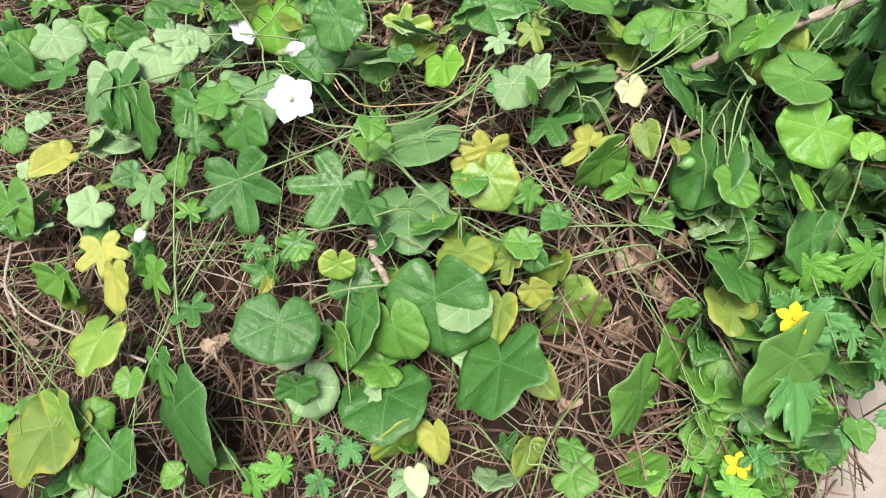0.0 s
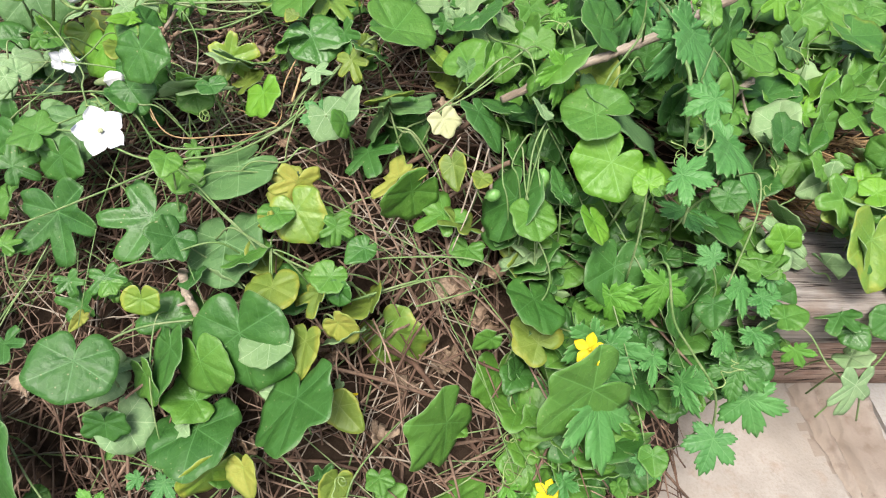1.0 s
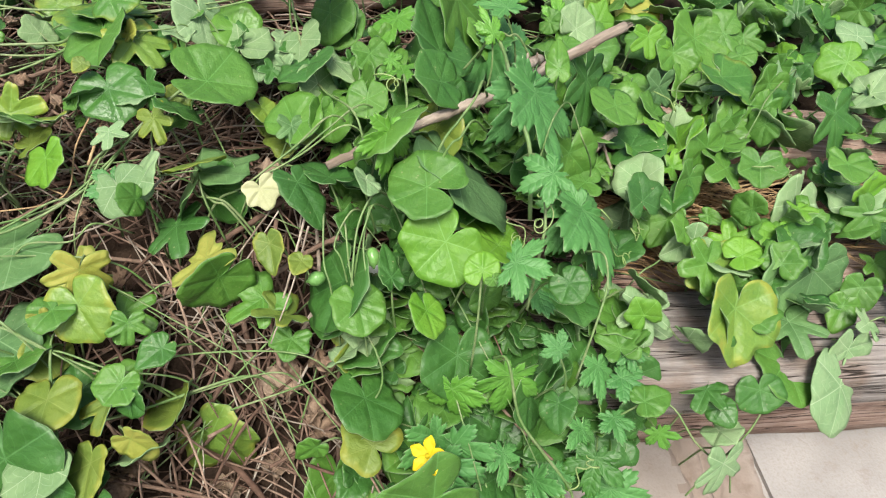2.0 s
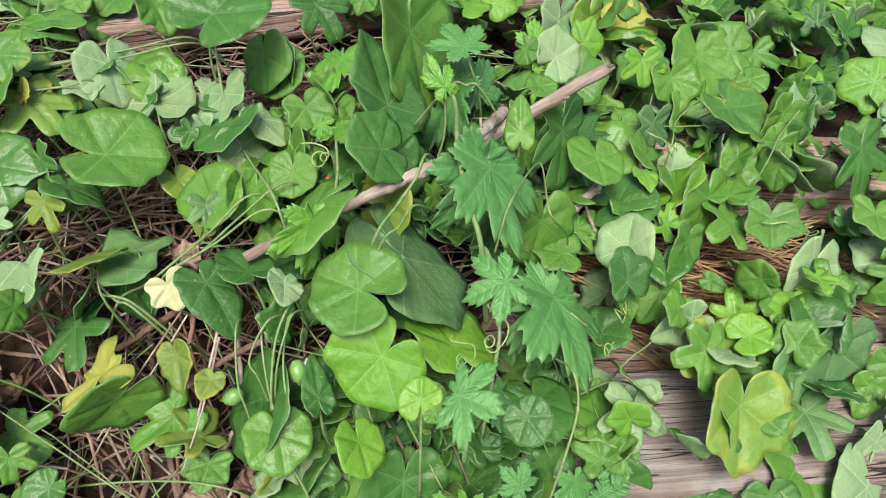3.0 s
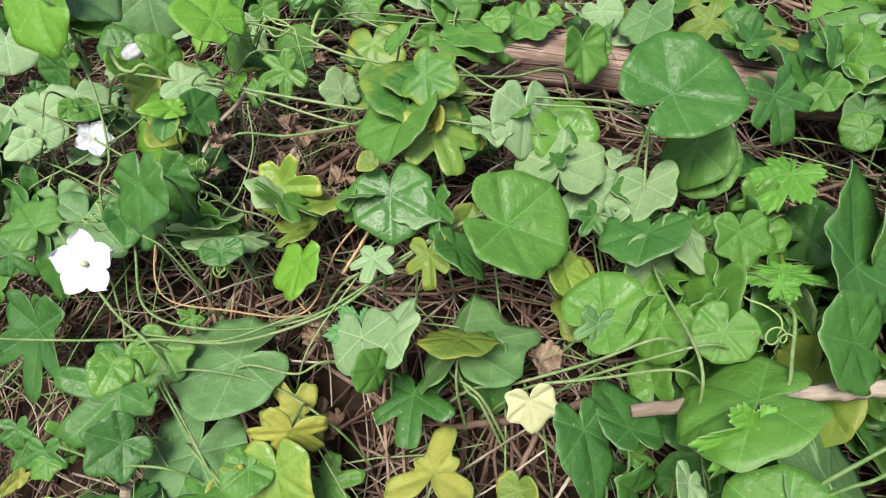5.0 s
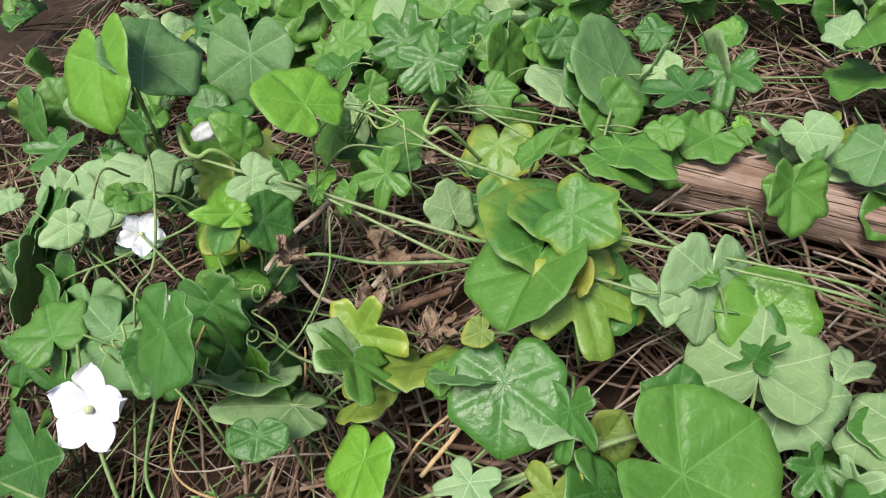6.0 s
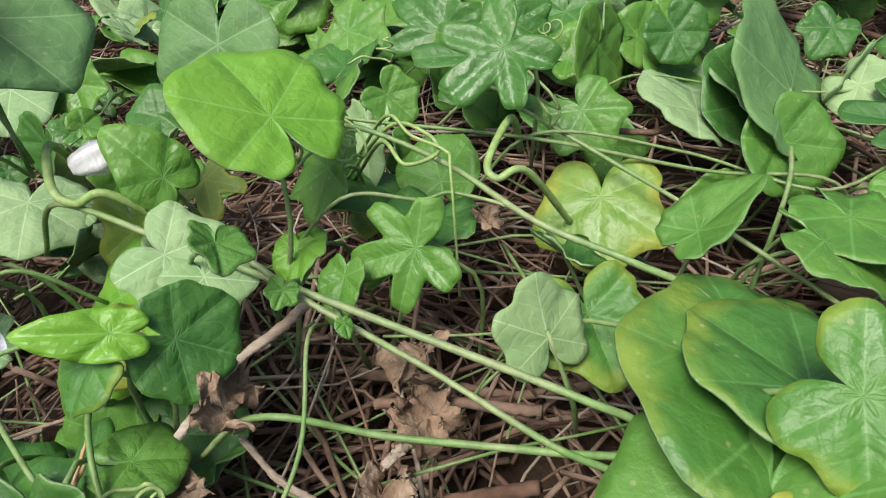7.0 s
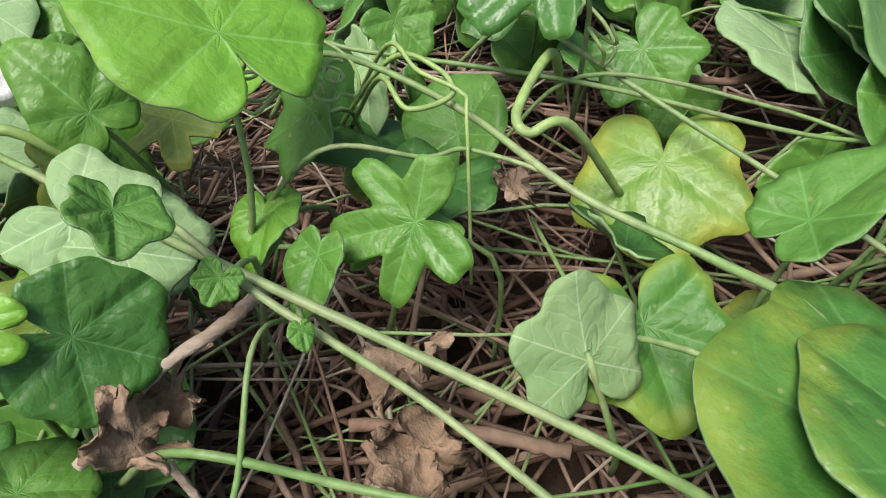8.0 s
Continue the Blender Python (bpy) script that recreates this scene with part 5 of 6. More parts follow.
# ---- stems, tendrils, flowers and fruit of the vines ----
def stem(vine, r0, r1, mat, *points):
    rng = random.Random(len(bpy.data.objects))
    p = [Vector(q) for q in points]
    # both ends dive into the heap
    p.insert(0, p[0] + (p[0] - p[1]).normalized() * 0.025 - Vector((0, 0, 0.035)))
    p.append(p[-1] + (p[-1] - p[-2]).normalized() * 0.025 - Vector((0, 0, 0.035)))
    v, f = tube(curve_points(p, 6 * len(p)), r0, r1, 8, rng, 0.05)
    return child("stem", mesh_of("stem", v, f, (mat,)), vine)


def tendril(vine, r0, r1, mat, start, end):
    """A thin runner that winds up into a coil at its end."""
    rng = random.Random(len(bpy.data.objects))
    a, b = Vector(start), Vector(end)
    side = (b - a).cross(Vector((0, 0, 1))).normalized()
    line = [a.lerp(b, k / 5) + side * 0.006 * math.sin(k * 1.1 + rng.random()) + Vector((0, 0, 0.004 * math.sin(k))) for k in range(6)]
    axis = Vector((rng.gauss(0, 1), rng.gauss(0, 1), 1)).normalized()
    u = axis.cross(side).normalized()
    w = axis.cross(u)
    for k in range(1, 26):
        s = k * 0.5
        r = 0.0055 * (1 - k / 34)
        line.append(b + u * r * math.sin(s) + w * r * (math.cos(s) - 1) + axis * k * 0.0004)
    v, f = tube(curve_points(line, 80), r0, r1 * 0.7, 6)
    return child("tendril", mesh_of("tendril", v, f, (mat,)), vine)


def facing(place, normal):
    """A pose at place with z along normal."""
    return Matrix.Translation(place) @ Vector(normal).to_track_quat("Z", "Y").to_matrix().to_4x4()


def petal_mesh(length, width, mat, tip, seed, curl, lift):
    rng = random.Random(seed)
    nu, nv = 8, 12
    wob = 6 * rng.random()
    verts, flat, rim = [], [], []
    for j in range(nv + 1):
        t = j / nv
        half = width * (0.30 + 0.70 * math.sin(math.pi * min(t * 0.80, 0.5))) * (1 - (max(0, t - tip) / (1.02 - tip)) ** 1.5)
        for i in range(nu + 1):
            s = 2 * i / nu - 1
            z = lift * t - curl * t * t + 0.16 * length * (s * s - 0.4) * (t - 0.3) + 0.09 * length * math.sin(9 * t + 4 * s + wob) * t * abs(s)
            verts.append(Vector((s * half, t * length, z * 1.0)))
            flat.append((s * 0.3, t * 0.8))
            rim.append((max(abs(s), t), 0))
    n = len(verts)
    verts += [v - Vector((0, 0, 0.0004)) for v in verts]
    faces = []
    for j in range(nv):
        for i in range(nu):
            a = j * (nu + 1) + i
            faces.append((a, a + 1, a + nu + 2, a + nu + 1))
            faces.append((n + a + nu + 1, n + a + nu + 2, n + a + 1, n + a))
    return mesh_of("petal", verts, faces, (mat,), None, (("blade", flat + flat), ("rim", rim + rim)))


def cup_mesh(name, rows, mat, sides=14):
    """A turned body from rows of height and radius."""
    verts, faces = [], []
    for z, r in rows:
        verts += [Vector((r * math.cos(2 * math.pi * k / sides), r * math.sin(2 * math.pi * k / sides), z)) for k in range(sides)]
    for i in range(len(rows) - 1):
        for k in range(sides):
            l = (k + 1) % sides
            faces.append((i * sides + k, i * sides + l, (i + 1) * sides + l, (i + 1) * sides + k))
    faces.append(tuple(range(sides))[::-1])
    faces.append(tuple(range((len(rows) - 1) * sides, len(rows) * sides)))
    return mesh_of(name, verts, faces, (mat,))


def white_flower(vine, place, normal, size):
    """A five-lobed white bell, its green cup behind and yellow stamens within."""
    s = size
    ob = child("flower", cup_mesh("flower", ((-0.95 * s, 0.06 * s), (-0.7 * s, 0.12 * s), (-0.4 * s, 0.16 * s), (-0.15 * s, 0.2 * s), (-0.02 * s, 0.3 * s)), STEM), vine, "open white five-petalled flower")
    ob.matrix_basis = facing(place, normal)
    for k in range(5):
        p = child("petal", petal_mesh(1.2 * s, 0.50 * s, PETAL, 0.62, k, 0.30 * s, 0.42 * s), ob, "white petal")
        p.matrix_basis = pose(0, 0, 0.0006 * k, 0, 0, 72 * k + 10) @ pose(0, 0.06 * s, -0.05 * s, 8, 0, 0)
    heart = child("stamen", cup_mesh("stamen", ((-0.1 * s, 0.05 * s), (0.12 * s, 0.09 * s), (0.24 * s, 0.13 * s), (0.31 * s, 0.05 * s)), LEAF["cream"], 9), ob, "yellow green stamens")
    heart.location = (0, 0, 0)
    return ob


def yellow_flower(vine, place, normal, size):
    s = size
    ob = child("flower", cup_mesh("flower", ((-0.8 * s, 0.05 * s), (-0.5 * s, 0.07 * s), (-0.2 * s, 0.13 * s), (0.0, 0.2 * s), (0.05 * s, 0.12 * s)), STEM), vine, "open yellow five-petalled flower")
    ob.matrix_basis = facing(place, normal)
    for k in range(5):
        p = child("petal", petal_mesh(1.12 * s, 0.38 * s, GOLD, 0.58, k, 0.3 * s, 0.35 * s), ob, "yellow petal")
        p.matrix_basis = pose(0, 0, 0.0004 * k, 0, 0, 72 * k + 25) @ pose(0, 0.05 * s, 0, 4, 0, 0)
    child("stamen", cup_mesh("stamen", ((0, 0.1 * s), (0.16 * s, 0.16 * s), (0.26 * s, 0.07 * s)), GOLD, 9), ob)
    return ob


def flower_bud(vine, place, foot, size):
    """A closed or withered white flower with folded ribs, on its green cup."""
    s = size
    rng = random.Random(int(size * 1e5))
    rows = ((-1.2, 0.2), (-0.9, 0.5), (-0.4, 0.78), (0.1, 0.82), (0.6, 0.70), (1.0, 0.55), (1.3, 0.38), (1.35, 0.1))
    verts, sides = [], 20
    for z, r in rows:
        for k in range(sides):
            a = 2 * math.pi * k / sides
            w = r * s * (1 + 0.16 * math.cos(5 * a + z) + 0.07 * rng.uniform(-1, 1))
            verts.append(Vector((w * math.cos(a), w * math.sin(a), z * s)))
    faces = [(i * sides + k, i * sides + (k + 1) % sides, (i + 1) * sides + (k + 1) % sides, (i + 1) * sides + k) for i in range(len(rows) - 1) for k in range(sides)]
    faces += [tuple(range(sides))[::-1], tuple(range((len(rows) - 1) * sides, len(rows) * sides))]
    flat = [(v.x / s * 0.2, v.z / s * 0.2) for v in verts]
    d = Vector(place) - Vector(foot)
    ob = child("bud", mesh_of("bud", verts, faces, (PETAL,), None, (("blade", flat), ("rim", flat))), vine, "closed white flower bud")
    ob.matrix_basis = facing(place, d)
    c = child("cup", cup_mesh("cup", ((-2.6 * s, 0.25 * s), (-1.9 * s, 0.42 * s), (-1.2 * s, 0.5 * s), (-0.8 * s, 0.56 * s)), STEM, 10), ob, "green flower cup")
    return ob


def fruit(vine, foot, tip, radius, mat=None, label="small smooth green gourd"):
    """A small smooth gourd."""
    a, b = Vector(foot), Vector(tip)
    n = (b - a).length
    rows = [(-0.15 * n, 0.12 * radius), (0, 0.3 * radius)] + [(n * t, radius * math.sin(math.pi * (0.1 + 0.85 * t)) ** 0.6) for t in (0.08, 0.2, 0.35, 0.5, 0.65, 0.8, 0.9, 0.97)] + [(n, 0.1 * radius)]
    ob = child("fruit", cup_mesh("fruit", rows, mat or GOURD, 16), vine, label)
    ob.matrix_basis = facing(a, b - a)
    return ob


def fallen_petal(place, size):
    ob = new("fallen_petal", petal_mesh(1.6 * size, 0.7 * size, GOLD, 0.6, 9, 0.3 * size, 0.3 * size))
    ob.matrix_basis = pose(*place, 40, 10, 200)
    return tagged(ob, "fallen yellow petal on the dry twigs", "petal")


def stick(r0, r1, mat, *points):
    """A dry broken branch with knots and a splintered end."""
    rng = random.Random(len(bpy.data.objects))
    line = curve_points(points, 9 * len(points))
    line = [p + Vector((rng.uniform(-1, 1), rng.uniform(-1, 1), rng.uniform(-1, 1))) * r0 * 0.18 for p in line]
    pieces = [tube(line, r0, r1, 10, rng, 0.10)]
    for k in range(2 if r0 > 0.0015 else 0):
        i = rng.randrange(4, len(line) - 4)
        side = Vector((rng.uniform(-1, 1), rng.uniform(-1, 1), rng.uniform(0.2, 0.8))).normalized()
        pieces.append(tube([line[i], line[i] + side * r0 * 1.5, line[i] + side * r0 * 3], r0 * 0.5, r0 * 0.25, 6))
    d = (line[-1] - line[-3]).normalized()
    for k in range(5 if r0 > 0.003 else 0):
        o = line[-1] + Vector((rng.uniform(-1, 1), rng.uniform(-1, 1), rng.uniform(-1, 1))) * r1 * 0.6
        pieces.append(tube([o - d * 0.006, o, o + d * rng.uniform(0.003, 0.009)], r1 * 0.35, r1 * 0.1, 5))
    v, f = joined(pieces)
    thick = r0 > 0.0035
    word = {BARK: "pale stripped", TWIG: "brown", STRAW: "thin straw-coloured"}[mat]
    return tagged(new("branch" if thick else "twig", mesh_of("twig", v, f, (mat,))), word + (" broken branch lying through the vines" if thick else " dry twig lying in the heap"), "branch" if thick else "twig", "loose twigs")


def dead_leaf(place, size):
    """A crumpled brown leaf."""
    seed = len(bpy.data.objects)
    rng = random.Random(seed)
    v, f, s, a, b = blade(rng.choice(("angled", "lobed", "round")), size, 1.0, seed, rng.uniform(-0.2, 0.5), rng.uniform(20, 60), 0.22, rng.uniform(-0.3, 0.4))
    for p in v:
        n = noise.noise_vector(p / size * 2.2 + Vector((seed, 0, 0)))
        p += n * size * 0.32 + noise.noise_vector(p / size * 6 + Vector((seed, 3, 0))) * size * 0.10
    ob = new("dead_leaf", mesh_of("dead_leaf", v, f, (DRY,), None, (("blade", a), ("rim", b))))
    ob.matrix_basis = pose(*place, rng.gauss(10, 25), rng.gauss(0, 25), rng.uniform(0, 360))
    return tagged(ob, "crumpled brown dead leaf caught in the twigs", "leaf", "dead leaves")



stem(gourd_far, 0.0010, 0.0013, STEM, (-0.197, 0.651, 0.330), (-0.148, 0.657, 0.334), (-0.117, 0.659, 0.338), (-0.070, 0.667, 0.335), (-0.015, 0.675, 0.333), (0.004, 0.670, 0.340))
stem(gourd_far, 0.0009, 0.0010, STEM, (-0.124, 0.661, 0.339), (-0.093, 0.660, 0.337), (-0.054, 0.664, 0.328), (-0.016, 0.660, 0.331), (0.010, 0.657, 0.339))
stem(gourd_far, 0.0010, 0.0013, STEM, (-0.144, 0.734, 0.333), (-0.099, 0.738, 0.334), (-0.053, 0.728, 0.334), (-0.020, 0.728, 0.334), (0.007, 0.718, 0.340))
stem(gourd_far, 0.0009, 0.0009, STEM, (-0.104, 0.785, 0.336), (-0.085, 0.783, 0.334), (-0.044, 0.779, 0.328), (-0.009, 0.768, 0.329), (0.036, 0.749, 0.332), (0.072, 0.713, 0.349), (0.105, 0.695, 0.352))
stem(gourd_far, 0.0008, 0.0008, STEM, (-0.171, 0.739, 0.326), (-0.136, 0.747, 0.330), (-0.073, 0.774, 0.330), (-0.012, 0.802, 0.322), (0.032, 0.821, 0.323))
stem(gourd_far, 0.0010, 0.0011, STEM, (-0.088, 0.629, 0.324), (-0.055, 0.645, 0.320), (-0.015, 0.659, 0.330), (0.007, 0.664, 0.338))
stem(gourd_far, 0.0006, 0.0008, STEM, (-0.088, 0.652, 0.333), (-0.073, 0.627, 0.320), (-0.072, 0.599, 0.303), (-0.075, 0.568, 0.295))
stem(gourd_far, 0.0008, 0.0008, STEM, (-0.227, 0.547, 0.265), (-0.196, 0.545, 0.279), (-0.143, 0.545, 0.302), (-0.125, 0.549, 0.309))
stem(gourd_far, 0.0008, 0.0008, STEM, (-0.130, 0.543, 0.303), (-0.107, 0.540, 0.306), (-0.089, 0.536, 0.304))
stem(gourd_far, 0.0009, 0.0009, STEM, (-0.228, 0.651, 0.335), (-0.203, 0.629, 0.324), (-0.176, 0.594, 0.304), (-0.171, 0.573, 0.299))
stem(gourd_far, 0.0009, 0.0009, STEM, (-0.042, 0.586, 0.288), (-0.028, 0.596, 0.291), (0.014, 0.610, 0.323), (0.030, 0.619, 0.335))
stem(gourd_far, 0.0009, 0.0009, STEM, (0.030, 0.719, 0.342), (0.051, 0.725, 0.343), (0.082, 0.746, 0.335), (0.113, 0.772, 0.331))
stem(gourd_far, 0.0010, 0.0007, STEM, (0.045, 0.670, 0.347), (0.056, 0.670, 0.348), (0.081, 0.673, 0.349), (0.094, 0.679, 0.348))
stem(gourd_far, 0.0009, 0.0009, STEM, (-0.133, 0.607, 0.316), (-0.107, 0.591, 0.312), (-0.073, 0.586, 0.300), (-0.044, 0.589, 0.293))
stem(gourd_far, 0.0010, 0.0010, STEM, (0.003, 0.866, 0.328), (0.012, 0.829, 0.328), (0.017, 0.803, 0.324))
stem(gourd_far, 0.0007, 0.0007, STEM, (-0.112, 0.700, 0.337), (-0.092, 0.717, 0.333), (-0.083, 0.728, 0.332), (-0.051, 0.731, 0.330))
stem(gourd_far, 0.0006, 0.0006, STEM, (-0.063, 0.846, 0.323), (-0.024, 0.861, 0.325), (0.016, 0.873, 0.329), (0.063, 0.895, 0.336))
stem(gourd_far, 0.0007, 0.0007, STEM, (-0.074, 0.775, 0.332), (-0.023, 0.806, 0.324), (0.029, 0.815, 0.322), (0.054, 0.847, 0.327))
stem(gourd_far, 0.0008, 0.0008, STEM, (-0.264, 0.593, 0.271), (-0.217, 0.607, 0.302), (-0.195, 0.628, 0.319))
stem(gourd_far, 0.0009, 0.0007, STEM, (-0.257, 0.569, 0.259), (-0.213, 0.590, 0.288), (-0.172, 0.612, 0.313), (-0.152, 0.627, 0.325))
stem(gourd_far, 0.0015, 0.0013, PALESTEM, (-0.082, 0.765, 0.342), (-0.078, 0.739, 0.341), (-0.072, 0.735, 0.339), (-0.065, 0.744, 0.339))
stem(gourd_far, 0.0016, 0.0014, PALESTEM, (-0.210, 0.664, 0.341), (-0.193, 0.651, 0.339), (-0.184, 0.652, 0.336), (-0.175, 0.660, 0.338))
stem(gourd_far, 0.0008, 0.0008, PALESTEM, (-0.122, 0.742, 0.336), (-0.106, 0.743, 0.339), (-0.097, 0.737, 0.338), (-0.104, 0.726, 0.337), (-0.119, 0.733, 0.336))
stem(gourd_far, 0.0008, 0.0005, PALESTEM, (-0.125, 0.745, 0.338), (-0.110, 0.739, 0.339), (-0.094, 0.737, 0.340), (-0.087, 0.729, 0.339))
stem(gourd_near, 0.0009, 0.0011, STEM, (-0.231, 0.583, 0.277), (-0.220, 0.558, 0.269), (-0.157, 0.520, 0.290), (-0.107, 0.493, 0.287), (-0.072, 0.480, 0.289))
stem(gourd_near, 0.0010, 0.0012, STEM, (-0.073, 0.481, 0.289), (-0.022, 0.500, 0.286), (0.028, 0.536, 0.295), (0.057, 0.570, 0.313), (0.099, 0.611, 0.333))
stem(gourd_near, 0.0009, 0.0009, STEM, (-0.241, 0.464, 0.225), (-0.202, 0.465, 0.239), (-0.134, 0.473, 0.265), (-0.074, 0.481, 0.286))
stem(gourd_near, 0.0008, 0.0008, STEM, (-0.367, 0.617, 0.229), (-0.321, 0.607, 0.249), (-0.229, 0.588, 0.282), (-0.136, 0.562, 0.304), (-0.092, 0.543, 0.303))
stem(gourd_far, 0.0009, 0.0009, STEM, (0.182, 0.711, 0.366), (0.192, 0.646, 0.349), (0.208, 0.601, 0.339), (0.232, 0.536, 0.363))
stem(gourd_far, 0.0009, 0.0009, STEM, (0.125, 0.513, 0.297), (0.146, 0.519, 0.307), (0.186, 0.536, 0.331), (0.215, 0.551, 0.349))
stem(gourd_near, 0.0008, 0.0008, STEM, (-0.051, 0.462, 0.282), (-0.030, 0.446, 0.266), (-0.006, 0.428, 0.248))
stem(gourd_near, 0.0009, 0.0009, STEM, (-0.125, 0.417, 0.223), (-0.075, 0.416, 0.244), (-0.034, 0.424, 0.251))
stem(gourd_far, 0.0008, 0.0008, STEM, (-0.021, 0.701, 0.333), (0.050, 0.699, 0.347), (0.120, 0.709, 0.355), (0.168, 0.704, 0.366))
stem(gourd_far, 0.0008, 0.0008, STEM, (0.052, 0.700, 0.347), (0.110, 0.705, 0.350), (0.171, 0.700, 0.364))
stem(gourd_far, 0.0009, 0.0009, STEM, (0.111, 0.538, 0.306), (0.113, 0.524, 0.302), (0.124, 0.512, 0.298), (0.134, 0.507, 0.297))
stem(gourd_far, 0.0008, 0.0008, STEM, (0.156, 0.518, 0.312), (0.181, 0.527, 0.324), (0.211, 0.539, 0.345), (0.239, 0.549, 0.361))
stem(gourd_far, 0.0010, 0.0010, STEM, (0.292, 0.498, 0.362), (0.305, 0.510, 0.374), (0.318, 0.523, 0.384), (0.326, 0.538, 0.389))
stem(gourd_far, 0.0008, 0.0008, STEM, (0.225, 0.430, 0.299), (0.231, 0.457, 0.326), (0.244, 0.475, 0.340))
stem(gourd_near, 0.0009, 0.0009, STEM, (-0.086, 0.483, 0.285), (-0.032, 0.496, 0.288), (0.009, 0.528, 0.290))
stem(gourd_near, 0.0008, 0.0008, STEM, (-0.050, 0.458, 0.278), (-0.015, 0.435, 0.255), (0.030, 0.412, 0.232))
stem(gourd_near, 0.0008, 0.0008, STEM, (-0.010, 0.490, 0.281), (0.019, 0.496, 0.277), (0.035, 0.507, 0.284))
stem(gourd_near, 0.0010, 0.0010, STEM, (0.029, 0.555, 0.302), (0.058, 0.574, 0.315), (0.089, 0.604, 0.329))
stem(gourd_near, 0.0008, 0.0008, STEM, (0.154, 0.519, 0.307), (0.193, 0.528, 0.332), (0.226, 0.533, 0.354))
stem(gourd_right, 0.0009, 0.0009, STEM, (0.296, 0.494, 0.362), (0.306, 0.500, 0.368), (0.316, 0.509, 0.376))
stem(gourd_right, 0.0008, 0.0008, STEM, (0.469, 0.460, 0.249), (0.488, 0.471, 0.249), (0.517, 0.488, 0.254))
stem(gourd_right, 0.0008, 0.0008, STEM, (0.552, 0.400, 0.188), (0.569, 0.421, 0.205), (0.588, 0.430, 0.210))
stem(gourd_right, 0.0007, 0.0007, STEM, (0.230, 0.441, 0.315), (0.238, 0.459, 0.332), (0.243, 0.467, 0.336))
stem(gourd_right, 0.0007, 0.0007, STEM, (0.235, 0.426, 0.303), (0.234, 0.446, 0.317), (0.239, 0.464, 0.335))
stem(gourd_right, 0.0008, 0.0008, STEM, (0.639, 0.543, 0.282), (0.625, 0.524, 0.274), (0.629, 0.508, 0.268))
stem(gourd_right, 0.0007, 0.0007, STEM, (0.609, 0.699, 0.291), (0.573, 0.672, 0.292), (0.554, 0.637, 0.293))
stem(gourd_right, 0.0007, 0.0007, STEM, (0.717, 0.694, 0.297), (0.660, 0.645, 0.298), (0.630, 0.611, 0.296))
stem(gourd_right, 0.0007, 0.0007, STEM, (0.372, 0.500, 0.386), (0.413, 0.572, 0.344), (0.404, 0.514, 0.356), (0.432, 0.535, 0.305))
stem(bitter, 0.0014, 0.0017, STEM, (0.349, 0.618, 0.380), (0.352, 0.590, 0.384), (0.344, 0.532, 0.398), (0.346, 0.501, 0.387), (0.351, 0.477, 0.374))
stem(bitter, 0.0012, 0.0011, STEM, (0.354, 0.475, 0.372), (0.357, 0.452, 0.363), (0.356, 0.432, 0.352), (0.352, 0.418, 0.344))
stem(bitter, 0.0010, 0.0010, STEM, (0.272, 0.577, 0.368), (0.272, 0.549, 0.368), (0.270, 0.529, 0.366))
stem(bitter, 0.0010, 0.0009, STEM, (0.352, 0.617, 0.380), (0.364, 0.619, 0.378), (0.373, 0.616, 0.378))
stem(bitter, 0.0011, 0.0011, STEM, (0.327, 0.362, 0.287), (0.337, 0.339, 0.249), (0.355, 0.323, 0.225), (0.380, 0.304, 0.191))
stem(bitter, 0.0008, 0.0008, STEM, (0.388, 0.376, 0.314), (0.398, 0.397, 0.324), (0.397, 0.413, 0.335))
stem(gourd_right, 0.0009, 0.0009, STEM, (0.487, 0.367, 0.186), (0.506, 0.343, 0.167), (0.528, 0.329, 0.151), (0.541, 0.326, 0.143))
stem(gourd_right, 0.0009, 0.0009, STEM, (0.514, 0.387, 0.193), (0.559, 0.398, 0.187), (0.615, 0.415, 0.191), (0.622, 0.434, 0.208))
stem(gourd_right, 0.0009, 0.0009, STEM, (0.453, 0.445, 0.250), (0.477, 0.443, 0.236), (0.502, 0.416, 0.212), (0.517, 0.411, 0.209))
stem(gourd_right, 0.0009, 0.0009, STEM, (0.527, 0.328, 0.153), (0.571, 0.355, 0.152), (0.592, 0.378, 0.167))
stem(gourd_right, 0.0009, 0.0009, STEM, (0.642, 0.409, 0.188), (0.672, 0.416, 0.203), (0.699, 0.420, 0.220))
stem(gourd_near, 0.0007, 0.0007, STEM, (0.222, 0.459, 0.323), (0.224, 0.435, 0.302), (0.231, 0.411, 0.280))
stem(gourd_near, 0.0009, 0.0009, STEM, (-0.021, 0.436, 0.256), (0.007, 0.424, 0.242), (0.043, 0.411, 0.228), (0.084, 0.402, 0.213))
stem(gourd_near, 0.0008, 0.0008, STEM, (0.011, 0.430, 0.246), (0.009, 0.392, 0.218), (0.006, 0.342, 0.191))
stem(gourd_near, 0.0007, 0.0007, STEM, (-0.020, 0.375, 0.213), (0.030, 0.384, 0.203), (0.088, 0.395, 0.208), (0.164, 0.397, 0.235))
stem(gourd_near, 0.0010, 0.0010, STEM, (0.106, 0.536, 0.305), (0.111, 0.520, 0.298), (0.133, 0.510, 0.299))
stem(gourd_near, 0.0009, 0.0009, STEM, (0.012, 0.420, 0.244), (0.014, 0.378, 0.208), (0.021, 0.349, 0.192), (0.033, 0.324, 0.182))
stem(gourd_near, 0.0008, 0.0008, STEM, (-0.328, 0.652, 0.260), (-0.212, 0.609, 0.305), (-0.121, 0.585, 0.311), (-0.079, 0.588, 0.303))
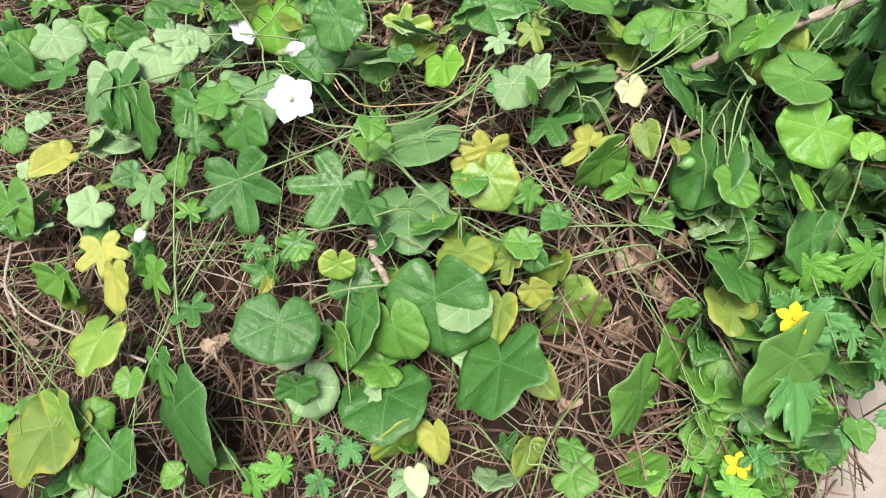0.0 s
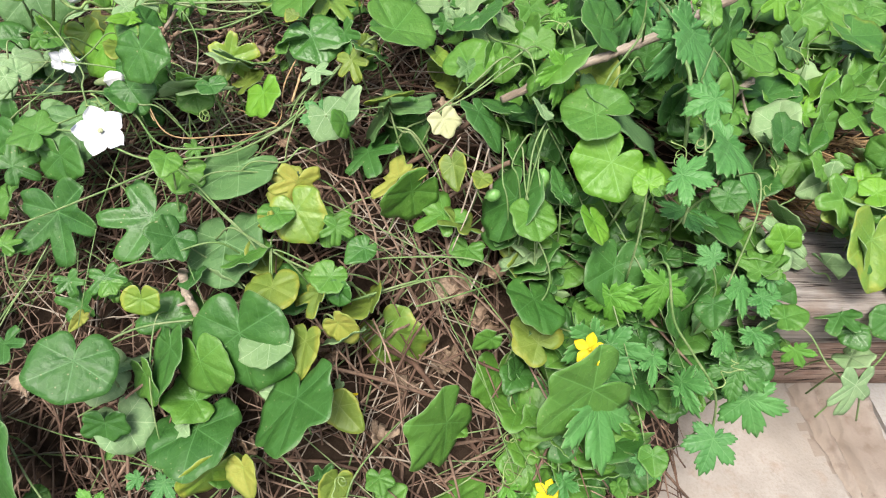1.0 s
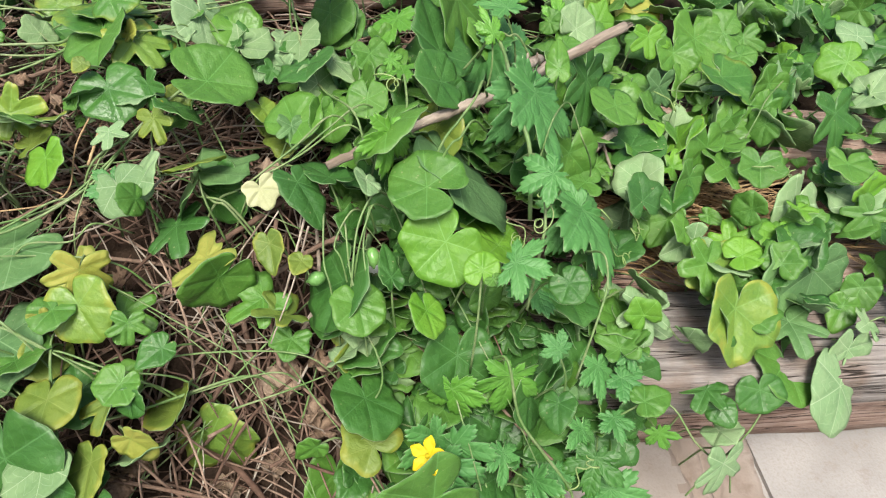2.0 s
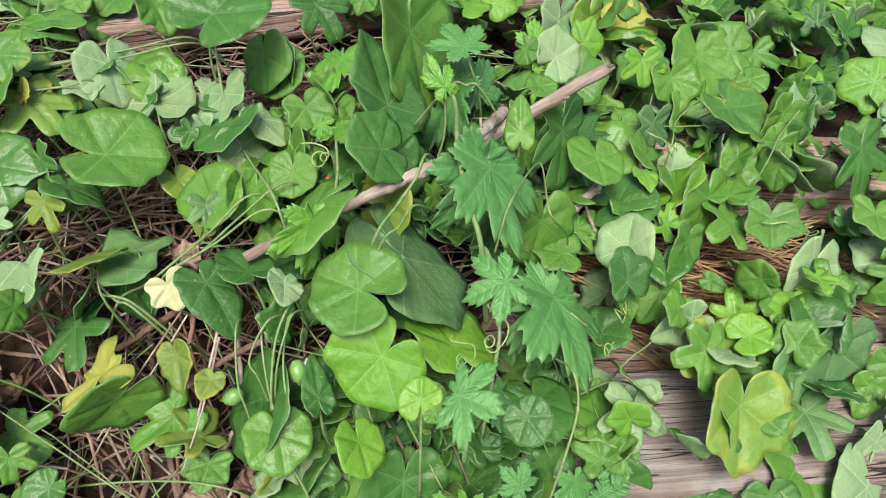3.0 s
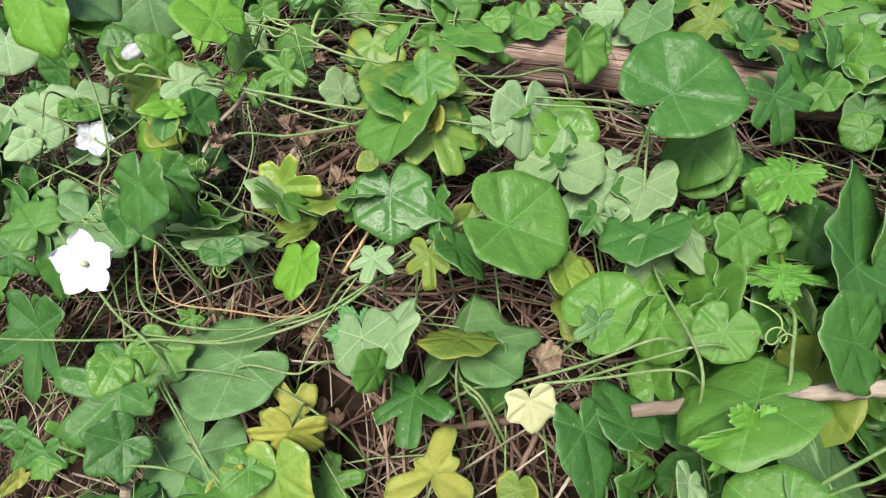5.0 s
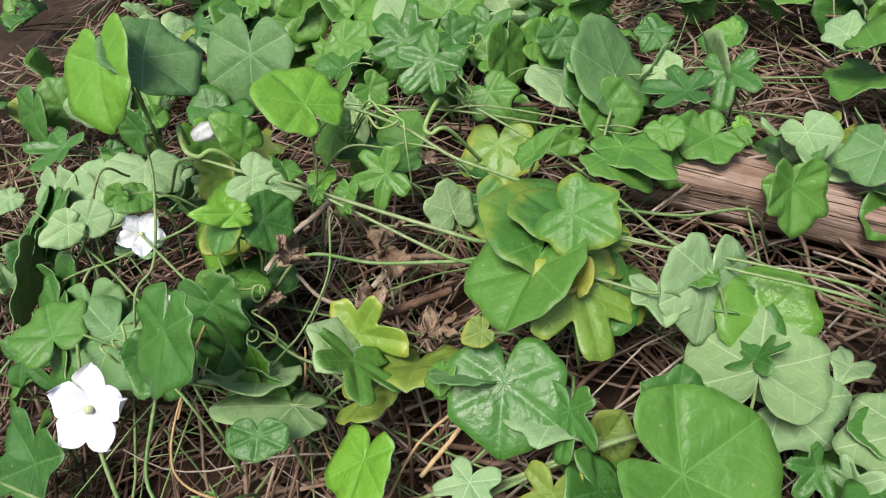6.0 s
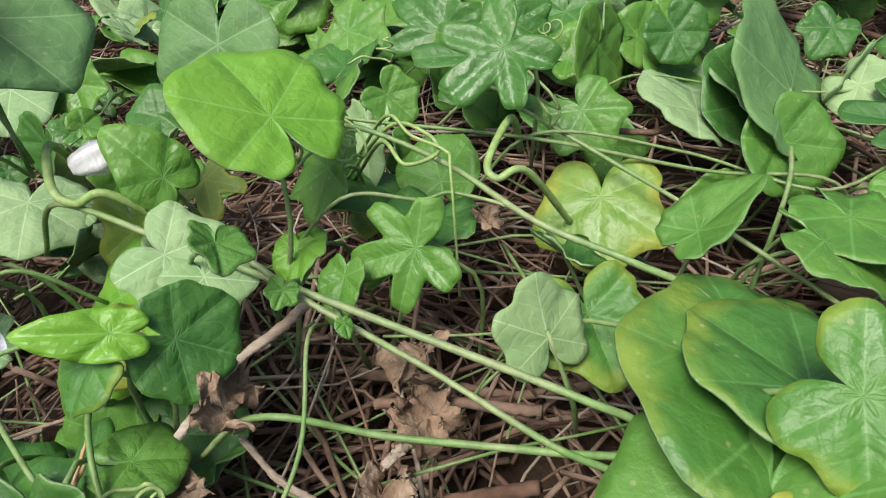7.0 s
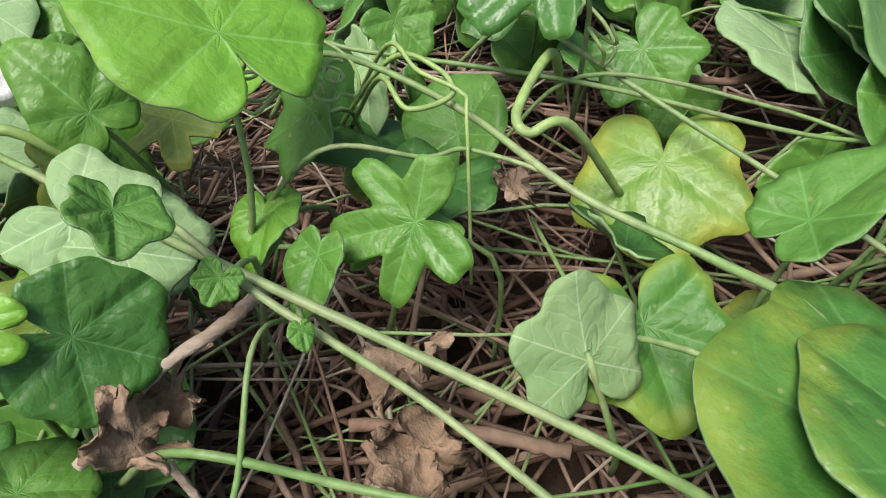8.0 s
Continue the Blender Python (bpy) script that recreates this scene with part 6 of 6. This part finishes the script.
stem(gourd_near, 0.0009, 0.0009, STEM, (-0.148, 0.579, 0.305), (-0.111, 0.531, 0.301), (-0.083, 0.498, 0.295), (-0.044, 0.499, 0.291), (0.001, 0.521, 0.287), (0.032, 0.543, 0.299), (0.092, 0.606, 0.331))
stem(gourd_near, 0.0008, 0.0008, STEM, (-0.042, 0.475, 0.282), (0.005, 0.485, 0.274), (0.055, 0.474, 0.274))
stem(gourd_near, 0.0008, 0.0008, STEM, (0.014, 0.422, 0.243), (0.053, 0.410, 0.231), (0.096, 0.406, 0.220))
stem(gourd_near, 0.0009, 0.0009, STEM, (-0.252, 0.626, 0.314), (-0.252, 0.594, 0.277), (-0.251, 0.552, 0.254), (-0.252, 0.484, 0.228), (-0.244, 0.400, 0.181), (-0.230, 0.337, 0.141), (-0.202, 0.290, 0.115), (-0.177, 0.261, 0.089))
stem(gourd_near, 0.0007, 0.0007, STEM, (-0.243, 0.433, 0.205), (-0.244, 0.377, 0.161), (-0.219, 0.316, 0.128), (-0.193, 0.277, 0.099))
stem(gourd_near, 0.0010, 0.0010, STEM, (-0.125, 0.343, 0.209), (-0.090, 0.366, 0.213), (-0.015, 0.375, 0.212), (0.053, 0.386, 0.206), (0.141, 0.401, 0.225))
stem(gourd_near, 0.0008, 0.0008, STEM, (0.121, 0.316, 0.134), (0.083, 0.268, 0.137), (0.071, 0.240, 0.111))
stem(gourd_near, 0.0008, 0.0008, STEM, (0.088, 0.235, 0.100), (0.172, 0.275, 0.085), (0.218, 0.299, 0.123))
stem(gourd_near, 0.0007, 0.0007, STEM, (0.084, 0.418, 0.229), (0.148, 0.411, 0.244), (0.192, 0.400, 0.248))
stem(gourd_near, 0.0008, 0.0008, STEM, (-0.446, 0.418, 0.105), (-0.384, 0.359, 0.094), (-0.338, 0.319, 0.080), (-0.308, 0.292, 0.066))
stem(gourd_near, 0.0008, 0.0008, STEM, (-0.364, 0.323, 0.072), (-0.400, 0.281, 0.015))
stem(gourd_near, 0.0008, 0.0008, STEM, (0.027, 0.276, 0.143), (0.060, 0.241, 0.110))
stem(gourd_near, 0.0007, 0.0007, STEM, (-0.081, 0.373, 0.215), (-0.085, 0.335, 0.188), (-0.082, 0.303, 0.151))
stem(gourd_near, 0.0007, 0.0007, STEM, (0.060, 0.611, 0.334), (0.038, 0.566, 0.308), (0.021, 0.512, 0.284))
stem(gourd_near, 0.0007, 0.0007, STEM, (0.207, 0.468, 0.323), (0.206, 0.442, 0.304), (0.210, 0.429, 0.291))
stem(gourd_near, 0.0007, 0.0007, STEM, (0.227, 0.467, 0.330), (0.214, 0.451, 0.314), (0.219, 0.441, 0.304))
stem(bitter, 0.0008, 0.0008, STEM, (0.222, 0.416, 0.285), (0.240, 0.390, 0.265), (0.243, 0.375, 0.242), (0.225, 0.361, 0.214))
stem(bitter, 0.0007, 0.0007, STEM, (0.221, 0.308, 0.137), (0.211, 0.276, 0.094), (0.187, 0.251, 0.066))
stem(bitter, 0.0007, 0.0007, STEM, (0.232, 0.318, 0.158), (0.226, 0.290, 0.121), (0.216, 0.253, 0.073))
stem(bitter, 0.0007, 0.0007, STEM, (0.240, 0.281, 0.128), (0.223, 0.281, 0.106), (0.207, 0.266, 0.079))
stem(bitter, 0.0006, 0.0006, STEM, (0.219, 0.335, 0.167), (0.212, 0.316, 0.142), (0.229, 0.306, 0.140))
stem(bitter, 0.0006, 0.0006, PALESTEM, (0.217, 0.306, 0.132), (0.228, 0.305, 0.142), (0.233, 0.294, 0.133), (0.217, 0.295, 0.121))
tendril(gourd_far, .0006, .0006, PALESTEM, (-0.154, 0.747, 0.332), (-0.123, 0.722, 0.338))
tendril(gourd_far, .0006, .0006, PALESTEM, (-0.194, 0.808, 0.305), (-0.172, 0.814, 0.313))
tendril(gourd_far, .0007, .0006, PALESTEM, (-0.095, 0.812, 0.339), (-0.072, 0.779, 0.337))
tendril(gourd_far, .0006, .0006, PALESTEM, (-0.088, 0.775, 0.341), (-0.110, 0.866, 0.324))
tendril(gourd_far, .0006, .0006, PALESTEM, (-0.121, 0.713, 0.341), (-0.140, 0.703, 0.341))
tendril(gourd_far, .0006, .0006, PALESTEM, (-0.089, 0.593, 0.317), (-0.082, 0.582, 0.310))
tendril(gourd_far, .0007, .0007, PALESTEM, (-0.149, 0.557, 0.306), (-0.147, 0.538, 0.302))
tendril(gourd_far, .0007, .0007, PALESTEM, (-0.104, 0.580, 0.318), (-0.102, 0.599, 0.322))
tendril(gourd_right, .0006, .0006, PALESTEM, (0.401, 0.445, 0.347), (0.444, 0.462, 0.274))
tendril(gourd_right, .0006, .0006, PALESTEM, (0.470, 0.519, 0.278), (0.464, 0.481, 0.273))
tendril(bitter, .0005, .0005, PALESTEM, (0.332, 0.435, 0.351), (0.339, 0.421, 0.345))
tendril(bitter, .0006, .0006, PALESTEM, (0.355, 0.444, 0.365), (0.355, 0.425, 0.355))
tendril(bitter, .0006, .0006, PALESTEM, (0.253, 0.582, 0.365), (0.264, 0.558, 0.373))
tendril(gourd_right, .0007, .0006, PALESTEM, (0.602, 0.555, 0.287), (0.638, 0.539, 0.286))
tendril(gourd_right, .0007, .0006, PALESTEM, (0.535, 0.649, 0.302), (0.546, 0.627, 0.298))
tendril(bitter, .0006, .0006, PALESTEM, (0.372, 0.304, 0.205), (0.390, 0.313, 0.210))
tendril(bitter, .0006, .0006, PALESTEM, (0.220, 0.319, 0.165), (0.218, 0.297, 0.137))
tendril(bitter, .0006, .0006, PALESTEM, (0.236, 0.277, 0.136), (0.211, 0.272, 0.104))
tendril(bitter, .0006, .0006, PALESTEM, (0.223, 0.283, 0.123), (0.195, 0.264, 0.085))
tendril(gourd_near, .0006, .0006, PALESTEM, (0.077, 0.240, 0.123), (0.067, 0.257, 0.141))
tendril(gourd_near, .0007, .0007, PALESTEM, (-0.110, 0.550, 0.309), (-0.055, 0.545, 0.294))
tendril(gourd_near, .0007, .0006, PALESTEM, (-0.118, 0.561, 0.314), (-0.054, 0.546, 0.291))
stick(.0036, .0048, BARK, (0.210, 0.516, 0.329), (0.275, 0.540, 0.345), (0.321, 0.556, 0.354), (0.358, 0.570, 0.362), (0.461, 0.613, 0.392))
stick(.0030, .0042, BARK, (0.356, 0.542, 0.395), (0.368, 0.559, 0.392), (0.392, 0.607, 0.363))
stick(.0030, .0036, BARK, (0.438, 0.559, 0.296), (0.454, 0.573, 0.299), (0.471, 0.586, 0.302))
stick(.0012, .0018, BARK, (0.456, 0.573, 0.300), (0.466, 0.562, 0.280), (0.476, 0.551, 0.266))
stick(0.0005, 0.0008, BARK, (0.165, 0.411, 0.252), (0.183, 0.437, 0.287), (0.196, 0.467, 0.316))
stick(0.0005, 0.0006, BARK, (0.103, 0.426, 0.240), (0.126, 0.447, 0.266), (0.150, 0.464, 0.287), (0.174, 0.488, 0.311))
stick(0.0014, 0.0017, BARK, (-0.109, 0.616, 0.312), (-0.107, 0.638, 0.321), (-0.101, 0.653, 0.326), (-0.099, 0.665, 0.328))
stick(0.0016, 0.0019, TWIG, (-0.073, 0.660, 0.298), (-0.051, 0.674, 0.298), (-0.025, 0.682, 0.305))
stick(0.0019, 0.0023, TWIG, (-0.061, 0.625, 0.275), (-0.041, 0.648, 0.284), (-0.016, 0.661, 0.303))
stick(0.0010, 0.0014, BARK, (-0.099, 0.628, 0.302), (-0.085, 0.626, 0.294), (-0.070, 0.627, 0.291))
stick(0.0005, 0.0006, STRAW, (-0.097, 0.530, 0.296), (-0.115, 0.564, 0.302), (-0.122, 0.586, 0.307), (-0.129, 0.602, 0.313))
stick(0.0016, 0.0017, BARK, (-0.059, 0.645, 0.296), (-0.057, 0.652, 0.299), (-0.052, 0.658, 0.300))
stick(0.0013, 0.0016, TWIG, (-0.071, 0.807, 0.317), (-0.042, 0.828, 0.312), (-0.029, 0.846, 0.313))
stick(0.0010, 0.0012, BARK, (0.066, 0.829, 0.307), (0.082, 0.831, 0.306), (0.112, 0.843, 0.318))
stick(0.0010, 0.0012, BARK, (0.065, 0.748, 0.328), (0.076, 0.807, 0.306), (0.082, 0.831, 0.306))
stick(.0006, .0007, STRAW, (-0.123, 0.597, 0.314), (-0.106, 0.551, 0.305), (-0.079, 0.510, 0.297), (-0.038, 0.516, 0.290), (0.009, 0.532, 0.289), (0.015, 0.575, 0.306), (0.042, 0.613, 0.339))
stick(.0006, .0007, STRAW, (-0.067, 0.593, 0.298), (-0.048, 0.570, 0.289), (0.009, 0.533, 0.290))
stick(0.0007, 0.0010, BARK, (0.163, 0.425, 0.237), (0.178, 0.450, 0.273), (0.193, 0.489, 0.305))
stick(0.0006, 0.0008, BARK, (0.103, 0.446, 0.235), (0.130, 0.475, 0.260), (0.166, 0.508, 0.293))
stick(.0022, .0026, TWIG, (0.114, 0.501, 0.257), (0.165, 0.515, 0.286), (0.202, 0.529, 0.315))
stick(.0018, .0022, TWIG, (0.146, 0.458, 0.251), (0.191, 0.471, 0.281), (0.217, 0.475, 0.294))
stick(.0012, .0018, BARK, (0.199, 0.503, 0.300), (0.201, 0.470, 0.280), (0.199, 0.445, 0.257), (0.180, 0.425, 0.228))
stick(.0016, .0020, TWIG, (0.169, 0.507, 0.282), (0.161, 0.458, 0.252), (0.167, 0.416, 0.208))
stick(.0010, .0012, STRAW, (0.035, 0.624, 0.327), (0.029, 0.595, 0.308), (0.020, 0.566, 0.290))
stick(.0040, .0034, BARK, (-0.064, 0.411, 0.229), (-0.061, 0.397, 0.216), (-0.049, 0.378, 0.205))
stick(.0018, .0022, TWIG, (0.088, 0.376, 0.160), (0.128, 0.419, 0.205), (0.135, 0.435, 0.233))
stick(.0012, .0016, BARK, (-0.463, 0.459, 0.108), (-0.412, 0.417, 0.106), (-0.342, 0.384, 0.114), (-0.280, 0.358, 0.115))
stick(.0016, .0018, BARK, (-0.455, 0.494, 0.130), (-0.455, 0.456, 0.111), (-0.435, 0.422, 0.099))
stick(.0012, .0014, TWIG, (-0.111, 0.328, 0.163), (-0.074, 0.356, 0.174), (-0.045, 0.365, 0.177))
white_flower(gourd_near, (-0.137, 0.514, 0.297), (0.157, -0.594, 0.730), .0185)
white_flower(gourd_far, (-0.195, 0.604, 0.307), (0.531, -0.191, 0.794), .0115)
flower_bud(gourd_far, (-0.139, 0.572, 0.311), (-0.156, 0.575, 0.305), .008)
flower_bud(gourd_far, (-0.192, 0.669, 0.340), (-0.188, 0.675, 0.341), .007)
flower_bud(gourd_near, (-0.280, 0.441, 0.201), (-0.273, 0.448, 0.209), .006)
yellow_flower(bitter, (0.273, 0.328, 0.224), (-0.368, -0.370, 0.839), .0122)
yellow_flower(bitter, (0.244, 0.254, 0.116), (-0.311, -0.256, 0.933), .0105)
fallen_petal((0.080, 0.324, 0.169), .006)
fruit(gourd_near, (0.241, 0.441, 0.299), (0.240, 0.452, 0.307), .0055)
fruit(gourd_near, (0.194, 0.442, 0.284), (0.206, 0.443, 0.288), .0055)
fruit(gourd_far, (0.258, 0.599, 0.313), (0.268, 0.598, 0.313), .0040, RIPE, "ripe red gourd half hidden by leaves")
flower_bud(gourd_near, (0.244, 0.466, 0.268), (0.243, 0.460, 0.262), .006)
dead_leaf((-0.098, 0.626, 0.320), 0.0125)
dead_leaf((-0.099, 0.603, 0.300), 0.0115)
dead_leaf((-0.067, 0.679, 0.303), 0.0145)
dead_leaf((-0.053, 0.605, 0.293), 0.0102)
dead_leaf((-0.011, 0.633, 0.298), 0.0153)
dead_leaf((0.061, 0.840, 0.322), 0.0153)
dead_leaf((-0.052, 0.635, 0.300), 0.0119)
dead_leaf((-0.074, 0.735, 0.318), 0.0085)
dead_leaf((0.034, 0.598, 0.313), 0.0136)
dead_leaf((0.023, 0.531, 0.282), 0.0102)
dead_leaf((0.122, 0.351, 0.133), 0.0187)
dead_leaf((0.050, 0.355, 0.164), 0.0153)
dead_leaf((0.174, 0.406, 0.192), 0.0204)
dead_leaf((0.194, 0.391, 0.183), 0.0170)
dead_leaf((0.164, 0.368, 0.135), 0.0170)
dead_leaf((0.103, 0.302, 0.129), 0.0170)
dead_leaf((-0.203, 0.354, 0.153), 0.0153)
dead_leaf((-0.015, 0.298, 0.123), 0.0153)
dead_leaf((-0.045, 0.617, 0.301), 0.0153)
dead_leaf((-0.425, 0.397, 0.086), 0.0153)
dead_leaf((0.626, 0.472, 0.234), 0.0136)
dead_leaf((0.041, 0.483, 0.238), 0.0170)
dead_leaf((-0.108, 0.633, 0.309), 0.0153)
dead_leaf((-0.056, 0.661, 0.305), 0.0153)
dead_leaf((0.019, 0.524, 0.276), 0.0102)
dead_leaf((0.158, 0.545, 0.296), 0.0153)
dead_leaf((0.204, 0.407, 0.220), 0.0170)
dead_leaf((0.193, 0.379, 0.174), 0.0170)
dead_leaf((0.056, 0.369, 0.162), 0.0153)
